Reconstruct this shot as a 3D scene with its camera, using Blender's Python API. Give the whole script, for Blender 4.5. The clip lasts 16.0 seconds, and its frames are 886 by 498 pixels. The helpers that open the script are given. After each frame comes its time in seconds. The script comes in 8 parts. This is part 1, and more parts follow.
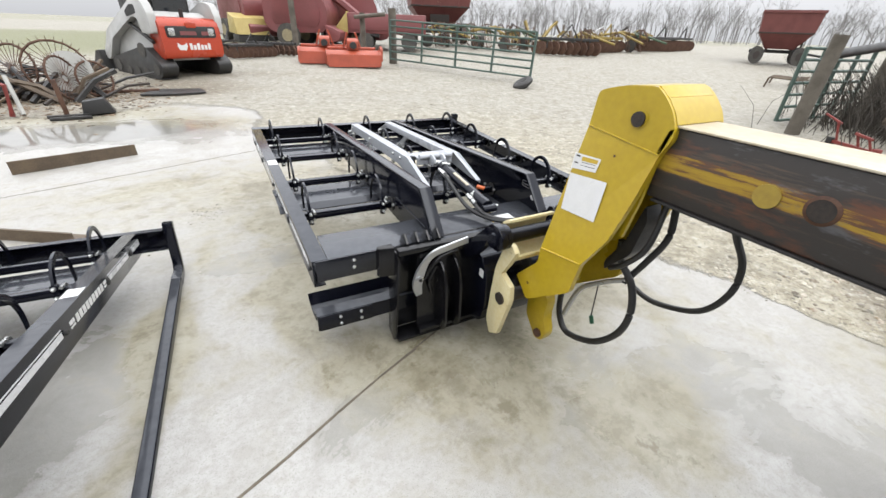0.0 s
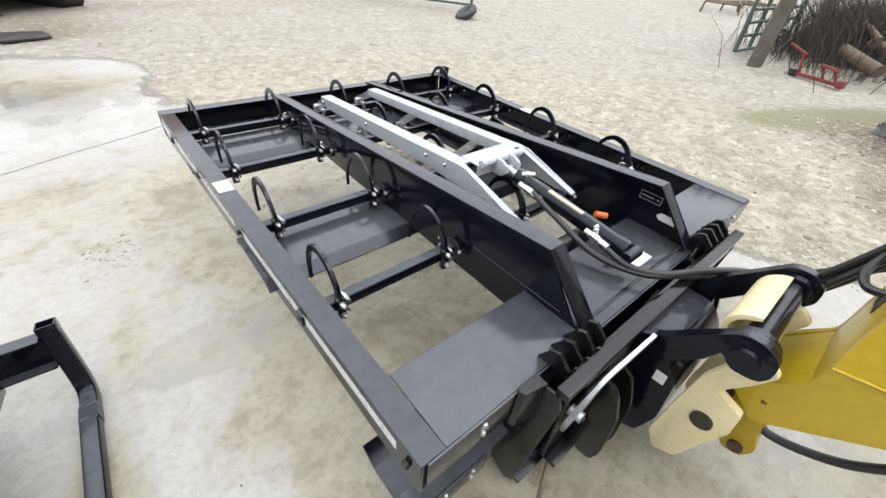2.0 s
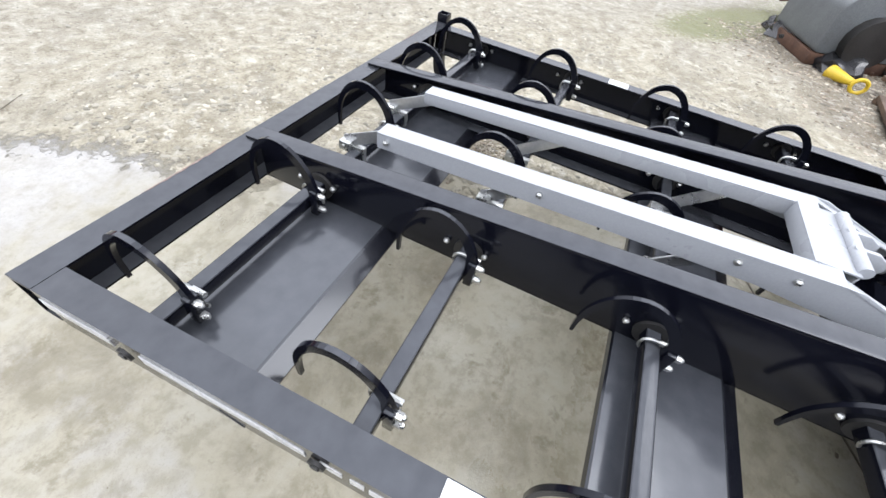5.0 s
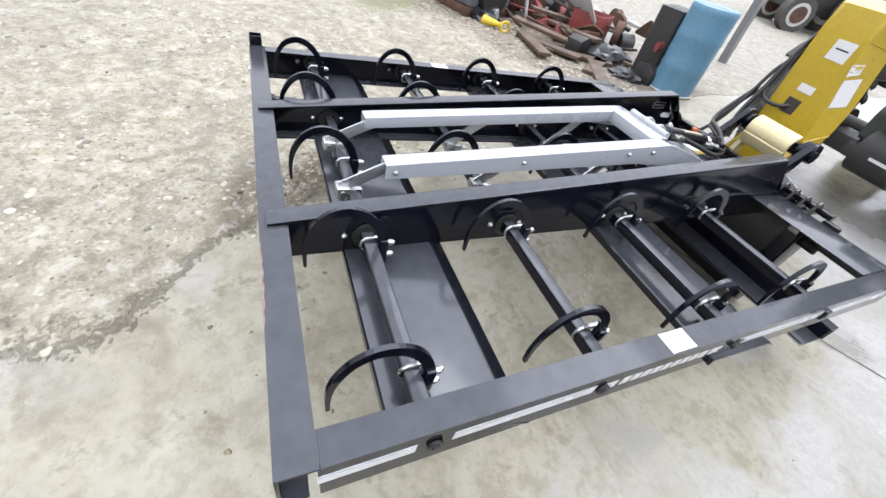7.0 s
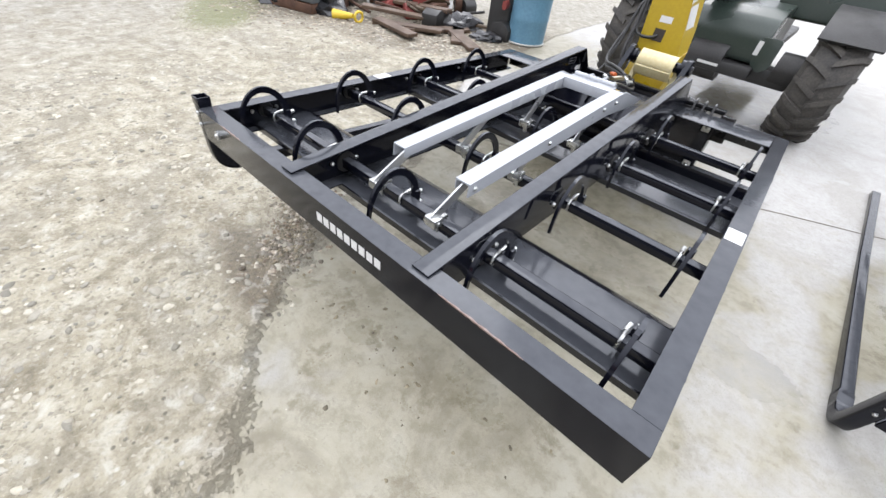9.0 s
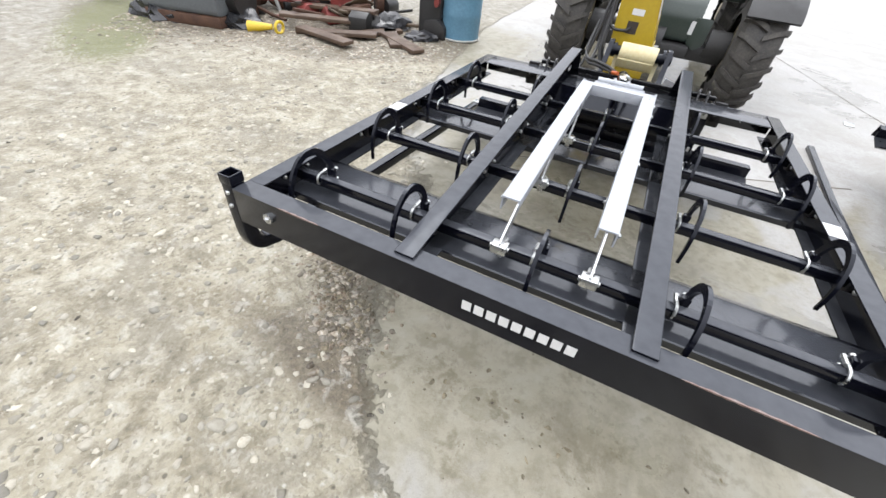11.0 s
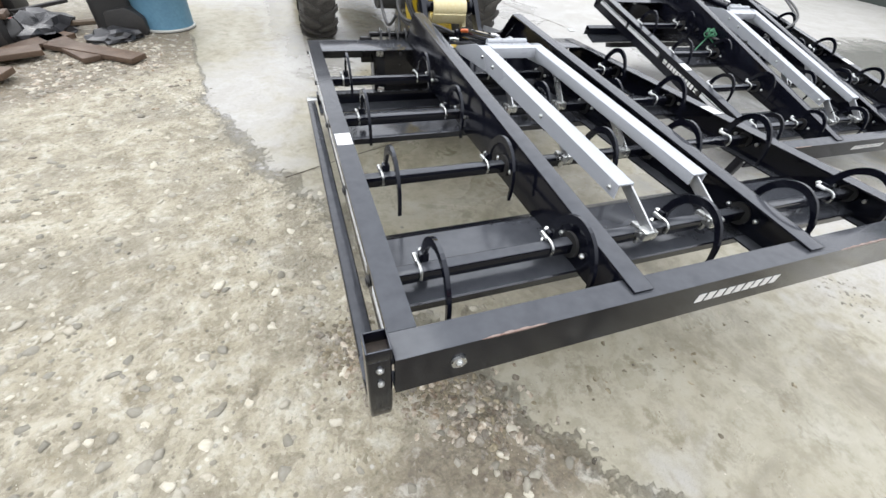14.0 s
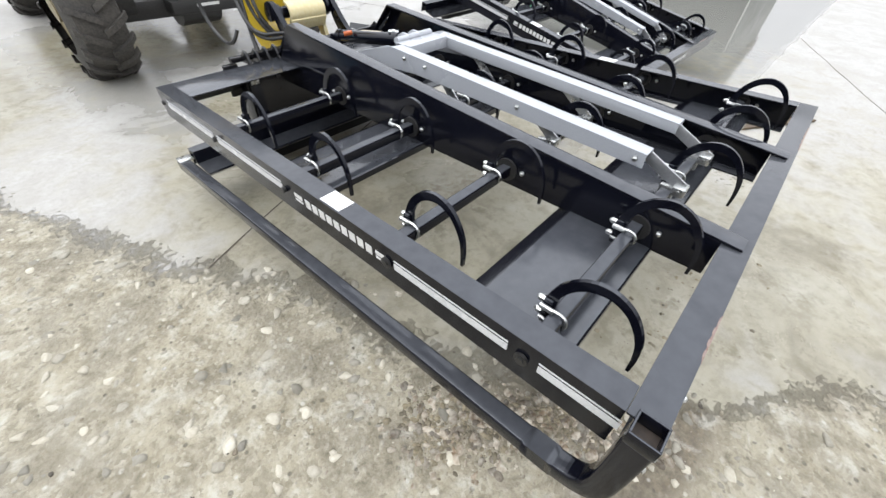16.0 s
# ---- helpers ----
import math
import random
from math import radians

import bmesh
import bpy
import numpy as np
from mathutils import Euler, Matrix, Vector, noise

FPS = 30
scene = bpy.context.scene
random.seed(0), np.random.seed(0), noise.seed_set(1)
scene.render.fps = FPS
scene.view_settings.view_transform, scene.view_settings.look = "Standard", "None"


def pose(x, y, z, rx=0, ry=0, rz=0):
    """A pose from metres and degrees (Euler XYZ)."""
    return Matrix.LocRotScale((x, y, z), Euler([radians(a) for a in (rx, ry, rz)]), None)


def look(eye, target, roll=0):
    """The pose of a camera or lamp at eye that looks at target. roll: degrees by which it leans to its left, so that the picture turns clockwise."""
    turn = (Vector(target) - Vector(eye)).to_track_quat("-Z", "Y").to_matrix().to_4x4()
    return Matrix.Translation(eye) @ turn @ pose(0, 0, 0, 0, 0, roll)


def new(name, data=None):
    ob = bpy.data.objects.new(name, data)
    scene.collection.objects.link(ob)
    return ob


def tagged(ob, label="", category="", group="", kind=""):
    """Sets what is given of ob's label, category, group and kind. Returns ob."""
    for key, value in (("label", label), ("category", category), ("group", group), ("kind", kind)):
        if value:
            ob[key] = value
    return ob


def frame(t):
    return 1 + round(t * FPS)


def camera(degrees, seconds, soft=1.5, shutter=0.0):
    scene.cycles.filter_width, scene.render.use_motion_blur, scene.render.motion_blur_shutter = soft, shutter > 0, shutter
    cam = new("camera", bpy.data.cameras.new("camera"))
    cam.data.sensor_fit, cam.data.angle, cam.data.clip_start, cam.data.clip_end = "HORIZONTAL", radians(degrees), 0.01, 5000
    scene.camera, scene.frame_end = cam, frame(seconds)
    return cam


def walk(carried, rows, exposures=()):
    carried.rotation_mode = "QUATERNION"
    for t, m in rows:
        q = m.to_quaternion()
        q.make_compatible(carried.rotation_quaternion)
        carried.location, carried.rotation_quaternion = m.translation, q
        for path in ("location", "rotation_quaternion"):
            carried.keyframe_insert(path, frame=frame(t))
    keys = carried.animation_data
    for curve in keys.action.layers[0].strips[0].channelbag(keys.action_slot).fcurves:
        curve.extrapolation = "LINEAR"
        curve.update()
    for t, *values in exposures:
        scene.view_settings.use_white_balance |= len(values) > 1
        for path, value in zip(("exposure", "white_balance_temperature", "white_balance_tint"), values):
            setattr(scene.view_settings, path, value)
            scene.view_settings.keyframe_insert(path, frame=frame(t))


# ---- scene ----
cam = camera(97.8, 16.0)
PATH = [
    (0, (-0.157, -1.692, 1.64), (0.679, -0.166, 0.655), 2.3),
    (0.5, (-0.172, -1.32, 1.62), (0.74, 0.122, 0.577), 2.8),
    (1, (-0.112, -0.99, 1.587), (0.855, 0.379, 0.496), 2.3),
    (1.5, (-0.059, -0.669, 1.598), (0.953, 0.608, 0.439), 2.4),
    (2, (-0.199, -0.332, 1.595), (0.851, 0.854, 0.374), 3.1),
    (2.5, (-0.224, -0.024, 1.582), (0.825, 1.082, 0.288), 3.3),
    (3, (-0.152, 0.368, 1.53), (0.913, 1.378, 0.173), 4.4),
    (3.5, (-0.185, 0.709, 1.551), (0.928, 1.623, 0.163), 5.6),
    (4, (-0.177, 0.987, 1.607), (0.942, 1.8, 0.162), 5.6),
    (4.2, (-0.137, 1.097, 1.587), (0.992, 1.856, 0.121), 5.8),
    (6.3, (-0.085, 2.177, 1.507), (1.287, 1.794, 0.103), 14.6),
    (6.5, (-0.085, 2.248, 1.541), (1.255, 1.748, 0.143), 15.0),
    (7, (-0.242, 2.518, 1.562), (1.019, 1.788, 0.192), 14.4),
    (7.5, (-0.314, 2.717, 1.602), (0.866, 1.845, 0.243), 12.8),
    (8, (-0.158, 2.831, 1.555), (0.924, 1.851, 0.188), 11.2),
    (8.5, (0.023, 2.948, 1.569), (1.017, 1.875, 0.206), 9.3),
    (9, (0.183, 3.179, 1.593), (1.086, 2.017, 0.24), 7.6),
    (9.2, (0.236, 3.258, 1.619), (1.112, 2.071, 0.269), 6.6),
    (11.3, (1.166, 3.371, 1.588), (1.667, 1.989, 0.232), 7.1),
    (11.5, (1.261, 3.381, 1.574), (1.711, 1.992, 0.208), 7.4),
    (12, (1.515, 3.253, 1.525), (1.769, 1.829, 0.144), 9.3),
    (12.5, (1.776, 3.242, 1.494), (1.823, 1.8, 0.109), 10.3),
    (13, (2.091, 3.306, 1.512), (1.901, 1.861, 0.142), 11.0),
    (13.5, (2.231, 3.246, 1.537), (1.845, 1.84, 0.169), 9.4),
    (14, (2.339, 3.046, 1.528), (1.75, 1.721, 0.15), 7.9),
    (14.5, (2.522, 2.95, 1.501), (1.747, 1.717, 0.13), 6.4),
    (15, (2.717, 2.849, 1.515), (1.813, 1.71, 0.143), 4.9),
    (15.5, (2.77, 2.654, 1.486), (1.766, 1.617, 0.103), 3.7),
    (16, (2.757, 2.436, 1.484), (1.635, 1.518, 0.106), 4.1),
]
# the clip's camera opens up a little and cools while it faces the black grapple
EXPOSURES = [(0.0, 0.03, 6500, 10), (3.0, 0.10, 6420, 10.5), (6.5, 0.17, 6180, 13), (9.0, 0.12, 6300, 12.5), (11.5, 0.06, 6380, 11), (13.0, 0.03, 6400, 10), (16.0, 0.03, 6400, 10)]
walk(cam, [(t, look(eye, target, roll)) for t, eye, target, roll in PATH], EXPOSURES)
# ---------------------------------------------------------------- world and light
def terrain(x, y):
    """Height of the yard: a level slab that gives way to slowly rising ground."""
    z = 0.05 * np.maximum(0.0, y - 4.5) + 0.035 * np.maximum(0.0, x - 8.0)
    return np.where(z < 0.8, z, 0.8 + 0.25 * (1.0 - np.exp(-np.maximum(0.0, z - 0.8) / 0.25)))


def ground_z(x, y):
    return float(terrain(np.array(float(x)), np.array(float(y))))


world = bpy.data.worlds.new("overcast_sky")
scene.world = world
world.use_nodes = True
wn = world.node_tree.nodes
wl = world.node_tree.links
wn.clear()
w_out = wn.new("ShaderNodeOutputWorld")
w_bg = wn.new("ShaderNodeBackground")
w_sky = wn.new("ShaderNodeTexSky")
w_sky.sky_type = "NISHITA"
w_sky.sun_disc = False
w_sky.sun_elevation = radians(42)
w_sky.sun_rotation = radians(150)
w_sky.air_density, w_sky.dust_density = 1.0, 4.0
w_hsv = wn.new("ShaderNodeHueSaturation")
w_hsv.inputs["Saturation"].default_value = 0.12
w_hsv.inputs["Value"].default_value = 0.10
wl.new(w_sky.outputs["Color"], w_hsv.inputs["Color"])
# cloud deck: brighter overhead than at the horizon
w_co = wn.new("ShaderNodeTexCoord")
w_sep = wn.new("ShaderNodeSeparateXYZ")
wl.new(w_co.outputs["Generated"], w_sep.inputs["Vector"])
w_ramp = wn.new("ShaderNodeValToRGB")
w_ramp.color_ramp.elements[0].position = 0.0
w_ramp.color_ramp.elements[0].color = (0.45, 0.458, 0.478, 1)
w_ramp.color_ramp.elements[1].position = 1.0
w_ramp.color_ramp.elements[1].color = (2.56, 2.60, 2.70, 1)
wl.new(w_sep.outputs["Z"], w_ramp.inputs["Fac"])
w_noise = wn.new("ShaderNodeTexNoise")
w_noise.inputs["Scale"].default_value = 2.2
w_noise.inputs["Detail"].default_value = 4
wl.new(w_co.outputs["Generated"], w_noise.inputs["Vector"])
w_nr = wn.new("ShaderNodeMapRange")
w_nr.inputs["To Min"].default_value = 0.88
w_nr.inputs["To Max"].default_value = 1.12
wl.new(w_noise.outputs["Fac"], w_nr.inputs["Value"])
w_mul = wn.new("ShaderNodeVectorMath")
w_mul.operation = "SCALE"
wl.new(w_ramp.outputs["Color"], w_mul.inputs[0])
wl.new(w_nr.outputs["Result"], w_mul.inputs["Scale"])
w_mix = wn.new("ShaderNodeMix")
w_mix.data_type = "RGBA"
w_mix.inputs["Factor"].default_value = 0.9
wl.new(w_hsv.outputs["Color"], w_mix.inputs["A"])
wl.new(w_mul.outputs["Vector"], w_mix.inputs["B"])
wl.new(w_mix.outputs["Result"], w_bg.inputs["Color"])
w_bg.inputs["Strength"].default_value = 1.55
wl.new(w_bg.outputs["Background"], w_out.inputs["Surface"])

sun = new("sun", bpy.data.lights.new("sun", "SUN"))
sun.data.energy = 0.73
sun.data.angle = radians(25)
sun.data.color = (1.0, 0.98, 0.94)
sun.matrix_world = look((3, -6, 10), (0, 0, 0))


# ---------------------------------------------------------------- materials
def rgb(c):
    return (c[0], c[1], c[2], 1.0)


def mat(name, c1, c2=None, rough=0.5, metal=0.0, s1=3.0, s2=60.0, bump=0.0, rvar=0.12, spec=0.5, coat=0.0, stain=None, sharp=0.5):
    """A surface with slow and fine variation: c1 to c2 by noise at two sizes, a stain (colour, size, amount), and fine relief."""
    dull = 0.85 if metal > 0.5 else 0.59
    c2 = c2 or tuple(0.75 * v for v in c1)
    c1, c2 = tuple(dull * v for v in c1), tuple(dull * v for v in c2)
    if stain:
        stain = (tuple(dull * v for v in stain[0]), stain[1], stain[2])
    m = bpy.data.materials.new(name)
    m.use_nodes = True
    n, l = m.node_tree.nodes, m.node_tree.links
    p = n["Principled BSDF"]
    co = n.new("ShaderNodeTexCoord")
    inf = n.new("ShaderNodeObjectInfo")
    off = n.new("ShaderNodeVectorMath")
    off.operation = "MULTIPLY_ADD"
    off.inputs[1].default_value = (1, 1, 1)
    sc = n.new("ShaderNodeVectorMath")
    sc.operation = "SCALE"
    sc.inputs[0].default_value = (7.3, 3.1, 5.7)
    l.new(inf.outputs["Random"], sc.inputs["Scale"])
    l.new(co.outputs["Object"], off.inputs[0])
    l.new(sc.outputs["Vector"], off.inputs[2])
    a = n.new("ShaderNodeTexNoise")
    a.inputs["Scale"].default_value, a.inputs["Detail"].default_value = s1, 5
    b = n.new("ShaderNodeTexNoise")
    b.inputs["Scale"].default_value, b.inputs["Detail"].default_value = s2, 3
    l.new(off.outputs["Vector"], a.inputs["Vector"])
    l.new(off.outputs["Vector"], b.inputs["Vector"])
    add = n.new("ShaderNodeMath")
    add.operation = "ADD"
    l.new(a.outputs["Fac"], add.inputs[0])
    l.new(b.outputs["Fac"], add.inputs[1])
    mr = n.new("ShaderNodeMapRange")
    mr.inputs["From Min"].default_value = 1.0 - 0.5 * sharp
    mr.inputs["From Max"].default_value = 1.0 + 0.5 * sharp
    l.new(add.outputs["Value"], mr.inputs["Value"])
    mix = n.new("ShaderNodeMix")
    mix.data_type = "RGBA"
    mix.inputs["A"].default_value = rgb(c1)
    mix.inputs["B"].default_value = rgb(c2)
    l.new(mr.outputs["Result"], mix.inputs["Factor"])
    colour = mix.outputs["Result"]
    if stain:
        c3, size, amount = stain
        st = n.new("ShaderNodeTexNoise")
        st.inputs["Scale"].default_value, st.inputs["Detail"].default_value, st.inputs["Roughness"].default_value = size, 8, 0.7
        l.new(off.outputs["Vector"], st.inputs["Vector"])
        sr = n.new("ShaderNodeMapRange")
        sr.inputs["From Min"].default_value = 0.72 - 0.4 * amount
        sr.inputs["From Max"].default_value = 0.82 - 0.4 * amount
        l.new(st.outputs["Fac"], sr.inputs["Value"])
        mx = n.new("ShaderNodeMix")
        mx.data_type = "RGBA"
        l.new(sr.outputs["Result"], mx.inputs["Factor"])
        l.new(colour, mx.inputs["A"])
        mx.inputs["B"].default_value = rgb(c3)
        colour = mx.outputs["Result"]
    l.new(colour, p.inputs["Base Color"])
    rr = n.new("ShaderNodeMapRange")
    rr.inputs["From Min"].default_value, rr.inputs["From Max"].default_value = 0.3, 0.7
    rr.inputs["To Min"].default_value, rr.inputs["To Max"].default_value = max(0.03, rough - rvar), min(1.0, rough + rvar)
    l.new(a.outputs["Fac"], rr.inputs["Value"])
    l.new(rr.outputs["Result"], p.inputs["Roughness"])
    p.inputs["Metallic"].default_value = metal
    p.inputs["Specular IOR Level"].default_value = spec
    p.inputs["Coat Weight"].default_value = coat
    p.inputs["Coat Roughness"].default_value = 0.05
    if bump:
        bp = n.new("ShaderNodeBump")
        bp.inputs["Strength"].default_value = bump
        bp.inputs["Distance"].default_value = 0.004
        l.new(b.outputs["Fac"], bp.inputs["Height"])
        l.new(bp.outputs["Normal"], p.inputs["Normal"])
    return m


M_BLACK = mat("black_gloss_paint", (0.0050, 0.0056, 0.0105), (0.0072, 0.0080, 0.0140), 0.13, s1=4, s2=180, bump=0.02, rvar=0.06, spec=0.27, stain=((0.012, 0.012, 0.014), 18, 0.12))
# wet black, glossier and paler than the rails' so level sheets look skylit
M_SHEEN_SHEET = mat("sheen_black_sheet", (0.0070, 0.0076, 0.0120), (0.0100, 0.0106, 0.0150), 0.19, s1=3, s2=120, bump=0.012, rvar=0.06, spec=0.50, coat=0.15, stain=((0.030, 0.030, 0.034), 26, 0.10))
M_BLACK_WORN = mat("worn_black_paint", (0.006, 0.006, 0.008), (0.011, 0.011, 0.012), 0.16, s1=6, s2=120, bump=0.12, spec=0.38, stain=((0.045, 0.035, 0.028), 14, 0.10))


def level_sheen(m, film, amount=1.0):
    """Lightens level faces patchily towards film: sky sheen painted into the base colour."""
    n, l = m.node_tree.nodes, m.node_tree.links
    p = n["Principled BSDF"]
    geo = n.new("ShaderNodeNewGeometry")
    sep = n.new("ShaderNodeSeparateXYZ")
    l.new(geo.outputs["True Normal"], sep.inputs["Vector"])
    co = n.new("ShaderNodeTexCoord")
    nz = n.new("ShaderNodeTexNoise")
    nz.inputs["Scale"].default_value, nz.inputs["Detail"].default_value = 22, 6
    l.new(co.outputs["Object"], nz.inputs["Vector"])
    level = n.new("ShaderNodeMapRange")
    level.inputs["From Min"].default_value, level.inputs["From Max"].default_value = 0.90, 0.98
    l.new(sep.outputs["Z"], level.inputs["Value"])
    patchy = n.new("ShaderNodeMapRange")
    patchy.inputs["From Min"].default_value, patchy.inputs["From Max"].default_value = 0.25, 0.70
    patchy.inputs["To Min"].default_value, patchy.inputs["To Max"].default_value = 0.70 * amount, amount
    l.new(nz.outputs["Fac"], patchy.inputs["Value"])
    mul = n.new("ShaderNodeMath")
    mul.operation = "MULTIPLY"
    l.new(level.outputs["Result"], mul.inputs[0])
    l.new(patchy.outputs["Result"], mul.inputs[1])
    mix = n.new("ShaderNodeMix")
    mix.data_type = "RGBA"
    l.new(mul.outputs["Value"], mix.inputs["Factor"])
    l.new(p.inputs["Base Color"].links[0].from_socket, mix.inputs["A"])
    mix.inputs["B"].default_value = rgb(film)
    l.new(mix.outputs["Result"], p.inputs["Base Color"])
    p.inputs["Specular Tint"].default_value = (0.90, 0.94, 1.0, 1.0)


# the black's level faces carry the skylight in their base colour
level_sheen(M_BLACK, (0.050, 0.053, 0.060))
level_sheen(M_SHEEN_SHEET, (0.043, 0.046, 0.053))
M_SILVER = mat("silver_grey_paint", (0.555, 0.58, 0.62), (0.50, 0.525, 0.565), 0.34, s1=4, s2=150, bump=0.04, stain=((0.33, 0.34, 0.35), 30, 0.12))
M_ZINC = mat("zinc_plated_steel", (0.62, 0.63, 0.62), (0.45, 0.46, 0.45), 0.30, metal=0.9, s1=30, s2=200, bump=0.1)
M_STEEL = mat("bare_bright_steel", (0.60, 0.61, 0.62), (0.48, 0.49, 0.50), 0.32, metal=0.8, s1=10, s2=120, bump=0.05, stain=((0.16, 0.14, 0.12), 20, 0.15))
M_WHITE = mat("white_label_film", (0.98, 0.98, 0.96), (0.90, 0.90, 0.88), 0.35, s1=20, s2=200)
M_REFLECT = mat("white_reflective_tape", (0.95, 0.96, 0.97), (0.80, 0.81, 0.82), 0.22, s1=12, s2=120, stain=((0.25, 0.25, 0.25), 40, 0.1))
M_LABEL_YELLOW = mat("yellow_warning_film", (0.75, 0.52, 0.05), (0.65, 0.45, 0.05), 0.4)
M_ORANGE = mat("orange_cap", (0.72, 0.16, 0.03), (0.6, 0.12, 0.03), 0.45)
M_CREAM_LABEL = mat("cream_label_film", (0.70, 0.62, 0.47), (0.60, 0.52, 0.40), 0.5, s1=30)
M_HOSE = mat("black_rubber_hose", (0.014, 0.014, 0.014), (0.03, 0.03, 0.03), 0.42, s1=10, s2=300, bump=0.3)
M_YELLOW = mat("yellow_machine_paint", (0.66, 0.47, 0.018), (0.58, 0.40, 0.014), 0.34, s1=2.5, s2=40, bump=0.05, rvar=0.08, coat=0.2, stain=((0.16, 0.10, 0.035), 9, 0.10))
M_CREAM = mat("faded_cream_paint", (1.0, 0.90, 0.56), (0.92, 0.78, 0.42), 0.45, s1=4, s2=50, bump=0.15, stain=((0.20, 0.11, 0.05), 9, 0.26))
M_BOOM_TOP = mat("worn_boom_top_plate", (0.70, 0.62, 0.48), (0.60, 0.50, 0.34), 0.42, s1=3, s2=40, bump=0.1, stain=((0.30, 0.22, 0.12), 6, 0.15))
M_RUBBER = mat("muddy_tyre_rubber", (0.05, 0.047, 0.044), (0.12, 0.11, 0.095), 0.75, s1=6, s2=60, bump=0.3, stain=((0.20, 0.185, 0.15), 8, 0.30))
M_GREEN_BODY = mat("dark_green_machine_paint", (0.045, 0.065, 0.055), (0.06, 0.08, 0.066), 0.30, s1=2, s2=50, bump=0.04, stain=((0.12, 0.11, 0.09), 6, 0.22))
M_CHASSIS = mat("greasy_black_chassis", (0.018, 0.018, 0.018), (0.04, 0.037, 0.034), 0.5, s1=5, s2=60, bump=0.3, stain=((0.09, 0.08, 0.065), 6, 0.28))
M_RIM = mat("dusty_wheel_rim", (0.45, 0.38, 0.22), (0.33, 0.28, 0.17), 0.5, s1=5)
# dark rust on pins and scrap; also painted shade in holes and tube ends
M_RUST_SHADE = mat("dark_rust_and_hole_shade", (0.022, 0.018, 0.015), (0.06, 0.042, 0.030), 0.6, s1=12, s2=90, bump=0.3)
M_BOSS = mat("dull_yellow_paint", (0.52, 0.37, 0.06), (0.42, 0.29, 0.05), 0.5, s1=8, s2=60, bump=0.1)
M_SCRAPE = mat("scraped_primer_and_rust", (0.20, 0.10, 0.07), (0.34, 0.27, 0.24), 0.6, s1=40, s2=200)
M_RUST = mat("rusty_steel", (0.15, 0.07, 0.035), (0.09, 0.045, 0.03), 0.8, s1=6, s2=70, bump=0.4, stain=((0.05, 0.035, 0.03), 10, 0.3))
M_OLD_STEEL = mat("weathered_steel_beam", (0.17, 0.12, 0.07), (0.10, 0.07, 0.045), 0.6, s1=4, s2=60, bump=0.3, stain=((0.28, 0.24, 0.18), 7, 0.2))
M_WOOD = mat("weathered_grey_timber", (0.19, 0.165, 0.13), (0.11, 0.095, 0.075), 0.8, s1=5, s2=90, bump=0.5)
M_PLANK = mat("brown_wet_plank", (0.16, 0.10, 0.06), (0.09, 0.055, 0.035), 0.6, s1=5, s2=80, bump=0.4)
M_GATE = mat("green_gate_paint", (0.075, 0.135, 0.11), (0.10, 0.15, 0.125), 0.5, s1=5, s2=60, bump=0.1, stain=((0.20, 0.19, 0.16), 10, 0.2))
M_ORANGE_PAINT = mat("orange_red_machine_paint", (0.62, 0.065, 0.018), (0.52, 0.05, 0.015), 0.36, s1=3, s2=50, bump=0.05, coat=0.2)
M_TILLER = mat("orange_implement_paint", (0.56, 0.10, 0.045), (0.40, 0.075, 0.035), 0.45, s1=4, s2=50, stain=((0.16, 0.05, 0.03), 8, 0.15))
M_WHITE_PAINT = mat("white_machine_paint", (0.72, 0.72, 0.70), (0.62, 0.62, 0.60), 0.4, s1=4, stain=((0.30, 0.28, 0.25), 6, 0.14))
M_DARK = mat("matt_black_plastic", (0.02, 0.02, 0.02), (0.035, 0.034, 0.033), 0.55, s1=8, s2=100, bump=0.1)
M_GLASS_DARK = mat("dark_cab_glass", (0.02, 0.024, 0.028), (0.03, 0.035, 0.04), 0.12, spec=0.7)
M_RED = mat("faded_red_machine_paint", (0.30, 0.085, 0.085), (0.24, 0.075, 0.075), 0.5, s1=2, s2=30, bump=0.05, stain=((0.20, 0.09, 0.08), 5, 0.25))
M_WAGON = mat("rust_red_wagon_paint", (0.24, 0.07, 0.06), (0.17, 0.05, 0.045), 0.6, s1=2, s2=30, stain=((0.36, 0.17, 0.13), 4, 0.25))
M_PALE_YELLOW = mat("pale_yellow_machine_paint", (0.66, 0.52, 0.18), (0.55, 0.42, 0.14), 0.5, s1=3, stain=((0.25, 0.18, 0.10), 6, 0.2))
M_BARREL = mat("blue_plastic_barrel", (0.17, 0.36, 0.50), (0.13, 0.29, 0.42), 0.42, s1=3, s2=30, bump=0.05, stain=((0.10, 0.20, 0.27), 6, 0.2))
M_SCRAP_RED = mat("old_red_scrap_paint", (0.33, 0.05, 0.04), (0.22, 0.04, 0.03), 0.6, s1=5, stain=((0.10, 0.05, 0.04), 8, 0.3))
M_TARP = mat("black_plastic_sheet", (0.02, 0.021, 0.023), (0.05, 0.05, 0.055), 0.28, s1=3, s2=20, bump=0.4)
M_PALE_PIPE = mat("pale_plastic_pipe", (0.62, 0.62, 0.58), (0.5, 0.5, 0.46), 0.5)
# bark lightened: the haze over the far trees is put into its colour
M_BARK = mat("hazy_grey_bark", (0.40, 0.39, 0.39), (0.32, 0.31, 0.31), 0.9, s1=4)
M_STRAW = mat("dry_brown_weeds", (0.095, 0.080, 0.062), (0.05, 0.044, 0.036), 0.9, s1=4)
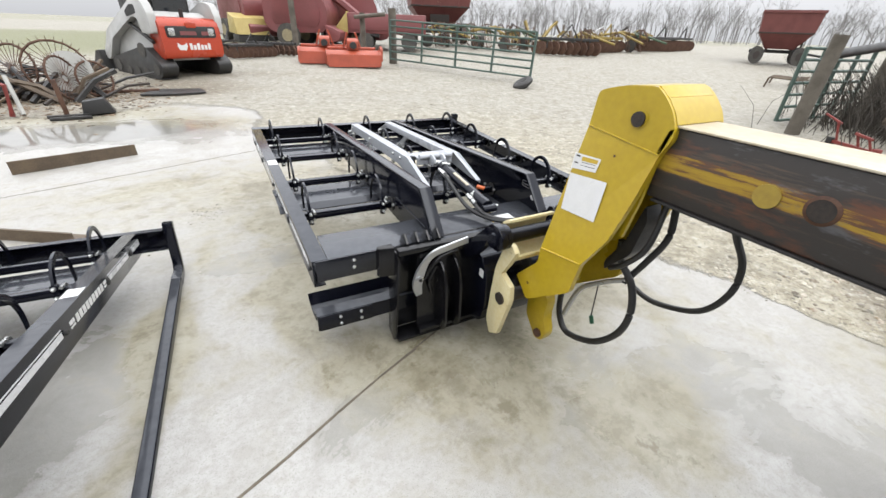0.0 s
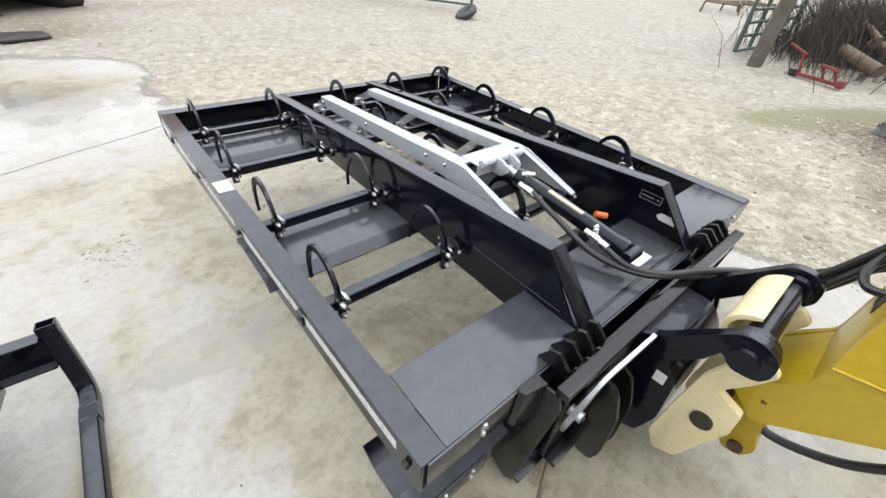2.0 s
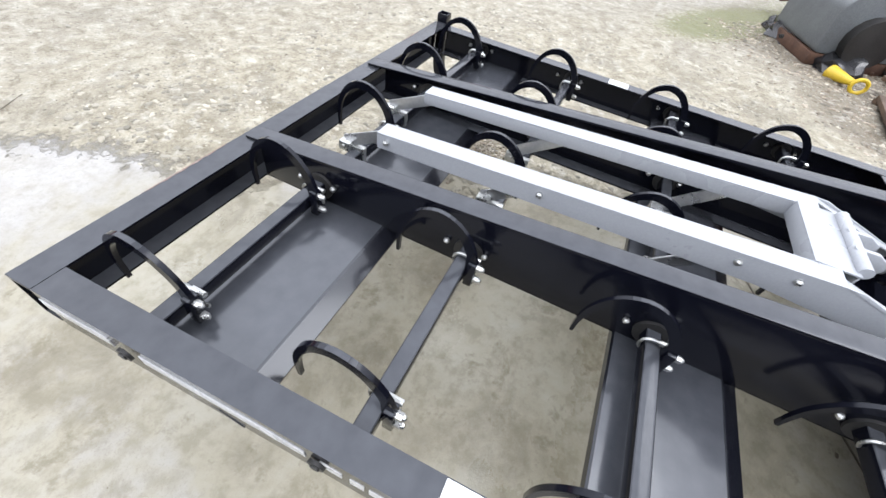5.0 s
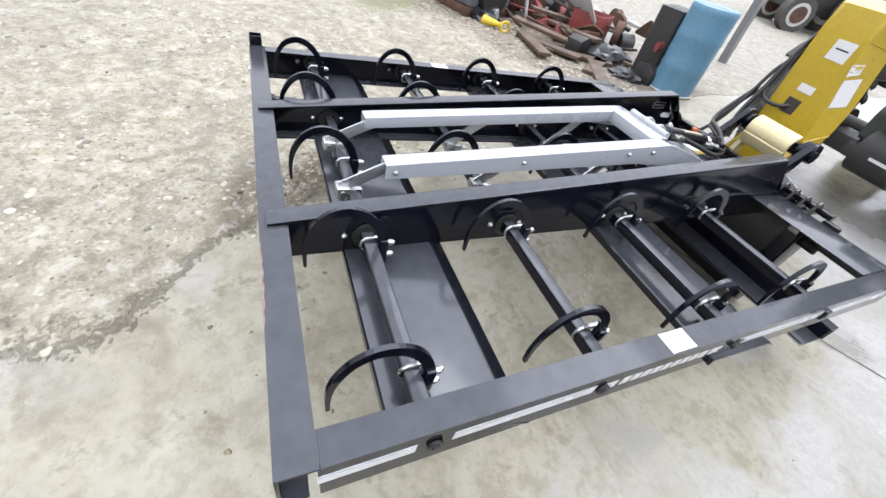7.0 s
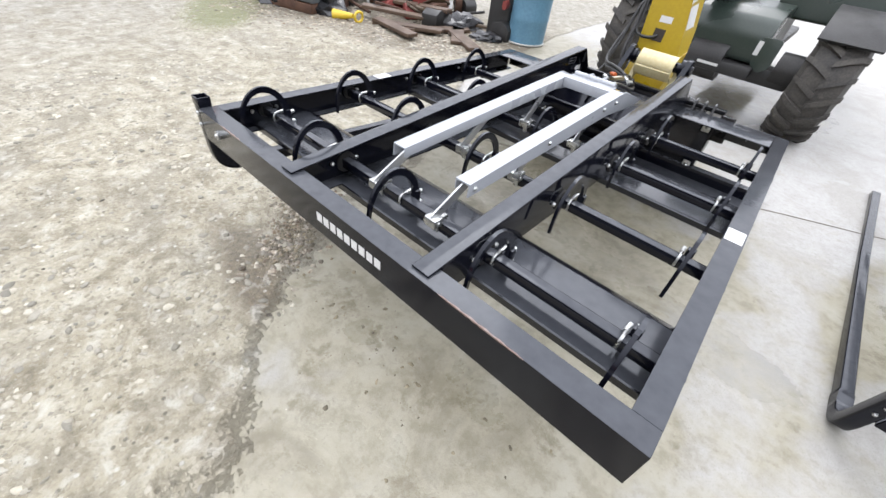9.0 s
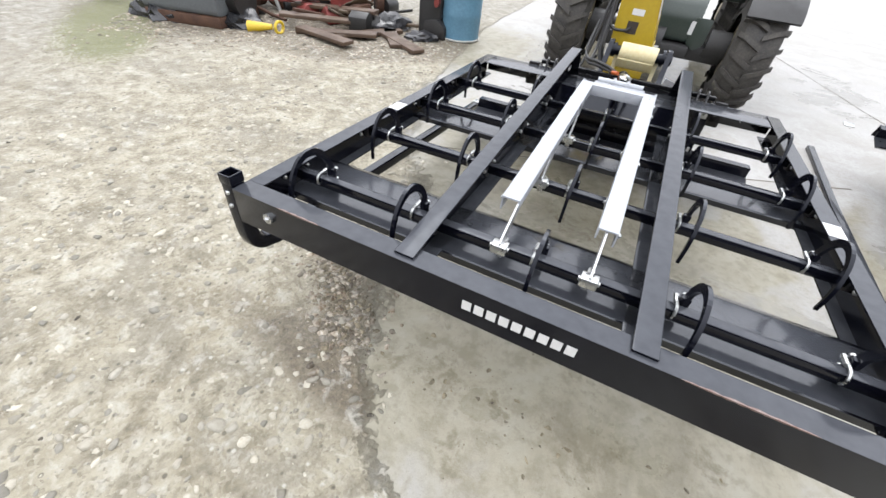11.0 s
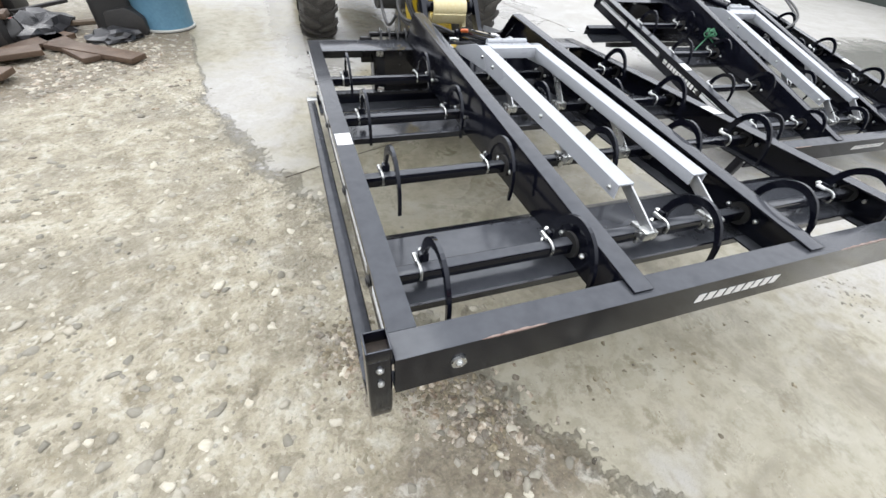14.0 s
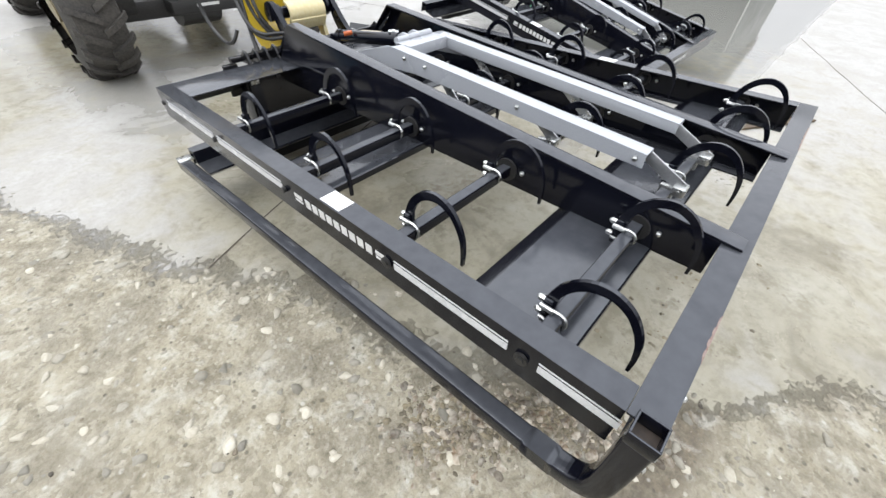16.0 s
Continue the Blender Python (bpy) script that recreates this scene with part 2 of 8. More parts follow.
M_STONE = mat("limestone_gravel", (0.60, 0.57, 0.475), (0.43, 0.39, 0.30), 0.7, s1=14, s2=90, bump=0.4, sharp=0.8)
M_MUD = mat("pale_grey_mud", (0.42, 0.40, 0.34), (0.30, 0.28, 0.23), 0.8, s1=20, s2=100, bump=0.3)
M_CLOD = mat("dark_wet_mud", (0.34, 0.29, 0.19), (0.17, 0.14, 0.085), 0.6, s1=20, s2=100, bump=0.3)
M_LITTER = mat("bark_and_rubble", (0.30, 0.22, 0.14), (0.14, 0.10, 0.07), 0.85, s1=10, s2=60, bump=0.3)
M_RUBBLE = mat("mixed_rubble", (0.62, 0.57, 0.47), (0.22, 0.16, 0.10), 0.8, s1=14, s2=60, bump=0.3)
M_DEBRIS = mat("dark_wet_debris", (0.20, 0.165, 0.115), (0.10, 0.085, 0.062), 0.75, s1=12, s2=120, bump=0.3)


def boom_side_material():
    """Yellow boom paint scraped to brown and black along its length."""
    m = bpy.data.materials.new("scraped_yellow_boom_paint")
    m.use_nodes = True
    n, l = m.node_tree.nodes, m.node_tree.links
    p = n["Principled BSDF"]
    co = n.new("ShaderNodeTexCoord")
    mp = n.new("ShaderNodeMapping")
    mp.inputs["Scale"].default_value = (1.0, 1.6, 22.0)
    l.new(co.outputs["Object"], mp.inputs["Vector"])
    a = n.new("ShaderNodeTexNoise")
    a.inputs["Scale"].default_value, a.inputs["Detail"].default_value, a.inputs["Roughness"].default_value = 1.0, 8, 0.7
    l.new(mp.outputs["Vector"], a.inputs["Vector"])
    # scraping is heaviest on the upper and lower wear bands
    sep = n.new("ShaderNodeSeparateXYZ")
    l.new(co.outputs["Object"], sep.inputs["Vector"])
    band = n.new("ShaderNodeValToRGB")
    e = band.color_ramp.elements
    e[0].position, e[0].color = 0.0, (0.30, 0.30, 0.30, 1)
    e[1].position, e[1].color = 1.0, (0.28, 0.28, 0.28, 1)
    for pos, v in ((0.34, 0.26), (0.45, 0.07), (0.56, 0.02), (0.66, 0.10), (0.76, 0.26)):
        q = e.new(pos)
        q.color = (v, v, v, 1)
    mz = n.new("ShaderNodeMapRange")
    mz.inputs["From Min"].default_value, mz.inputs["From Max"].default_value = 1.14, 1.39
    l.new(sep.outputs["Z"], mz.inputs["Value"])
    l.new(mz.outputs["Result"], band.inputs["Fac"])
    sm = n.new("ShaderNodeMath")
    sm.operation = "ADD"
    l.new(a.outputs["Fac"], sm.inputs[0])
    l.new(band.outputs["Color"], sm.inputs[1])
    ramp = n.new("ShaderNodeValToRGB")
    r = ramp.color_ramp.elements
    r[0].position, r[0].color = 0.46, (0.305, 0.20, 0.018, 1)
    r[1].position, r[1].color = 0.66, (0.028, 0.024, 0.021, 1)
    q = r.new(0.53)
    q.color = (0.24, 0.145, 0.018, 1)
    q = r.new(0.56)
    q.color = (0.105, 0.044, 0.022, 1)
    q = r.new(0.60)
    q.color = (0.06, 0.044, 0.032, 1)
    low = n.new("ShaderNodeMath")
    low.operation = "SUBTRACT"
    low.inputs[1].default_value = 0.06
    l.new(sm.outputs["Value"], low.inputs[0])
    l.new(low.outputs["Value"], ramp.inputs["Fac"])
    # blotches of rust and of bare grey steel
    mp2 = n.new("ShaderNodeMapping")
    mp2.inputs["Scale"].default_value = (3.0, 4.0, 14.0)
    l.new(co.outputs["Object"], mp2.inputs["Vector"])
    b = n.new("ShaderNodeTexNoise")
    b.inputs["Scale"].default_value, b.inputs["Detail"].default_value, b.inputs["Roughness"].default_value = 1.0, 7, 0.7
    l.new(mp2.outputs["Vector"], b.inputs["Vector"])
    rr_ = n.new("ShaderNodeValToRGB")
    q = rr_.color_ramp.elements
    q[0].position, q[0].color = 0.54, (0, 0, 0, 1)
    q[1].position, q[1].color = 0.66, (0.75, 0.75, 0.75, 1)
    l.new(b.outputs["Fac"], rr_.inputs["Fac"])
    mx = n.new("ShaderNodeMix")
    mx.data_type = "RGBA"
    l.new(rr_.outputs["Color"], mx.inputs["Factor"])
    l.new(ramp.outputs["Color"], mx.inputs["A"])
    mx.inputs["B"].default_value = (0.112, 0.04, 0.018, 1)
    gr_ = n.new("ShaderNodeValToRGB")
    q = gr_.color_ramp.elements
    q[0].position, q[0].color = 0.34, (0.8, 0.8, 0.8, 1)
    q[1].position, q[1].color = 0.42, (0, 0, 0, 1)
    l.new(b.outputs["Fac"], gr_.inputs["Fac"])
    mx2 = n.new("ShaderNodeMix")
    mx2.data_type = "RGBA"
    l.new(gr_.outputs["Color"], mx2.inputs["Factor"])
    l.new(mx.outputs["Result"], mx2.inputs["A"])
    mx2.inputs["B"].default_value = (0.088, 0.088, 0.092, 1)
    l.new(mx2.outputs["Result"], p.inputs["Base Color"])
    p.inputs["Roughness"].default_value = 0.45
    bp = n.new("ShaderNodeBump")
    bp.inputs["Strength"].default_value, bp.inputs["Distance"].default_value = 0.3, 0.003
    l.new(a.outputs["Fac"], bp.inputs["Height"])
    l.new(bp.outputs["Normal"], p.inputs["Normal"])
    return m


M_BOOM = boom_side_material()


def ground_material():
    """Wet concrete that runs out under limestone gravel; the 'gravel', 'damp' and 'grass' attributes say where."""
    m = bpy.data.materials.new("wet_concrete_and_gravel")
    m.use_nodes = True
    n, l = m.node_tree.nodes, m.node_tree.links
    p = n["Principled BSDF"]
    co = n.new("ShaderNodeTexCoord")

    def noise_tex(scale, detail=6, rough=0.6, distort=0.0):
        t = n.new("ShaderNodeTexNoise")
        t.inputs["Scale"].default_value, t.inputs["Detail"].default_value = scale, detail
        t.inputs["Roughness"].default_value, t.inputs["Distortion"].default_value = rough, distort
        l.new(co.outputs["Object"], t.inputs["Vector"])
        return t

    def attribute(name):
        t = n.new("ShaderNodeAttribute")
        t.attribute_name = name
        return t.outputs["Fac"]

    def ramp(src, *stops):
        t = n.new("ShaderNodeValToRGB")
        e = t.color_ramp.elements
        while len(e) < len(stops):
            e.new(0.5)
        for k, (pos, c) in zip(e, stops):
            k.position, k.color = pos, rgb(c)
        l.new(src, t.inputs["Fac"])
        return t.outputs["Color"]

    def mixed(fac, a, b):
        t = n.new("ShaderNodeMix")
        t.data_type = "RGBA"
        for s, v in (("Factor", fac), ("A", a), ("B", b)):
            if isinstance(v, (tuple, float)):
                t.inputs[s].default_value = rgb(v) if isinstance(v, tuple) else v
            else:
                l.new(v, t.inputs[s])
        return t.outputs["Result"]

    def calc(op, a, b, clamp=True):
        t = n.new("ShaderNodeMath")
        t.operation, t.use_clamp = op, clamp
        for i, v in enumerate((a, b)):
            if isinstance(v, float):
                t.inputs[i].default_value = v
            else:
                l.new(v, t.inputs[i])
        return t.outputs["Value"]

    g, d, gr, si = attribute("gravel"), attribute("damp_shade"), attribute("grass"), attribute("silt_shade")
    big, mid, fine, grit = noise_tex(0.9, 5), noise_tex(4.5, 8, 0.65, 0.3), noise_tex(28, 6, 0.7), noise_tex(160, 3, 0.7)
    blot = noise_tex(1.9, 9, 0.68, 0.6)
    conc = ramp(mid.outputs["Fac"], (0.30, (0.49, 0.475, 0.44)), (0.52, (0.585, 0.575, 0.55)), (0.72, (0.65, 0.645, 0.625)))
    conc = mixed(calc("MULTIPLY", ramp(blot.outputs["Fac"], (0.46, (0, 0, 0)), (0.57, (1, 1, 1))), 0.62), conc, (0.455, 0.435, 0.385))
    conc = mixed(calc("MULTIPLY", ramp(fine.outputs["Fac"], (0.36, (1, 1, 1)), (0.54, (0, 0, 0))), 0.45), conc, (0.37, 0.35, 0.31))
    conc = mixed(calc("MULTIPLY", ramp(grit.outputs["Fac"], (0.34, (1, 1, 1)), (0.43, (0, 0, 0))), 0.60), conc, (0.26, 0.25, 0.22))
    conc = mixed(calc("MULTIPLY", ramp(grit.outputs["Fac"], (0.64, (0, 0, 0)), (0.72, (1, 1, 1))), 0.45), conc, (0.74, 0.73, 0.70))
    # wet places are greyer and darker, silt from the tyres turns them olive brown
    wob = calc("MULTIPLY", calc("SUBTRACT", blot.outputs["Fac"], 0.5, False), 0.8, False)
    dm = calc("ADD", d, calc("ADD", wob, calc("MULTIPLY", calc("SUBTRACT", fine.outputs["Fac"], 0.5, False), 0.12, False), False), False)
    wet = ramp(dm, (0.44, (0, 0, 0)), (0.53, (1, 1, 1)))
    conc = mixed(calc("MULTIPLY", wet, 0.70), conc, ramp(mid.outputs["Fac"], (0.3, (0.30, 0.29, 0.255)), (0.7, (0.42, 0.41, 0.375))))
    conc = mixed(calc("MULTIPLY", ramp(dm, (0.85, (0, 0, 0)), (1.0, (1, 1, 1))), 0.70), conc, (0.25, 0.245, 0.22))
    sm = calc("ADD", si, calc("MULTIPLY", calc("SUBTRACT", mid.outputs["Fac"], 0.5, False), 1.1, False), False)
    silt_shade = ramp(sm, (0.22, (0, 0, 0)), (0.62, (1, 1, 1)))
    conc = mixed(calc("MULTIPLY", silt_shade, 0.86), conc, ramp(blot.outputs["Fac"], (0.34, (0.235, 0.205, 0.130)), (0.48, (0.40, 0.365, 0.255)), (0.66, (0.50, 0.475, 0.375))))
    # trodden grit and wet smears inside the silt
    smear = noise_tex(10, 9, 0.66, 0.0)
    conc = mixed(calc("MULTIPLY", silt_shade, ramp(smear.outputs["Fac"], (0.38, (0.50, 0.50, 0.50)), (0.52, (0, 0, 0)))), conc, (0.235, 0.205, 0.13))
    conc = mixed(calc("MULTIPLY", silt_shade, ramp(smear.outputs["Fac"], (0.56, (0, 0, 0)), (0.72, (0.40, 0.40, 0.40)))), conc, (0.53, 0.50, 0.41))
    # clotted darker silt within it
    clot = noise_tex(5.0, 10, 0.70, 0.2)
    conc = mixed(calc("MULTIPLY", silt_shade, ramp(clot.outputs["Fac"], (0.55, (0, 0, 0)), (0.64, (0.75, 0.75, 0.75)))), conc, (0.215, 0.185, 0.115))
    vor = n.new("ShaderNodeTexVoronoi")
    vor.inputs["Scale"].default_value, vor.inputs["Randomness"].default_value = 58, 1.0
    l.new(co.outputs["Object"], vor.inputs["Vector"])
    grav = ramp(mid.outputs["Fac"], (0.32, (0.23, 0.19, 0.115)), (0.43, (0.42, 0.375, 0.265)), (0.55, (0.53, 0.485, 0.36)), (0.70, (0.64, 0.60, 0.48)))
    peb = ramp(vor.outputs["Color"], (0.15, (0.21, 0.185, 0.13)), (0.45, (0.45, 0.41, 0.31)), (0.85, (0.68, 0.64, 0.53)))
    grav = mixed(calc("MULTIPLY", ramp(fine.outputs["Fac"], (0.42, (0, 0, 0)), (0.58, (1, 1, 1))), 0.65), grav, peb)
    # rained-on yard farther off is greyer, with broad damp patches
    far_g = attribute("grey")
    grav = mixed(calc("MULTIPLY", far_g, 0.62), grav, ramp(blot.outputs["Fac"], (0.36, (0.31, 0.295, 0.255)), (0.50, (0.43, 0.415, 0.375)), (0.64, (0.52, 0.51, 0.48))))
    grav = mixed(calc("MULTIPLY", ramp(sm, (0.55, (0, 0, 0)), (1.0, (1, 1, 1))), 0.85), grav, ramp(fine.outputs["Fac"], (0.35, (0.10, 0.075, 0.05)), (0.62, (0.27, 0.22, 0.15))))
    grav = mixed(ramp(blot.outputs["Fac"], (0.50, (0, 0, 0)), (0.60, (0.60, 0.60, 0.60))), grav, ramp(fine.outputs["Fac"], (0.38, (0.20, 0.175, 0.125)), (0.62, (0.38, 0.35, 0.275))))
    # brown churned mud shows through the stone in ragged patches, with dark and pale single chips
    churn = noise_tex(1.25, 10, 0.72, 1.2)
    grav = mixed(ramp(churn.outputs["Fac"], (0.56, (0, 0, 0)), (0.63, (0.72, 0.72, 0.72))), grav, ramp(fine.outputs["Fac"], (0.38, (0.19, 0.16, 0.105)), (0.60, (0.42, 0.38, 0.28))))
    chip = n.new("ShaderNodeTexVoronoi")
    chip.inputs["Scale"].default_value = 31
    l.new(co.outputs["Object"], chip.inputs["Vector"])
    cs = n.new("ShaderNodeSeparateColor")
    l.new(chip.outputs["Color"], cs.inputs["Color"])
    near_c = ramp(chip.outputs["Distance"], (0.20, (1, 1, 1)), (0.34, (0, 0, 0)))
    grav = mixed(calc("MULTIPLY", near_c, ramp(cs.outputs["Red"], (0.86, (0, 0, 0)), (0.90, (0.8, 0.8, 0.8)))), grav, (0.13, 0.115, 0.085))
    grav = mixed(calc("MULTIPLY", near_c, ramp(cs.outputs["Green"], (0.91, (0, 0, 0)), (0.95, (0.7, 0.7, 0.7)))), grav, (0.76, 0.74, 0.66))
    # trodden clumps: hollows painted dark as shaded crevices, crowns painted pale
    clump = noise_tex(9.0, 9, 0.70, 0.4)
    grav = mixed(ramp(clump.outputs["Fac"], (0.38, (0.88, 0.88, 0.88)), (0.48, (0, 0, 0))), grav, ramp(fine.outputs["Fac"], (0.36, (0.17, 0.145, 0.095)), (0.62, (0.40, 0.36, 0.27))))
    grav = mixed(ramp(clump.outputs["Fac"], (0.54, (0, 0, 0)), (0.66, (0.65, 0.65, 0.65))), grav, (0.72, 0.70, 0.61))
    edge = calc("ADD", g, calc("ADD", calc("MULTIPLY", calc("SUBTRACT", fine.outputs["Fac"], 0.5, False), 0.9, False), calc("MULTIPLY", calc("SUBTRACT", mid.outputs["Fac"], 0.5, False), 0.9, False), False), False)
    edge = ramp(edge, (0.40, (0, 0, 0)), (0.62, (1, 1, 1)))
    col = mixed(edge, conc, grav)
    gras = ramp(fine.outputs["Fac"], (0.35, (0.13, 0.14, 0.05)), (0.6, (0.26, 0.27, 0.11)))
    gf = ramp(calc("ADD", gr, calc("MULTIPLY", calc("SUBTRACT", fine.outputs["Fac"], 0.5, False), 1.6, False)), (0.42, (0, 0, 0)), (0.66, (1, 1, 1)))
    col = mixed(calc("MULTIPLY", gf, 0.8), col, gras)
    dull = n.new("ShaderNodeVectorMath")
    dull.operation = "SCALE"
    dull.inputs["Scale"].default_value = 0.565
    l.new(col, dull.inputs[0])
    l.new(dull.outputs["Vector"], p.inputs["Base Color"])
    wet_r = ramp(dm, (0.30, (0.50, 0.50, 0.50)), (0.5, (0.28, 0.28, 0.28)), (0.80, (0.12, 0.12, 0.12)), (1.0, (0.03, 0.03, 0.03)))
    rough = mixed(edge, wet_r, ramp(fine.outputs["Fac"], (0.35, (0.5, 0.5, 0.5)), (0.65, (0.85, 0.85, 0.85))))
    l.new(rough, p.inputs["Roughness"])
    p.inputs["Specular IOR Level"].default_value = 0.45
    h1 = calc("MULTIPLY", fine.outputs["Fac"], 0.10, False)
    h2 = calc("MULTIPLY", edge, calc("ADD", calc("MULTIPLY", vor.outputs["Distance"], -0.30, False), calc("ADD", calc("ADD", calc("MULTIPLY", mid.outputs["Fac"], 1.4, False), calc("MULTIPLY", clump.outputs["Fac"], 1.1, False), False), calc("MULTIPLY", fine.outputs["Fac"], 0.65, False), False), False), False)
    h3 = calc("MULTIPLY", grit.outputs["Fac"], 0.06, False)
    hh = calc("ADD", calc("ADD", h1, h2, False), h3, False)
    bp = n.new("ShaderNodeBump")
    bp.inputs["Strength"].default_value, bp.inputs["Distance"].default_value = 0.75, 0.022
    l.new(calc("MULTIPLY", hh, ramp(dm, (0.80, (1, 1, 1)), (1.0, (0.06, 0.06, 0.06))), False), bp.inputs["Height"])
    l.new(bp.outputs["Normal"], p.inputs["Normal"])
    return m


M_GROUND = ground_material()


# ---------------------------------------------------------------- building helpers
def finish(bm, name, material, smooth=32):
    me = bpy.data.meshes.new(name)
    bmesh.ops.recalc_face_normals(bm, faces=bm.faces[:])
    # broad flat faces stay flat, narrow edge rounds and curved skins are smooth
    area = [f.calc_area() for f in bm.faces]
    bm.faces.index_update()
    curved = []
    for f in bm.faces:
        around = sorted(area[g.index] for e in f.edges for g in e.link_faces if g is not f)
        curved.append(not around or area[f.index] < 4.0 * around[len(around) // 2])
    bm.to_mesh(me)
    bm.free()
    me.polygons.foreach_set("use_smooth", curved)
    me.set_sharp_from_angle(angle=radians(smooth))
    me.materials.append(material)
    return me


def part(name, bm, material, parent, label=""):
    """One mesh object under a thing or a part."""
    ob = new(name, finish(bm, name, material))
    ob.parent = parent
    if parent is not None and parent.type == "MESH":
        ob.matrix_parent_inverse = Matrix.Identity(4)
    return tagged(ob, label)


def thing(name, m, label, category, group=""):
    ob = new(name)
    ob.empty_display_size = 0.2
    ob.matrix_world = m
    return tagged(ob, label, category, group)


def solid(name, bm, material, label, category, group="", m=None, kind=""):
    ob = new(name, finish(bm, name, material))
    if m is not None:
        ob.matrix_world = m
    return tagged(ob, label, category, group, kind)


def B():
    return bmesh.new()


def box(bm, x0, x1, y0, y1, z0, z1, r=0.0):
    s = Matrix.LocRotScale(((x0 + x1) / 2, (y0 + y1) / 2, (z0 + z1) / 2), None, (abs(x1 - x0), abs(y1 - y0), abs(z1 - z0)))
    vs = bmesh.ops.create_cube(bm, size=1, matrix=s)["verts"]
    if r:
        es = list({e for v in vs for e in v.link_edges})
        bmesh.ops.bevel(bm, geom=es, offset=r, segments=2, affect="EDGES", profile=0.5)
    return bm


def prism(bm, pts, axis, a0, a1, r=0.0):
    """A flat outline, (y, z), (x, z) or (x, y), drawn out along the axis from a0 to a1."""
    def place(p, a):
        return {"x": (a, p[0], p[1]), "y": (p[0], a, p[1]), "z": (p[0], p[1], a)}[axis]
    lo = [bm.verts.new(place(p, a0)) for p in pts]
    hi = [bm.verts.new(place(p, a1)) for p in pts]
    faces = [bm.faces.new(lo), bm.faces.new(hi)]
    for i in range(len(pts)):
        j = (i + 1) % len(pts)
        faces.append(bm.faces.new((lo[i], lo[j], hi[j], hi[i])))
    if r:
        es = list({e for f in faces[:2] for e in f.edges})
        bmesh.ops.bevel(bm, geom=es, offset=r, segments=2, affect="EDGES", profile=0.5)
    return bm


def cyl(bm, p, q, r, n=16, r2=None):
    p, q = Vector(p), Vector(q)
    rot = (q - p).to_track_quat("Z", "Y").to_matrix().to_4x4()
    m = Matrix.Translation((p + q) / 2) @ rot
    bmesh.ops.create_cone(bm, cap_ends=True, segments=n, radius1=r, radius2=r if r2 is None else r2, depth=(q - p).length, matrix=m)
    return bm


def ball(bm, c, r, squash=1.0, n=10):
    m = Matrix.LocRotScale(c, None, (1, 1, squash))
    bmesh.ops.create_uvsphere(bm, u_segments=n, v_segments=max(4, n // 2 + 1), radius=r, matrix=m)
    return bm


def sweep(bm, pts, r, n=8, flat=1.0, up=(0, 0, 1), taper=None, turn=0.0, caps=True):
    """A bar of round (n sides) or four-sided section along points. flat: height of the section against its width."""
    pts = [Vector(p) for p in pts]
    rings = []
    ref = Vector(up)
    for i, p in enumerate(pts):
        d = (pts[min(i + 1, len(pts) - 1)] - pts[max(i - 1, 0)]).normalized()
        s = d.cross(ref)
        if s.length < 1e-4:
            s = d.cross(Vector((1, 0, 0.01)))
        s.normalize()
        u = s.cross(d).normalized()
        k = taper[i] if taper else 1.0
        ring = []
        for j in range(n):
            a = 2 * math.pi * (j + 0.5) / n + turn
            ring.append(bm.verts.new(p + s * (math.cos(a) * r * k) + u * (math.sin(a) * r * k * flat)))
        rings.append(ring)
    for a, b in zip(rings, rings[1:]):
        for j in range(n):
            k = (j + 1) % n
            bm.faces.new((a[j], a[k], b[k], b[j]))
    if caps:
        bm.faces.new(rings[0])
        bm.faces.new(rings[-1])
    return bm


def bend(pts, n=8):
    """Points on a smooth line through the given ones."""
    pts = [Vector(p) for p in pts]
    ext = [2 * pts[0] - pts[1]] + pts + [2 * pts[-1] - pts[-2]]
    out = []
    for i in range(1, len(ext) - 2):
        a, b, c, d = ext[i - 1:i + 3]
        for k in range(n):
            t = k / n
            out.append(0.5 * ((2 * b) + (c - a) * t + (2 * a - 5 * b + 4 * c - d) * t * t + (3 * b - a - 3 * c + d) * t ** 3))
    out.append(pts[-1])
    return out


# ---------------------------------------------------------------- the ground
def value_noise(x, y, scale, seed):
    """Smooth random field between 0 and 1 on arrays of places."""
    rng = np.random.default_rng(seed)
    tab = rng.random((256, 256))
    u, v = x * scale, y * scale
    i, j = np.floor(u).astype(int), np.floor(v).astype(int)
    fu, fv = u - i, v - j
    fu, fv = fu * fu * (3 - 2 * fu), fv * fv * (3 - 2 * fv)
    i, j = i % 256, j % 256
    i1, j1 = (i + 1) % 256, (j + 1) % 256
    return (tab[i, j] * (1 - fu) + tab[i1, j] * fu) * (1 - fv) + (tab[i, j1] * (1 - fu) + tab[i1, j1] * fu) * fv


def layered(x, y, scale, seed, octaves=4):
    return sum(value_noise(x, y, scale * 2 ** k, seed + k) * 0.5 ** (k + 1) for k in range(octaves)) / (1 - 0.5 ** octaves)


# where the slab ends under the gravel, from the gateway round to the far side
EDGE = [(3.7, -40), (3.75, -9), (3.56, -3.5), (3.1, -0.5), (2.55, 0.6), (2.20, 1.5), (1.75, 2.35), (1.05, 3.45), (0.72, 4.9), (0.30, 5.7), (0.08, 6.9),
        (-1.0, 8.0), (-2.9, 7.4), (-10, 7.3), (-40, 7.3), (-40, -40)]


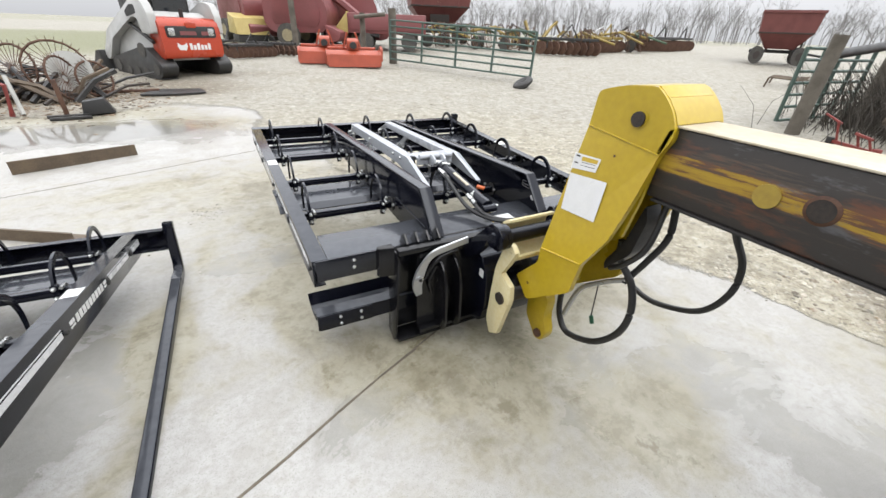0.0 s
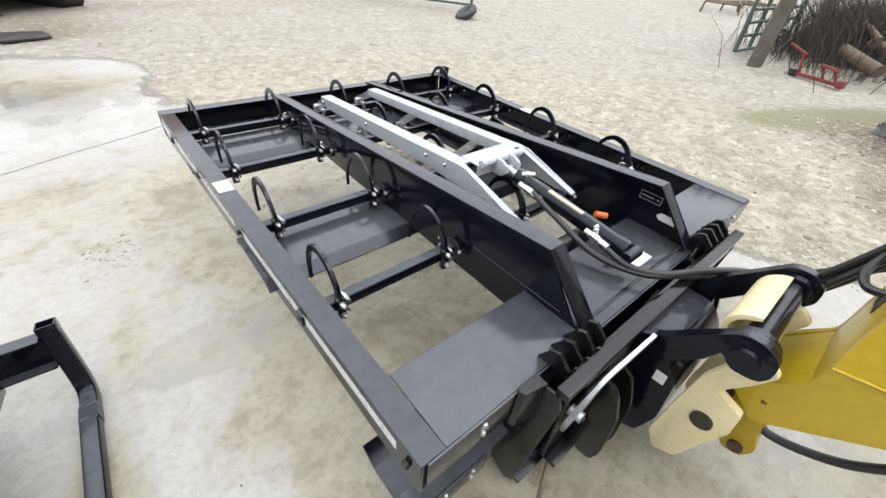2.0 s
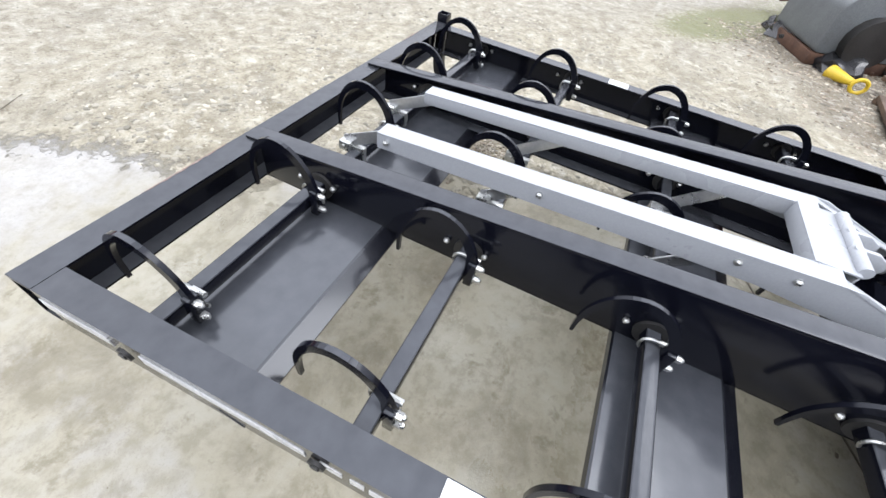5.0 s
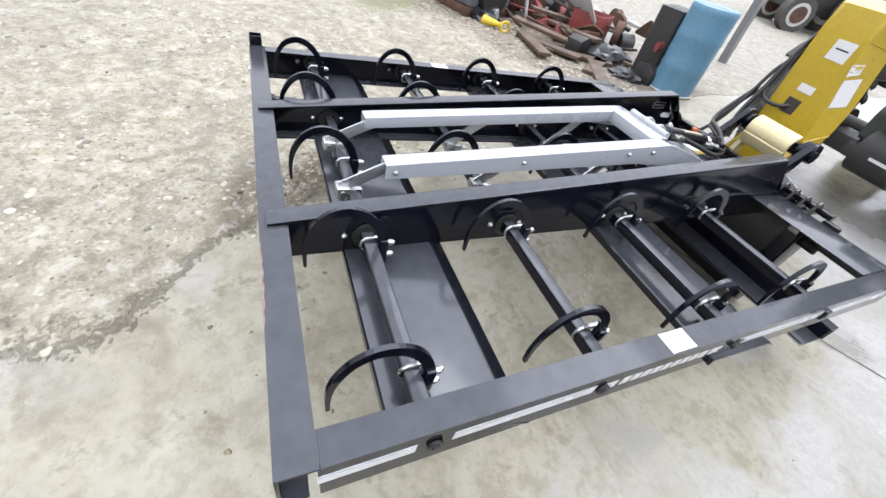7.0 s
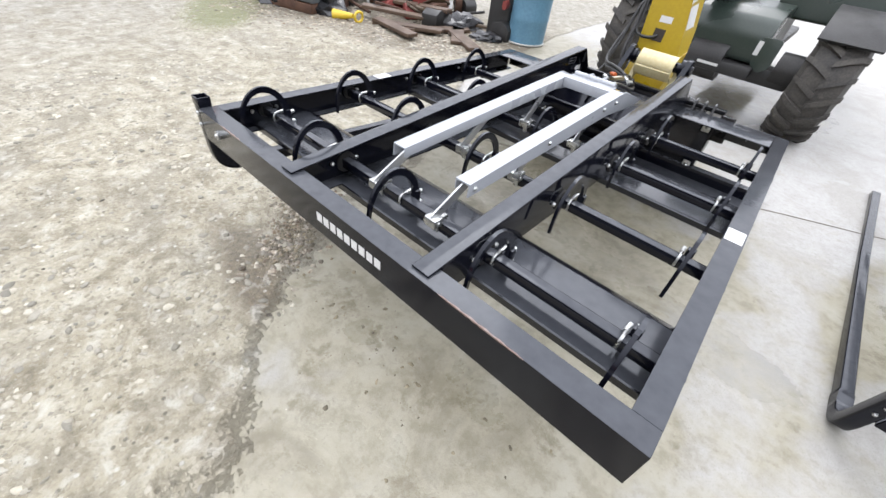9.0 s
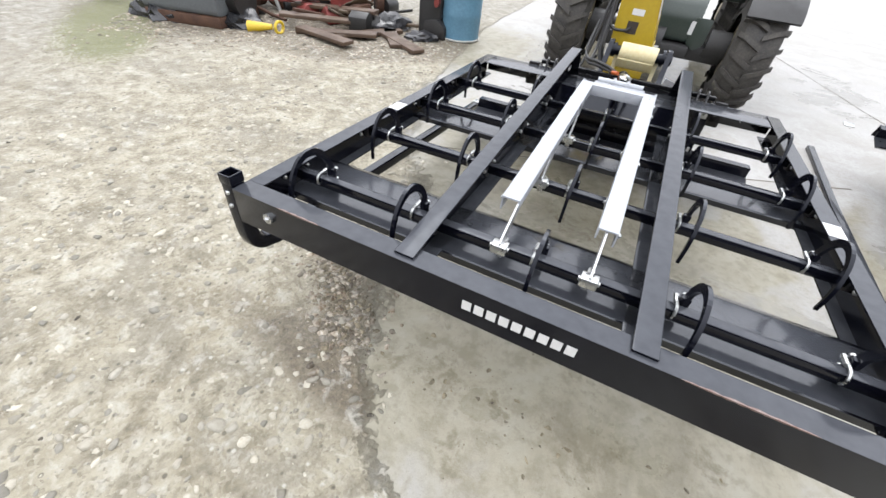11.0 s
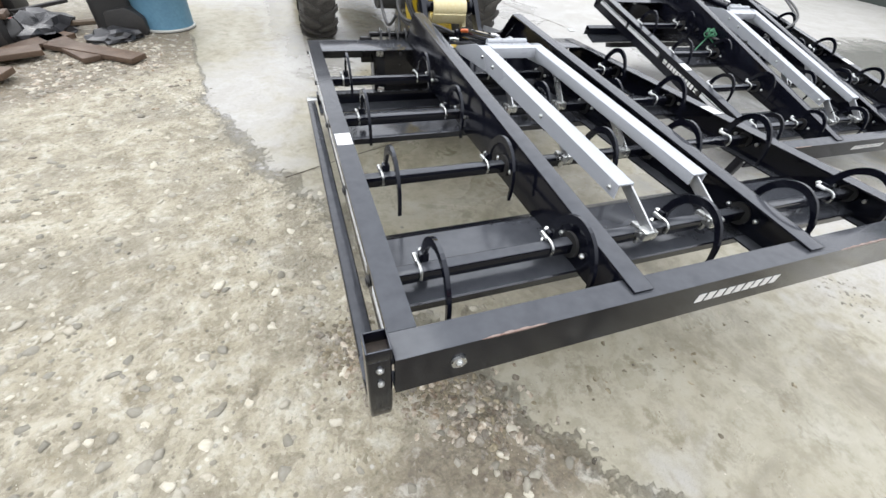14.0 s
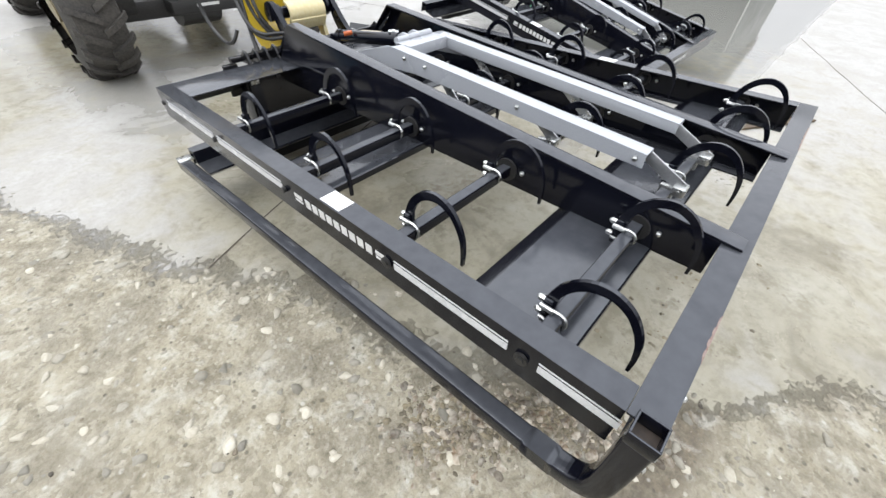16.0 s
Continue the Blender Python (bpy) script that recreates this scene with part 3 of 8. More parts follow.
def slab_distance(x, y):
    """Distance to the slab's edge, below zero on the slab."""
    d = np.full(np.shape(x), 1e9)
    inside = np.zeros(np.shape(x), bool)
    for (ax, ay), (bx, by) in zip(EDGE, EDGE[1:] + EDGE[:1]):
        t = np.clip(((x - ax) * (bx - ax) + (y - ay) * (by - ay)) / ((bx - ax) ** 2 + (by - ay) ** 2), 0, 1)
        d = np.minimum(d, np.hypot(x - ax - t * (bx - ax), y - ay - t * (by - ay)))
        if ay != by:
            inside ^= ((ay > y) != (by > y)) & (x < (bx - ax) * (y - ay) / (by - ay) + ax)
    return np.where(inside, -d, d)


def blob(x, y, cx, cy, rx, ry, turn=0.0):
    c, s = math.cos(radians(turn)), math.sin(radians(turn))
    u, v = (x - cx) * c + (y - cy) * s, -(x - cx) * s + (y - cy) * c
    return np.exp(-((u / rx) ** 2 + (v / ry) ** 2))


def ground_height(x, y):
    sd = slab_distance(x, y)
    # a clean straight edge by the gateway, a ragged one where gravel has been carried on to the slab
    k = np.clip((0.3 - y) / 1.2, 0, 1) * (x > 2)
    g = np.clip((sd + (0.9 - 0.75 * k) * (layered(x, y, 0.9, 11) - 0.5) + 0.45 - 0.35 * k) / (0.95 - 0.75 * k), 0, 1)
    g = g * g * (3 - 2 * g)
    # loose heaps of gravel on the slab under the far corner of the grapple
    heap = 1.2 * blob(x, y, 2.10, 2.28, 0.36, 0.12, -46) + blob(x, y, 2.05, 2.85, 0.35, 0.22, 40) + 0.7 * blob(x, y, 1.65, 2.95, 0.35, 0.12, -30) + 0.6 * blob(x, y, 1.55, 1.95, 0.3, 0.2)
    g = np.clip(g + 0.55 * heap * (layered(x, y, 3.0, 31) > 0.42), 0, 1)
    z = terrain(x, y) + g * (0.050 * (layered(x, y, 1.2, 21) - 0.5) + 0.028 * (layered(x, y, 6.0, 25, 3) - 0.5)) + 0.012 * heap
    z = z + (1 - g) * 0.006 * (layered(x, y, 0.7, 41) - 0.5)
    return z, g, sd


def spread(lo, hi, f0, f1, step, far):
    fine = np.arange(f0, f1 + step / 2, step)
    grow, a, s = [], 0.0, step
    while a < far:
        s *= 1.16
        a += s
        grow.append(a)
    grow = np.array(grow)
    return np.concatenate([f0 - grow[::-1], fine, f1 + grow])


gx = spread(0, 0, -4.0, 7.0, 0.05, 900)
gy = spread(0, 0, -4.5, 8.0, 0.05, 900)
GX, GY = np.meshgrid(gx, gy)
PX, PY = GX.ravel(), GY.ravel()
PZ, PG, PS = ground_height(PX, PY)
nx, ny = len(gx), len(gy)
idx = np.arange(nx * ny).reshape(ny, nx)
quads = np.stack([idx[:-1, :-1], idx[:-1, 1:], idx[1:, 1:], idx[1:, :-1]], -1).reshape(-1, 4)
me = bpy.data.meshes.new("ground")
me.vertices.add(nx * ny)
me.vertices.foreach_set("co", np.stack([PX, PY, PZ], 1).ravel())
me.loops.add(quads.size)
me.loops.foreach_set("vertex_index", quads.ravel())
me.polygons.add(len(quads))
me.polygons.foreach_set("loop_start", np.arange(0, quads.size, 4))
me.polygons.foreach_set("use_smooth", np.ones(len(quads), bool))
me.update(calc_edges=True)
# soaked strips on the slab, under the implements and where rain stands, and shade painted under the telehandler
WX = PX + 0.30 * (layered(PX, PY, 1.3, 61) - 0.5)
WY = PY + 0.30 * (layered(PX, PY, 1.3, 65) - 0.5)


def pool(cx, cy, rx, ry, turn=0.0):
    """A patch with a level middle and a fairly sharp, wavering rim."""
    c, s = math.cos(radians(turn)), math.sin(radians(turn))
    u, v = (WX - cx) * c + (WY - cy) * s, -(WX - cx) * s + (WY - cy) * c
    return np.exp(-((u / rx) ** 2 + (v / ry) ** 2) ** 2)


damp_shade = 0.16 + 0.30 * (layered(PX, PY, 0.8, 51) - 0.5)
damp_shade += 0.62 * pool(-0.22, 1.27, 0.46, 0.21, -3) + 0.34 * pool(0.35, 1.25, 0.30, 0.35)
damp_shade += 0.40 * pool(-1.0, 5.8, 1.5, 0.8, -14) + 0.42 * pool(-1.45, 6.35, 0.95, 0.42, -8) + 0.45 * pool(-3.5, 5.95, 1.7, 0.95)
damp_shade += 0.30 * pool(0.98, -1.13, 0.36, 0.28, 20) - 0.26 * pool(0.95, -1.13, 0.26, 0.19, 20) + 0.35 * pool(0.9, -0.35, 0.7, 0.30, -15)
damp_shade += 0.30 * pool(0.2, -0.45, 0.7, 0.18, 24) + 0.38 * pool(2.1, -1.6, 0.45, 2.2, 4) + 0.30 * pool(1.0, -3.4, 1.3, 1.6)
damp_shade += 0.36 * pool(-1.2, 0.5, 0.40, 0.75, -10) + 0.35 * pool(-1.5, -4.2, 0.8, 1.8)
damp_shade += 0.34 * pool(1.0, 0.85, 0.35, 0.28) + 0.30 * pool(0.6, 3.1, 0.5, 0.35, 30)
damp_shade += 0.36 * pool(1.08, 2.60, 0.16, 0.13) + 0.30 * pool(0.48, 2.40, 0.34, 0.16, 12) + 0.34 * pool(1.80, 2.52, 0.10, 0.20, 20) + 0.30 * pool(1.20, 2.30, 0.40, 0.16, -8)
damp_shade += 0.34 * pool(1.15, 1.10, 0.75, 0.24, 6) + 0.34 * pool(0.85, 1.85, 0.55, 0.22, -4) + 0.32 * pool(1.45, 0.45, 0.55, 0.22, 10) + 0.30 * pool(1.40, -0.95, 0.45, 0.35, 20) + 0.24 * pool(2.25, 1.95, 0.22, 0.14, -46)
damp_shade += 0.22 * pool(-0.5, 3.3, 1.5, 1.3) + 0.18 * pool(-0.9, 6.4, 1.2, 0.6)
# the telehandler's shade on the slab, painted in along with the wet
damp_shade += 0.55 * pool(1.2, -3.6, 1.5, 1.3)
# rain stands on the low side of the joint, and in a hollow before the scrap
low = 1 / (1 + np.exp(-(2.02 - 0.02 * PX - PY) / 0.03)) / (1 + np.exp((WX + 2.4) / 0.25)) / (1 + np.exp(-(WY + 2.0) / 0.3)) * np.clip((PX + 14) / 3, 0, 1)
damp_shade += 1.05 * low + 0.80 * pool(-2.5, 6.1, 1.6, 0.58, -6)
silt_shade = 0.10 + 0.22 * (layered(PX, PY, 0.6, 81) - 0.5)
silt_shade += 0.86 * blob(PX, PY, 1.1, 1.25, 1.15, 1.30) + 0.20 * pool(2.48, 1.75, 0.13, 0.95, 3) + 0.45 * pool(2.1, 2.72, 0.55, 0.12, -8) + 0.30 * pool(0.40, 1.75, 0.30, 0.40, 20) + 0.28 * pool(0.05, 2.12, 0.16, 0.26) + 0.34 * pool(0.65, 2.50, 0.68, 0.10, -4)
silt_shade += 0.22 * pool(-0.57, 1.60, 0.10, 0.34, -6) + 0.50 * pool(-0.72, 0.60, 0.16, 0.45, -4) + 0.40 * pool(-0.88, 0.10, 0.10, 0.9, -6) + 0.42 * pool(0.35, -0.20, 0.45, 0.30, -20) + 0.30 * pool(0.9, -0.85, 0.7, 0.35, -15)
silt_shade += 0.40 * blob(PX, PY, 1.7, 2.6, 0.55, 0.30) + 0.40 * blob(PX, PY, 0.7, 3.1, 1.1, 0.6) + 0.30 * blob(PX, PY, 2.2, 0.4, 0.7, 1.4) + 0.22 * blob(PX, PY, -2.5, 2.0, 2.5, 2.0) + 0.34 * pool(0.3, 6.0, 0.9, 0.5, -10) + 0.3 * pool(2.1, 0.2, 0.25, 0.8, 8) + 0.35 * pool(-2.6, 7.2, 2.2, 0.7) + 1.2 * blob(PX, PY, -4.2, 9.2, 3.6, 1.5) + 0.6 * blob(PX, PY, -3.0, 12.5, 4.5, 2.0) + 0.5 * blob(PX, PY, 0.5, 11.6, 2.5, 0.8)
silt_shade += 0.55 * pool(0.08, 0.85, 0.16, 0.24, 20) + 0.45 * pool(-0.02, 0.35, 0.12, 0.30) + 0.55 * pool(1.90, 2.28, 0.16, 0.14) + 0.40 * pool(0.02, 1.95, 0.22, 0.20)
silt_shade += 0.45 * pool(2.18, 2.20, 0.42, 0.10, -46) + 0.45 * pool(1.82, 2.55, 0.12, 0.24, 15) + 0.42 * pool(1.15, 2.42, 0.45, 0.20, -6) + 0.40 * pool(0.50, 2.38, 0.40, 0.16, 10) + 0.50 * pool(1.15, -0.35, 0.6, 0.30, 15) + 0.45 * pool(1.45, -1.15, 0.40, 0.30, 40)
silt_shade += 0.40 * pool(-0.05, 0.80, 0.22, 0.16, 30) + 0.40 * pool(0.06, 0.45, 0.22, 0.10, 20) - 0.20 * pool(1.25, 2.95, 0.4, 0.16, 10)
# the last pool paints the telehandler's shade in with the silt
silt_shade += 0.40 * pool(-0.7, 6.5, 0.8, 0.45, -10) + 0.9 * blob(PX, PY, 4.5, -0.95, 0.9, 0.45, 38) + 0.55 * pool(1.2, -3.4, 1.4, 1.2)
# trodden dark ground along the scrap row
row_t = np.clip(((PX - 7.74) * -3.96 + (PY + 0.58) * -1.84) / (3.96 ** 2 + 1.84 ** 2), 0, 1)
row_d = np.hypot(PX - (7.74 - 3.96 * row_t), PY - (-0.58 - 1.84 * row_t))
silt_shade += 1.5 * np.exp(-(row_d / 1.05) ** 2) + 0.5 * blob(PX, PY, -1.0, 9.5, 2.6, 1.0) + 0.28 * blob(PX, PY, 3.6, 1.9, 0.5, 0.9, 30) + 0.35 * blob(PX, PY, 6.6, 0.3, 1.2, 0.7)
silt_shade += 0.25 * pool(-1.1, 3.4, 0.5, 0.25, 20) + 0.16 * blob(PX, PY, -0.6, 3.3, 1.6, 1.4)
grass = 1.05 * blob(PX, PY, 7.1, 0.35, 1.5, 0.6, -35) + 0.6 * blob(PX, PY, 9.5, -1.5, 2.0, 1.5) + 0.75 * blob(PX, PY, -7, 19, 9, 6) + 0.5 * blob(PX, PY, -6, 24, 12, 5) + 0.5 * np.clip((np.hypot(PX, PY) - 45) / 30, 0, 1)
grey = np.clip((np.hypot(PX - 1.5, PY - 1.0) - 3.2) / 3.5, 0, 1)
for key, arr in (("gravel", PG), ("damp_shade", damp_shade), ("silt_shade", silt_shade), ("grass", grass), ("grey", grey)):
    at = me.attributes.new(key, "FLOAT", "POINT")
    at.data.foreach_set("value", arr.astype(np.float32))
me.materials.append(M_GROUND)
ground = tagged(new("ground", me), "wet stained concrete slab running out into pale limestone gravel", "ground", kind="structure")


def joint(a, b, w=0.010):
    """A saw-cut joint in the slab, filled with dark grit."""
    bm = B()
    n = max(2, int((Vector(b) - Vector(a)).length / 0.25))
    d = (Vector(b) - Vector(a)).normalized()
    s = Vector((-d.y, d.x))
    rows = []
    for i in range(n + 1):
        p = Vector(a).lerp(Vector(b), i / n) + s * 0.006 * math.sin(i * 1.7)
        z = float(ground_height(np.array(p.x), np.array(p.y))[0])
        k = w * (0.7 + 0.5 * noise.random())
        rows.append([bm.verts.new((p.x + s.x * t * k, p.y + s.y * t * k, z + h)) for t, h in ((-0.5, 0.0012), (0, 0.0035), (0.5, 0.0012))])
    for r0, r1 in zip(rows, rows[1:]):
        for j in (0, 1):
            bm.faces.new((r0[j], r0[j + 1], r1[j + 1], r1[j]))
    return bm


for a, b, w in (((-6.0, 2.16), (1.0, 4.95), 0.012), ((-1.0, -0.86), (0.53, -0.14), 0.016), ((0.53, -0.14), (2.5, 0.70), 0.012), ((-0.9, -6.0), (-1.9, -2.9), 0.012)):
    solid("slab_joint", joint(a, b, w), M_DEBRIS, "dark grit-filled joint in the concrete slab", "joint", kind="structure")


def scatter(name, spots, material, label, sub=1, kind="stuff", rough=0.7, sunk=0.30):
    """Many small broken stones or bits in one mesh, half bedded in the ground. spots: x, y, size, squash."""
    rng = np.random.default_rng(7)
    verts, faces, smooth, start = [], [], [], 0
    cut = 0.0085
    for k, pick in ((1, spots[:, 2] < cut), (2, spots[:, 2] >= cut)):
        k = max(k, sub)
        some = spots[pick]
        n = len(some)
        if not n:
            continue
        base = bmesh.new()
        bmesh.ops.create_icosphere(base, subdivisions=k, radius=1.0)
        bv = np.array([v.co[:] for v in base.verts])
        bf = np.array([[v.index for v in f.verts] for f in base.faces])
        base.free()
        sx, sy, ss, sq = some.T
        zz = ground_height(sx, sy)[0]
        # broken faces: each stone is a ball cut by a handful of random planes, then roughened
        v = np.repeat(bv[None], n, 0)
        for _ in range(7):
            d = rng.normal(size=(n, 1, 3))
            d /= np.linalg.norm(d, axis=2, keepdims=True)
            over = np.maximum(0.0, (v * d).sum(2, keepdims=True) - rng.uniform(0.45, 0.85, (n, 1, 1)))
            v = v - over * d
        v = v * (1 + 0.30 * rough * (rng.random((n, len(bv), 1)) - 0.5))
        ang = rng.random(n) * 6.283
        c, s = np.cos(ang), np.sin(ang)
        st = 0.72 + 0.6 * rng.random(n)
        x = v[:, :, 0] * st[:, None]
        y = v[:, :, 1] / st[:, None]
        out = np.empty_like(v)
        out[:, :, 0] = (x * c[:, None] - y * s[:, None]) * ss[:, None] + sx[:, None]
        out[:, :, 1] = (x * s[:, None] + y * c[:, None]) * ss[:, None] + sy[:, None]
        out[:, :, 2] = v[:, :, 2] * (ss * sq)[:, None] + (zz - sunk * ss * sq)[:, None]
        f = bf[None] + (start + np.arange(n) * len(bv))[:, None, None]
        verts.append(out.reshape(-1, 3))
        faces.append(f.reshape(-1, 3))
        start += n * len(bv)
    m = bpy.data.meshes.new(name)
    m.from_pydata(np.concatenate(verts), [], np.concatenate(faces))
    m.polygons.foreach_set("use_smooth", np.ones(len(m.polygons), bool))
    m.materials.append(material)
    return tagged(new(name, m), label, name.replace("_", " ").split()[-1], kind=kind)


def spots(n, x0, x1, y0, y1, small, large, rng, power=3.0, thin=1.0):
    x, y = rng.uniform(x0, x1, n), rng.uniform(y0, y1, n)
    g = ground_height(x, y)[1] * (layered(x, y, 1.6, 71) > 0.45 - 0.2 * thin)
    ok = rng.random(n) < g
    x, y = x[ok], y[ok]
    return np.stack([x, y, small + (large - small) * rng.random(len(x)) ** power, rng.uniform(0.35, 0.7, len(x))], 1)


def island_variation(material, amount=0.5):
    """Let each loose piece of a joined mesh have its own lightness."""
    n, l = material.node_tree.nodes, material.node_tree.links
    p = n["Principled BSDF"]
    src = p.inputs["Base Color"].links[0].from_socket
    geo = n.new("ShaderNodeNewGeometry")
    mr = n.new("ShaderNodeMapRange")
    mr.inputs["To Min"].default_value, mr.inputs["To Max"].default_value = 1 - amount, 1 + 0.6 * amount
    l.new(geo.outputs["Random Per Island"], mr.inputs["Value"])
    v = n.new("ShaderNodeVectorMath")
    v.operation = "SCALE"
    l.new(src, v.inputs[0])
    l.new(mr.outputs["Result"], v.inputs["Scale"])
    l.new(v.outputs["Vector"], p.inputs["Base Color"])


island_variation(M_STONE, 0.55)
island_variation(M_MUD, 0.4)
island_variation(M_RUBBLE, 0.6)
island_variation(M_LITTER, 0.7)
island_variation(M_CLOD, 0.5)
island_variation(M_DEBRIS, 0.6)
rng = np.random.default_rng(3)
near = spots(26000, 0.9, 5.2, -2.5, 4.8, 0.0028, 0.034, rng, 5.5)
mid_ = spots(6000, 0.0, 9.0, -4.0, 9.0, 0.004, 0.030, rng, 7.0)
big_ = spots(1500, 1.0, 5.0, -1.0, 4.6, 0.012, 0.040, rng, 3.0)
both = np.concatenate([near, mid_, big_])
# stones lie in drifts, with bare trodden fines between them
both = both[rng.random(len(both)) < np.clip(3.2 * (layered(both[:, 0], both[:, 1], 1.7, 91) - 0.36), 0.10, 1)]
scatter("gravel_stones", both, M_STONE, "loose pale limestone gravel stones on the yard")
far_ = spots(2500, -4.0, 12.0, 5.0, 16.0, 0.010, 0.045, rng, 3.0)
scatter("yard_gravel", far_, M_STONE, "coarser pale gravel on the yard farther off", 1)
t_ = rng.random(1100)
hx, hy = 2.34 - 0.62 * t_ + rng.normal(0, 0.09, 1100), 2.02 + 0.62 * t_ + rng.normal(0, 0.10, 1100)
heap_spots = np.stack([hx, hy, 0.003 + 0.022 * rng.random(1100) ** 3.0, rng.uniform(0.5, 0.8, 1100)], 1)
scatter("corner_gravel", heap_spots, M_RUBBLE, "small heap of gravel pushed up by the guard tube")
cx, cy = rng.normal(-0.53, 0.09, 130), rng.normal(2.46, 0.10, 130)
scatter("mud_crumbs", np.stack([cx, cy, 0.003 + 0.013 * rng.random(130) ** 3, rng.uniform(0.4, 0.8, 130)], 1), M_MUD, "crumbs of grey mud fallen on the slab", rough=0.8)
t_ = rng.random(1500)
dx, dy = 2.36 - 0.60 * t_ + rng.normal(0, 0.06, 1500), 2.00 + 0.60 * t_ + rng.normal(0, 0.07, 1500)
dx[1380:], dy[1380:] = rng.normal(1.0, 0.45, 120), rng.normal(2.55, 0.16, 120)
scatter("wet_mud_clods", np.stack([dx, dy, 0.003 + 0.015 * rng.random(1500) ** 3.5, rng.uniform(0.4, 0.8, 1500)], 1), M_CLOD, "dark wet mud clods by the guard tube")
u, v = rng.random(5000), rng.normal(-0.50, 0.55, 5000)
scatter("scrap_rubble", np.stack([7.74 - 3.96 * u + 0.39 * v, -0.44 - 1.84 * u - 0.83 * v, 0.006 + 0.034 * rng.random(5000) ** 3, rng.uniform(0.25, 0.6, 5000)], 1), M_RUBBLE, "white and brown rubble along the scrap row", 1)
mx, my = rng.uniform(-8.0, -1.0, 8000), rng.normal(9.0, 0.95, 8000)
ok = rng.random(8000) < np.clip((-1.0 - mx) / 1.5, 0, 1)
scatter("bark_litter", np.stack([mx[ok], my[ok], 0.010 + 0.060 * rng.random(ok.sum()) ** 3, rng.uniform(0.2, 0.5, ok.sum())], 1), M_LITTER, "brown and pale bark litter and rubble round the scrap", 1)
bx, by = rng.uniform(-2.5, 6, 800), rng.uniform(-3, 8, 800)
keep = rng.random(800) < np.clip(ground_height(bx, by)[1] + 0.12, 0, 1)
bits = np.stack([bx[keep], by[keep], 0.003 + 0.014 * rng.random(keep.sum()) ** 4, rng.uniform(0.25, 0.6, keep.sum())], 1)
scatter("dark_debris", bits, M_DEBRIS, "scattered dark wet clods, bark and twigs")


# ---------------------------------------------------------------- the bale grapples
H = 0.655            # top of the side rails over the grapple's base
SHAFTS = (2.30, 1.755, 1.19, 0.635)
TINES = (0.155, 0.617, 1.09, 1.585, 2.045)


def c_outline(o, s, top, bottom, width, t=0.007):
    """Outline of a C section: web at o, flanges towards s."""
    return [(o, bottom), (o, top), (o + s * width, top), (o + s * width, top - t), (o + s * t, top - t), (o + s * t, bottom + t), (o + s * width * 0.75, bottom + t), (o + s * width * 0.75, bottom)]


def channel_x(bm, y_out, x0, x1, top, bottom, width):
    """C section along x, open towards lower y."""
    pts = c_outline(y_out, -1, top, bottom, width)
    prism(bm, pts, "x", x0, x1, 0.0012)


def channel_y(bm, x_out, side, y0, y1, top, bottom, width):
    """C section along y, open towards side (+1 or -1)."""
    prism(bm, c_outline(x_out, side, top, bottom, width), "y", y0, y1, 0.0012)


def tine_mesh():
    """A hooked flat-bar tine, pointing forward and down, on a short clamp foot."""
    bm = B()
    line = bend([(0, -0.035, -0.045), (0, -0.032, 0.04), (0, -0.010, 0.098), (0, 0.035, 0.144), (0, 0.095, 0.160), (0, 0.152, 0.134), (0, 0.190, 0.076), (0, 0.203, 0.016), (0, 0.203, -0.045)], 4)
    k = len(line)
    taper = [1.25 if i < 5 else 1.05 - 0.75 * max(0, (i - k * 0.45) / (k * 0.55)) for i in range(k)]
    rings = []
    for i, p in enumerate(line):
        d = (line[min(i + 1, k - 1)] - line[max(i - 1, 0)]).normalized()
        u = d.cross(Vector((1, 0, 0))).normalized()
        w = 0.0138 * taper[i]
        rings.append([bm.verts.new(p + Vector((sx * 0.0065, 0, 0)) + u * (sy * w)) for sx, sy in ((-1, -1), (1, -1), (1, 1), (-1, 1))])
    for a, b in zip(rings, rings[1:]):
        for j in range(4):
            bm.faces.new((a[j], a[(j + 1) % 4], b[(j + 1) % 4], b[j]))
    bm.faces.new(rings[0])
    bm.faces.new(rings[-1])
    box(bm, -0.0155, 0.0155, -0.050, -0.024, -0.052, 0.040, 0.003)
    return finish(bm, "tine", M_BLACK)


def ubolt_mesh():
    """Bright U-bolt round the shaft, with two domed nuts on the near side."""
    bm = B()
    sweep(bm, bend([(0.024, -0.050, 0.022), (0.024, 0.012, 0.026), (0.024, 0.030, 0.0), (0.024, 0.012, -0.026), (0.024, -0.050, -0.022)], 4), 0.0052, 6)
    for z in (0.024, -0.026):
        cyl(bm, (0.0, -0.066, z), (0.0, -0.048, z), 0.0105, 6)
        ball(bm, (0.0, -0.067, z), 0.0085, 1.0, 8)
    for z in (0.024,):
        cyl(bm, (0.026, -0.052, z), (0.026, -0.012, z), 0.0085, 8)
    return finish(bm, "u_bolt", M_ZINC)


TINE_MESH, UBOLT_MESH = tine_mesh(), ubolt_mesh()


def beam_top(y):
    return 0.664 + (2.60 - y) / 2.40 * 0.206


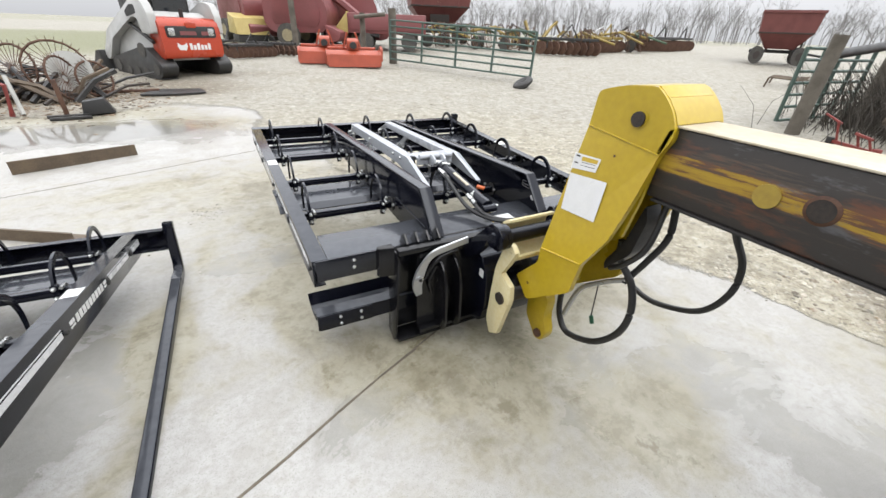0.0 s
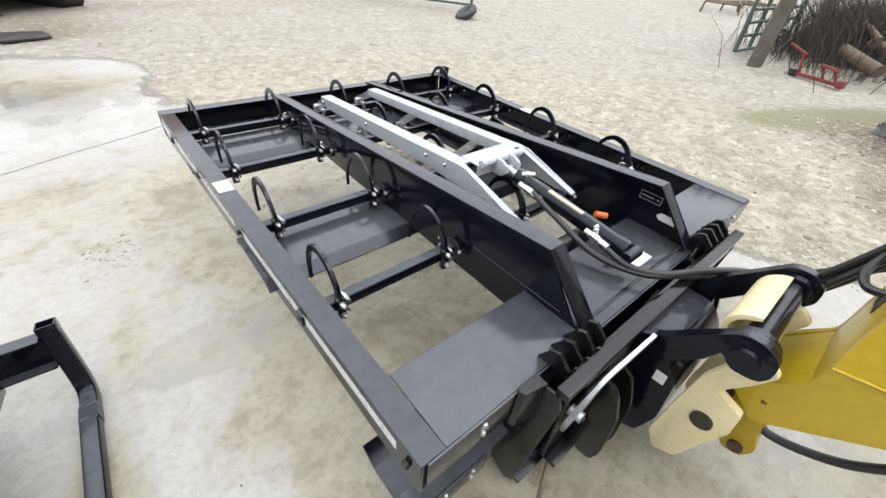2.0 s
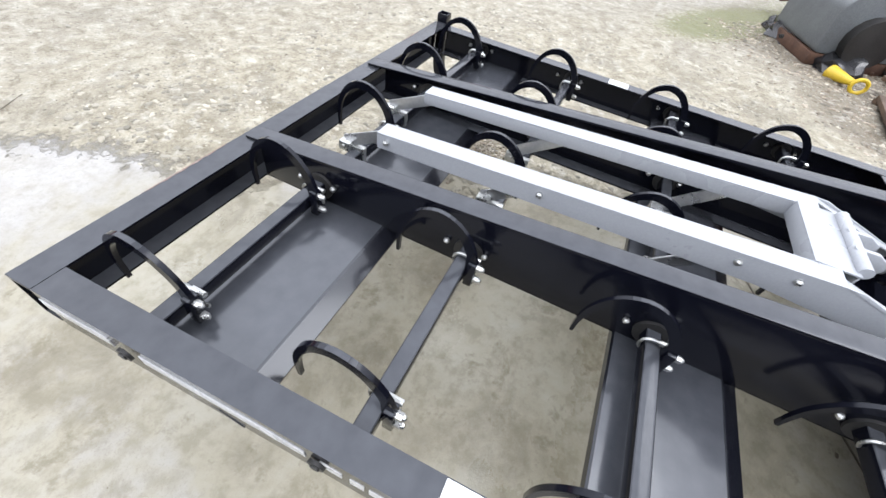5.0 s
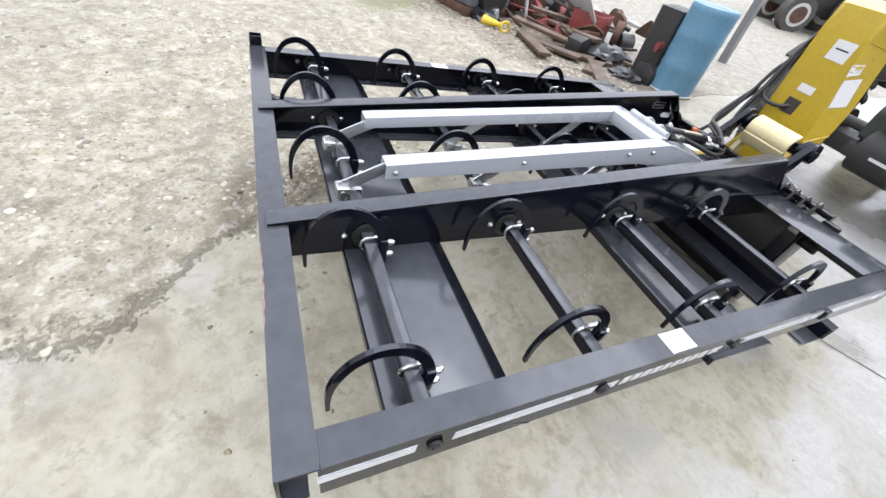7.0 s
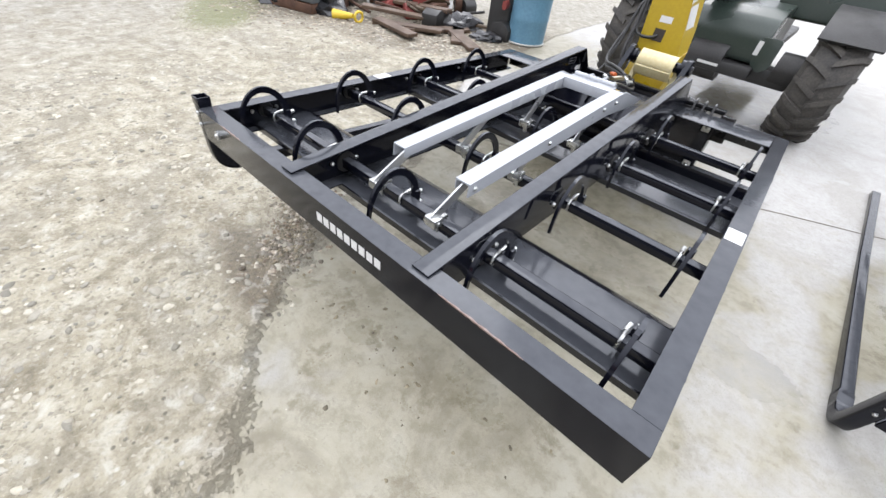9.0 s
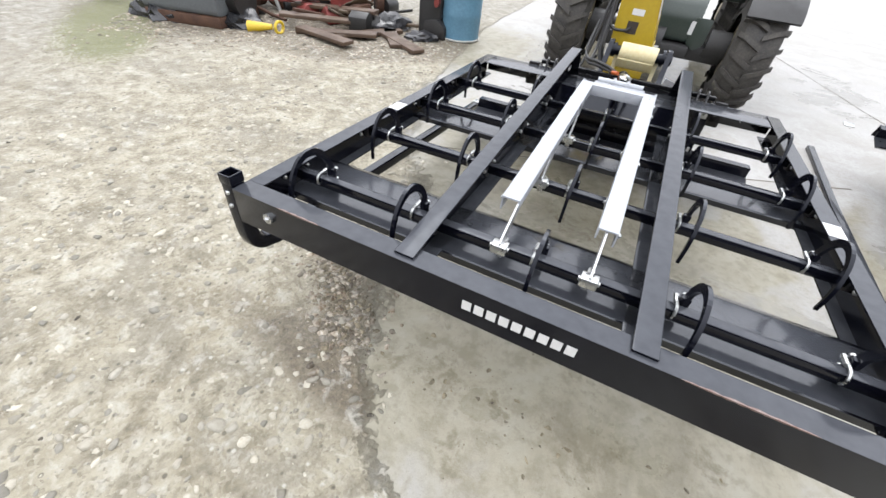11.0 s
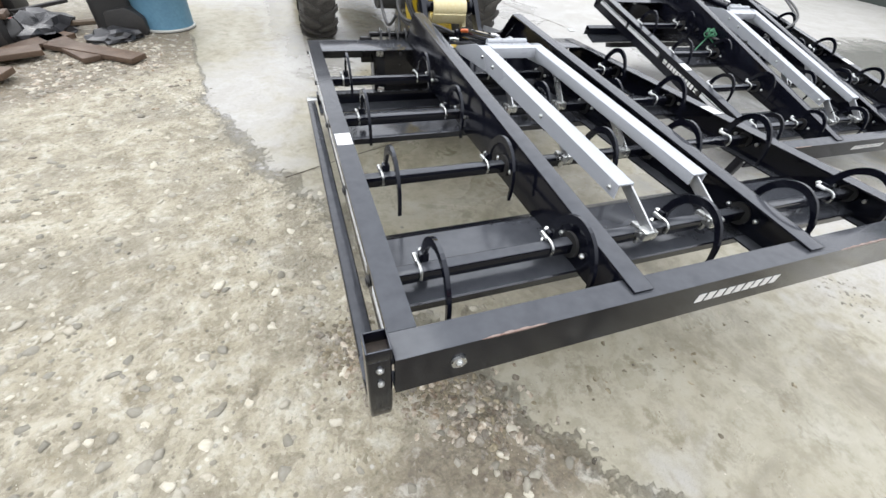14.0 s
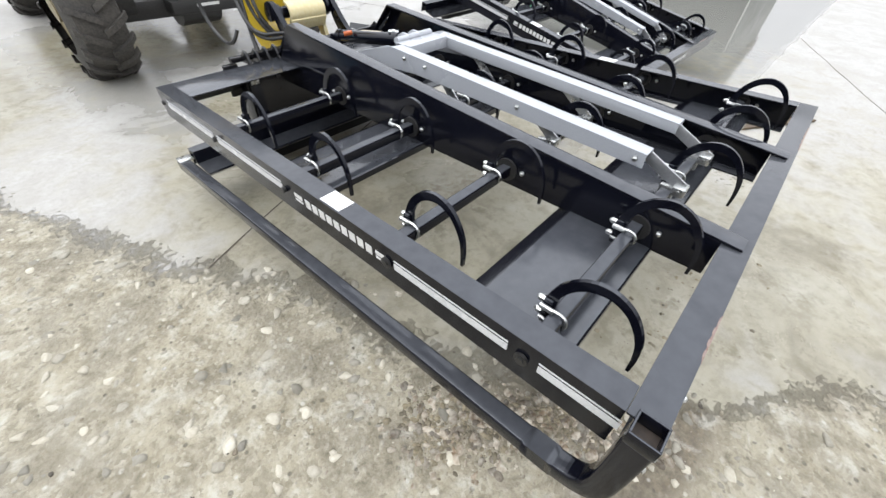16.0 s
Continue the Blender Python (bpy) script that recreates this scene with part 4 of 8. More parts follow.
def grapple_beam(side, x_out, parent):
    """A deep lengthwise C beam, rising to a peak by the hitch."""
    t = 0.008
    web = [(2.540, 0.525), (2.540, beam_top(2.54) - t), (0.20, beam_top(0.20) - t), (0.03, 0.64), (0.03, 0.525)]
    bm = prism(B(), web, "x", x_out, x_out + side * t, 0.0015)
    b = part("beam", bm, M_BLACK, parent, "deep black lengthwise beam with a raised end")
    x1 = x_out + side * 0.072
    top = [(2.598, beam_top(2.598)), (0.20, beam_top(0.20)), (0.0, 0.655)]
    bm = prism(B(), top + [(0.004, 0.645), (0.205, beam_top(0.20) - t), (2.598, beam_top(2.598) - t)], "x", min(x_out, x1), max(x_out, x1), 0.002)
    part("top_flange", bm, M_BLACK, b)
    bm = box(B(), min(x_out, x1), max(x_out, x1), 0.03, 2.54, 0.5245, 0.532, 0.0015)
    part("bottom_flange", bm, M_BLACK, b)
    # stiffener flat along the web and shaft bearings with bolts
    bm = B()
    box(bm, x_out - side * 0.006, x_out, 0.10, 0.52, 0.668, 0.676, 0.001)
    part("stiffener", bm, M_BLACK, b)
    for ys in SHAFTS:
        bm = B()
        z = 0.592
        cyl(bm, (x_out - side * 0.010, ys, z), (x_out + side * 0.016, ys, z), 0.048, 18)
        part("bearing", bm, M_DARK, b)
        bolts("bearing_bolt", [(x_out + (0.004 if side > 0 else -0.004) + s * 0.012, ys + dy, z + 0.012) for dy in (-0.052, 0.075) for s in (-1, 1)], 0.0105, M_ZINC, b)
    return b


def lettering(parent, name, boxes, label):
    for b in boxes:
        part(name, box(B(), *b), M_WHITE, parent, label)


def round_edges(bm, r):
    """Round the long corners of a swept four-sided tube."""
    es = [e for e in bm.edges if len(e.link_faces) == 2 and e.calc_face_angle(0.0) > 1.2 and all(len(f.verts) == 4 for f in e.link_faces) and not any(abs(f.normal.z) > 0.99 for f in e.link_faces if f.calc_area() < 0.005)]
    bmesh.ops.bevel(bm, geom=es, offset=r, segments=3, affect="EDGES", profile=0.5)


def bolts(name, places, r, material, parent):
    """Round bolt heads, each a part of its own."""
    for p in places:
        part(name, ball(B(), p, r, 1.0, 8), material, parent)


def grapple(m, gap, label):
    """One hooked-tine bale grapple; gap is how far its guard tube stands out beyond the rail."""
    g = thing("bale_grapple", m, label, "grapple", "bale grapples in the yard")
    for side, x in ((1, -0.010), (-1, 2.210)):
        bm = B()
        channel_y(bm, x, side, 0.0, 2.539, H, 0.505, 0.075)
        rail = part("side_rail", bm, M_BLACK, g, "black channel side rail")
        s = -side
        # white reflective tape with gaps at the bolts, and a band of white marks between
        for y0, y1 in ((0.10, 0.62), (0.66, 1.20), (1.83, 2.25), (2.34, 2.545)):
            bm = B()
            xx = x + s * 0.0015
            box(bm, min(x, xx), max(x, xx), y0, y1, 0.577, 0.603)
            part("reflective_tape", bm, M_REFLECT, rail, "white reflective tape")
            part("tape_line", box(B(), min(x, xx), max(x, xx), y0, y1, 0.610, 0.615), M_REFLECT, rail, "thin white line above the tape")
        bars = []
        for i in range(9):
            y = 1.355 + i * 0.0425
            xx = x + s * 0.0015
            bars.append((min(x, xx), max(x, xx), y, y + 0.031, 0.571, 0.607))
        for y in (1.285, 1.745):
            bars += [(min(x, xx), max(x, xx), y, y + 0.050, 0.573, 0.581), (min(x, xx), max(x, xx), y, y + 0.050, 0.588, 0.605)]
        lettering(rail, "white_mark", bars, "plain white mark")
        bm = B()
        xi = x + side * 0.072
        box(bm, min(x + side * 0.006, xi), max(x + side * 0.006, xi), 1.455, 1.560, H, H + 0.0015)
        part("sticker", bm, M_WHITE, rail, "blank white paper sticker")
        for i, y in enumerate((0.05, 0.64, 1.22, 1.80, 2.295)):
            bm = B()
            cyl(bm, (x - side * 0.002, y, 0.590), (x + s * 0.010, y, 0.590), 0.020 if i > 2 else 0.012, 12)
            cyl(bm, (x + s * 0.010, y, 0.590), (x + s * 0.014, y, 0.590), 0.011, 8)
            part("rail_bolt", bm, M_DARK, rail)
        for ys in SHAFTS:
            bm = B()
            xin = x + side * 0.007
            cyl(bm, (xin, ys, 0.590), (xin + side * 0.014, ys, 0.590), 0.040, 16)
            part("bearing", bm, M_DARK, rail)
            bolts("bearing_bolt", [(xin + side * 0.006, ys + dy, 0.594) for dy in (-0.060, 0.075)], 0.011, M_ZINC, rail)
        if side > 0:
            for ob in [rail] + rail.children_recursive:
                for v in ob.data.vertices:
                    v.co.x += 0.046 * (1 - v.co.y / 2.54)
    bm = B()
    channel_x(bm, 2.620, -0.010, 2.210 + (gap if gap > 0.1 else 0.0), H, 0.505, 0.080)
    far = part("far_rail", bm, M_BLACK, g, "black far rail with scraped edge")
    bars = []
    for i in range(9):
        x = 1.240 - i * 0.0415
        bars.append((x - 0.031, x, 2.6201, 2.6216, 0.562, 0.600))
    lettering(far, "white_mark", bars, "plain white mark")
    # two places where the paint is scraped off the upper edge
    for x0, n, step in ((0.32, 22, 0.014), (1.80, 16, 0.012)):
        bm = B()
        rows_ = []
        for i in range(n + 1):
            k = math.sin(math.pi * i / n) ** 0.5
            w = k * (0.0025 + 0.0045 * abs(math.sin(i * 2.3)))
            h = k * (0.002 + 0.003 * abs(math.sin(i * 1.7)))
            x = x0 + i * step
            rows_.append([bm.verts.new((x, 2.6205 - w, H + 0.0007)), bm.verts.new((x, 2.6208, H + 0.0007)), bm.verts.new((x, 2.6208, H - h))])
        for r0, r1 in zip(rows_, rows_[1:]):
            for j in (0, 1):
                bm.faces.new((r0[j], r0[j + 1], r1[j + 1], r1[j]))
        part("scrape", bm, M_SCRAPE, far, "rusty scraped paint on the rail's edge")
    bm = B()
    cyl(bm, (2.045, 2.619, 0.585), (2.045, 2.628, 0.585), 0.021, 16)
    ball(bm, (2.045, 2.628, 0.585), 0.011, 1.0, 8)
    part("rail_bolt", bm, M_ZINC, far, "bright washer and bolt")
    # near cross plates beside the hitch
    for x0, x1 in ((0.112, 0.684), (1.506, 2.134)):
        bm = B()
        box(bm, x0, x1, 0.0, 0.250, H - 0.008, H - 0.001, 0.002)
        box(bm, x0 - 0.06 if x0 < 1 else x0, x1 if x0 < 1 else x1 + 0.06, -0.008, 0.0, 0.535, H - 0.001, 0.002)
        nb = part("near_plate", bm, M_SHEEN_SHEET, g, "wide black plate at the hitch end")
        for fx in (0.22, 0.50):
            xx = x0 + fx * (x1 - x0) if x0 < 1 else x1 - fx * (x1 - x0)
            bolts("plate_bolt", [(xx, y, z) for z in (0.585, 0.625) for y in (-0.009, 0.001)], 0.010, M_ZINC, nb)
    grapple_beam(1, 0.684, g)
    grapple_beam(-1, 1.506, g)
    # folded cross pans under the first and third shafts
    for y0 in (2.020, 0.915):
        bm = B()
        prism(bm, [(y0 + 0.355, 0.500), (y0 + 0.355, 0.528), (y0 + 0.349, 0.532), (y0 + 0.042, 0.532), (y0 + 0.034, 0.529), (y0 - 0.015, 0.505),
                   (y0 - 0.015, 0.499), (y0 + 0.036, 0.523), (y0 + 0.044, 0.526), (y0 + 0.349, 0.526), (y0 + 0.349, 0.500)], "x", -0.002, 2.202)
        part("cross_pan", bm, M_SHEEN_SHEET, g, "smooth black folded cross pan")
    # tine shafts
    for ys in SHAFTS:
        bm = B()
        box(bm, 0.012, 2.188, ys - 0.022, ys + 0.022, 0.570, 0.614, 0.004)
        shaft = part("tine_shaft", bm, M_BLACK, g, "square black cross shaft")
        for x in TINES:
            t = new("tine", TINE_MESH)
            t.parent = shaft
            t.matrix_local = Matrix.Translation((x - 0.010, ys, 0.600))
            tagged(t, "curved black steel hook")
            u = new("u_bolt", UBOLT_MESH)
            u.parent = t
            u.matrix_local = Matrix.Identity(4)
            tagged(u, "bright zinc U-bolt and nuts")
    # silver linkage: two long arms, a cross head and tapered tails
    def arm_z(y):
        return 0.742 + (2.20 - y) / 1.35 * 0.095
    bm = B()
    t = 0.006
    for xo, s in ((0.868, 1), (1.290, -1)):
        xi = xo + s * 0.070
        ys = (2.20, 0.84)
        prism(bm, [(ys[0], arm_z(ys[0])), (ys[1], arm_z(ys[1])), (ys[1], arm_z(ys[1]) - t), (ys[0], arm_z(ys[0]) - t)], "x", min(xo, xi), max(xo, xi), 0.002)
        prism(bm, [(2.20, arm_z(2.20) - 0.001), (2.20, arm_z(2.2) - 0.058), (1.0, arm_z(1.0) - 0.085), (0.60, 0.715), (0.49, 0.722), (0.49, 0.742), (0.80, arm_z(0.80) - 0.004), (0.84, arm_z(0.84) - 0.001)], "x", xo, xo + s * t, 0.001)
        prism(bm, [(2.20, arm_z(2.20) - t), (2.20, arm_z(2.2) - 0.045), (0.90, arm_z(0.9) - 0.055), (0.84, arm_z(0.84) - t)], "x", xi - s * t, xi, 0.001)
        # sloping top of the tail
        prism(bm, [(0.84, arm_z(0.84)), (0.49, 0.742), (0.49, 0.736), (0.84, arm_z(0.84) - t)], "x", xo, xo + s * 0.034, 0.0015)
    # cross head with a lug for the piston rod
    zc = arm_z(0.84)
    box(bm, 0.936, 1.222, 0.790, 0.905, zc - 0.006, zc + 0.0005, 0.002)
    box(bm, 0.938, 1.220, 0.899, 0.905, zc - 0.055, zc - 0.004, 0.001)
    box(bm, 0.938, 1.220, 0.790, 0.796, zc - 0.055, zc - 0.004, 0.001)
    cyl(bm, (0.95, 0.785, zc + 0.004), (1.21, 0.785, zc + 0.004), 0.018, 12)
    for x in (1.030, 1.110):
        prism(bm, [(0.80, zc + 0.02), (0.74, zc + 0.022), (0.705, zc + 0.004), (0.700, zc - 0.025), (0.73, zc - 0.05), (0.80, zc - 0.055)], "x", x, x + 0.016, 0.004)
    frame_part = part("linkage_frame", bm, M_SILVER, g, "long silver-grey linkage frame of two arms")
    bolts("pivot_bolt", [(xo - s * 0.003, y, arm_z(y) - 0.030) for xo, s in ((0.868, 1), (1.290, -1)) for y in (2.165, 1.63, 1.075, 0.93)], 0.011, M_ZINC, frame_part)
    # links from the arms down to the shaft cranks
    for ys in SHAFTS[:3]:
        for xo, s in ((0.905, 1), (1.225, -1)):
            bm = B()
            za = arm_z(ys - 0.11) - 0.03
            p, q = Vector((xo, ys - 0.115, za)), Vector((xo, ys + 0.050, 0.632))
            d = (q - p).normalized()
            u = Vector((0, -d.z, d.y)) * 0.022
            prism(bm, [((p - d * 0.02 + u).y, (p - d * 0.02 + u).z), ((q + u).y, (q + u).z), ((q - u).y, (q - u).z), ((p - d * 0.02 - u).y, (p - d * 0.02 - u).z)], "x", xo - 0.004, xo + 0.004, 0.001)
            part("link_bar", bm, M_STEEL, frame_part, "bare steel link bar")
            bm = B()
            box(bm, xo - 0.030, xo + 0.030, ys + 0.018, ys + 0.066, 0.604, 0.642, 0.006)
            box(bm, xo - 0.012, xo + 0.012, ys - 0.028, ys + 0.028, 0.564, 0.626, 0.003)
            cyl(bm, (xo - 0.036, ys + 0.044, 0.624), (xo + 0.036, ys + 0.044, 0.624), 0.009, 8)
            part("crank_block", bm, M_ZINC, frame_part, "bright crank block on the shaft")
    # hydraulic cylinder, its hoses and fittings
    bm = B()
    pa, pb = Vector((1.080, 0.660, 0.800)), Vector((1.105, 0.120, 0.730))
    cyl(bm, pa, pb, 0.036, 20)
    cyl(bm, pa.lerp(pb, 0.0) + Vector((0, 0.012, 0)), pa.lerp(pb, 0.06), 0.041, 20)
    cyl(bm, pa.lerp(pb, 0.93), pb, 0.040, 20)
    cyl(bm, (1.06, 0.10, 0.722), (1.15, 0.10, 0.722), 0.026, 12)
    cylinder = part("hydraulic_cylinder", bm, M_BLACK, g, "black hydraulic cylinder")
    bm = B()
    cyl(bm, (1.078, 0.735, 0.810), pa, 0.018, 14)
    cyl(bm, (1.035, 0.735, 0.810), (1.125, 0.735, 0.810), 0.017, 12)
    part("piston_rod", bm, M_STEEL, cylinder, "bright piston rod and pin")
    bm = B()
    c = pa.lerp(pb, 0.50)
    sweep(bm, [pa.lerp(pb, 0.30) + Vector((-0.010, 0, 0.030)), pa.lerp(pb, 0.62) + Vector((-0.010, 0, 0.030))], 0.014, 4, 0.65)
    part("rating_label", bm, M_CREAM_LABEL, cylinder, "peeling cream paper label")
    bm = B()
    cyl(bm, (1.135, 0.30, 0.785), (1.175, 0.27, 0.778), 0.013, 10)
    part("port_plug", bm, M_ORANGE, cylinder, "orange plastic port plug")
    bm = B()
    for p, q, r in (((1.030, 0.62, 0.800), (1.035, 0.50, 0.780), 0.014), ((1.060, 0.28, 0.745), (1.050, 0.17, 0.735), 0.014), ((1.060, 0.64, 0.83), (1.100, 0.60, 0.835), 0.011), ((1.100, 0.26, 0.77), (1.060, 0.24, 0.76), 0.012), ((1.155, 0.19, 0.70), (1.215, 0.16, 0.70), 0.010)):
        bm = cyl(B(), p, q, r, 10)
        cyl(bm, Vector(p).lerp(Vector(q), 0.3), Vector(p).lerp(Vector(q), 0.6), r * 1.35, 6)
        part("fitting", bm, M_ZINC, cylinder, "bright hose fitting")
    # centre deck between the beams
    bm = B()
    box(bm, 0.694, 1.496, -0.006, 0.300, 0.628, 0.636, 0.002)
    prism(bm, [(0.300, 0.636), (0.46, 0.53), (0.46, 0.522), (0.300, 0.626)], "x", 0.694, 1.496, 0.001)
    box(bm, 0.694, 1.496, -0.014, -0.006, 0.30, 0.636, 0.002)
    deck = part("centre_deck", bm, M_BLACK, g, "wet black deck plate at the hitch")
    bm = B()
    box(bm, 1.130, 1.300, 0.075, 0.150, 0.6362, 0.6376)
    part("deck_label", bm, M_WHITE, deck, "white warning label")
    bm = B()
    box(bm, 1.130, 1.170, 0.075, 0.150, 0.6377, 0.6384)
    part("warning_stripe", bm, M_LABEL_YELLOW, deck, "yellow label edge")
    bm = B()
    for z0, z1, y0, y1 in ((0.755, 0.758, 0.19, 0.29), (0.792, 0.795, 0.19, 0.29), (0.758, 0.792, 0.19, 0.193), (0.758, 0.792, 0.287, 0.29), (0.772, 0.777, 0.20, 0.28)):
        box(bm, 1.4955, 1.4972, y0, y1, z0, z1)
    part("maker_plate", bm, M_STEEL, deck, "thin framed plate, lettering worn to lines")
    bm = B()
    prism(bm, [(0.10, 0.700), (0.17, 0.700), (0.185, 0.716), (0.17, 0.732), (0.10, 0.732)], "x", 1.488, 1.492)
    part("paper_tag", bm, M_WHITE, deck, "white paper tag")
    # quick-attach hitch plate
    hitch = part("hitch_plate", box(B(), 0.452, 1.748, 0.030, 0.044, 0.062, 0.640, 0.002), M_BLACK_WORN, g, "worn black quick-attach hitch plate")
    for x in (0.440, 1.748):
        bm = prism(B(), [(0.044, 0.64), (-0.085, 0.655), (-0.105, 0.60), (-0.060, 0.05), (-0.03, 0.02), (0.044, 0.06)], "x", x, x + 0.012, 0.0015)
        part("cheek_plate", bm, M_BLACK_WORN, hitch)
    part("top_bar", box(B(), 0.440, 1.760, -0.110, -0.070, 0.655, 0.685, 0.004), M_BLACK_WORN, hitch)
    part("bottom_lip", box(B(), 0.452, 1.748, -0.085, 0.030, 0.045, 0.060, 0.002), M_BLACK_WORN, hitch)
    for x in (0.62, 0.70, 1.50, 1.58):
        part("web_rib", prism(B(), [(-0.06, 0.07), (0.03, 0.07), (0.03, 0.60), (-0.02, 0.55)], "x", x, x + 0.010, 0.001), M_BLACK_WORN, hitch)
    for x0 in (0.500, 1.500):
        for i in range(4):
            bm = B()
            x = x0 + i * 0.062
            prism(bm, [(0.04, 0.655), (-0.062, 0.655), (-0.062, 0.690), (-0.020, 0.728), (0.005, 0.718)], "x", x, x + 0.014, 0.002)
            part("hitch_rib", bm, M_BLACK_WORN, hitch)
    for x, s in ((0.440, -1), (1.760, 1)):
        bm = B()
        n = 7
        prism(bm, [(x, 0.0), (x + s * 0.075, 0.0), (x + s * 0.085, -0.012), (x + s * 0.078, -0.03), (x, -0.045)], "z", 0.50, 0.672, 0.002)
        part("side_horn", bm, M_BLACK_WORN, hitch)
    # lower channel across the hitch end
    bm = B()
    prism(bm, [(0.012, 0.205), (0.012, 0.305), (0.082, 0.305), (0.090, 0.236), (0.225, 0.222), (0.290, 0.262), (0.296, 0.254), (0.232, 0.212), (0.082, 0.226), (0.074, 0.297), (0.020, 0.297), (0.020, 0.205)], "x", 0.030, 2.200, 0.0015)
    low = part("lower_channel", bm, M_BLACK, g, "wet black lower channel")
    for x0, x1 in ((0.040, 0.330), (1.880, 2.170)):
        part("face_plate", box(B(), x0, x1, 0.004, 0.0115, 0.207, 0.303, 0.0015), M_BLACK, low, "bolted black face plate")
    bolts("channel_bolt", [(x, 0.003, z) for x in (0.150, 0.265, 1.94, 2.06) for z in (0.232, 0.278)], 0.010, M_ZINC, low)
    for x0, x1 in ((0.45, 0.52), (1.68, 1.75)):
        bm = B()
        box(bm, x0, x1, 0.046, 0.060, 0.20, 0.64, 0.002)
        part("hanger_plate", bm, M_BLACK, low)
        for z in (0.27, 0.56):
            bm = box(B(), x0 + 0.01, x1 - 0.01, 0.060, 0.066, z, z + 0.07, 0.001)
            ball(bm, ((x0 + x1) / 2, 0.068, z + 0.035), 0.012, 1.0, 8)
            part("bolt_plate", bm, M_ZINC, low)
    # guard tube down the far corner and back along the rail's foot
    bm = B()
    gx0 = 2.214 + 0.031 + gap
    pts = [(gx0, 2.585, 0.660), (gx0, 2.585, 0.52), (gx0, 2.583, 0.44)] + [tuple(p) for p in bend([(gx0, 2.580, 0.41), (gx0, 2.568, 0.366), (gx0, 2.535, 0.335), (gx0, 2.48, 0.319), (gx0, 2.38, 0.311)], 4)] + ([(gx0, 0.9, 0.0), (gx0, -0.3, -0.21)] if gap > 0.1 else [(gx0, 1.2, 0.262), (gx0, -0.02, 0.215)])
    sweep(bm, pts, 0.0435, 4, 1.0, up=(1, 0, 0))
    bm.normal_update()
    round_edges(bm, 0.009)
    guard = part("guard_tube", bm, M_BLACK, g, "bent square guard tube with an open end")
    bm = B()
    for x0, x1, y0, y1 in ((-0.0308, -0.0258, -0.0308, 0.0308), (0.0258, 0.0308, -0.0308, 0.0308), (-0.0258, 0.0258, -0.0308, -0.0258), (-0.0258, 0.0258, 0.0258, 0.0308)):
        box(bm, gx0 + x0, gx0 + x1, 2.585 + y0, 2.585 + y1, 0.6605, 0.700, 0.001)
    part("tube_mouth", bm, M_BLACK, guard, "open square end of the tube")
    # dark floor colour stands for the shade down the open tube
    part("tube_floor", box(B(), gx0 - 0.0255, gx0 + 0.0255, 2.5595, 2.6105, 0.6603, 0.6620), M_RUST_SHADE, guard, "dark floor painted as the shade inside the tube")
    bolts("guard_bolt", [(gx0, 2.617, z) for z in (0.625, 0.565)], 0.010, M_ZINC, guard)
    bm = B()
    box(bm, gx0 - 0.05, gx0 + 0.028, -0.030, 0.040, 0.245, 0.252, 0.001)
    part("guard_clip", bm, M_ZINC, guard)
    return g


main_grapple = grapple(pose(0, 0, 0, 2.0, 0.8, 0), 0.0, "black bale grapple with silver linkage, held up on the loader boom")
# the second one lies on the slab beside it, tipped forward on its guard tube
SPARE = pose(-3.178, -1.197, 0.216, -10.5, 1.28, -1.5)
spare_grapple = grapple(SPARE, 0.15, "second black bale grapple lying tipped on the wet concrete")
bm = B()
sweep(bm, bend([(1.035, 0.55, 0.795), (1.02, 0.40, 0.755), (1.02, 0.20, 0.700), (1.08, 0.03, 0.690), (1.20, -0.08, 0.700), (1.34, -0.18, 0.705), (1.42, -0.26, 0.70), (1.46, -0.36, 0.76), (1.44, -0.52, 0.95)], 8), 0.0125, 10)
sweep(bm, bend([(1.05, 0.20, 0.735), (1.06, 0.08, 0.705), (1.13, -0.02, 0.700), (1.24, -0.11, 0.725), (1.36, -0.20, 0.730), (1.43, -0.27, 0.725), (1.47, -0.36, 0.78), (1.45, -0.52, 0.97)], 8), 0.0125, 10)
part("hydraulic_hose", bm, M_HOSE, main_grapple, "pair of black hydraulic hoses")

# loose hoses tied up with green rope on the second grapple
bm = B()
sweep(bm, bend([(1.59, 1.07, 0.7), (0.8, 0.08, 0.65), (0.45, -0.06, 0.69), (0.13, 0.07, 0.68), (-0.47, 0.0, 0.68), (0.04, 0.74, 0.73)], 8), 0.012, 10)
solid("spare_hose", bm, M_HOSE, "loose black hose coiled on the second grapple", "hose", "hoses on the second grapple", m=SPARE)
bm = B()
sweep(bm, bend([(1.55, 0.87, 0.66), (0.52, 0.33, 0.68), (-0.47, 0.0, 0.68)] + [(0.04, 0.74, 0.73)] + [(1.1, 1.22, 0.74), (1.51, 1.19, 0.72), (1.59, 1.07, 0.7)], 8), 0.011, 10)
solid("spare_hose", bm, M_HOSE, "loose black hose tied with green rope", "hose", "hoses on the second grapple", m=SPARE)
M_ROPE = mat("green_plastic_rope", (0.03, 0.17, 0.08), (0.05, 0.26, 0.12), 0.6, s1=30, s2=200)
bm = B()
k = Vector((1.59, 1.07, 0.7))
for i in range(7):
    a = i * 2.4
    sweep(bm, bend([k + Vector((0.05 * math.cos(a + j * 1.3), 0.04 * math.sin(a * 1.3 + j), 0.015 * j)) for j in range(5)], 4), 0.006, 6)
sweep(bm, bend([k, (1.72, 1.13, 0.6)], 2), 0.006, 6)
sweep(bm, bend([k, (1.5, 1.14, 0.64)], 2), 0.006, 6)
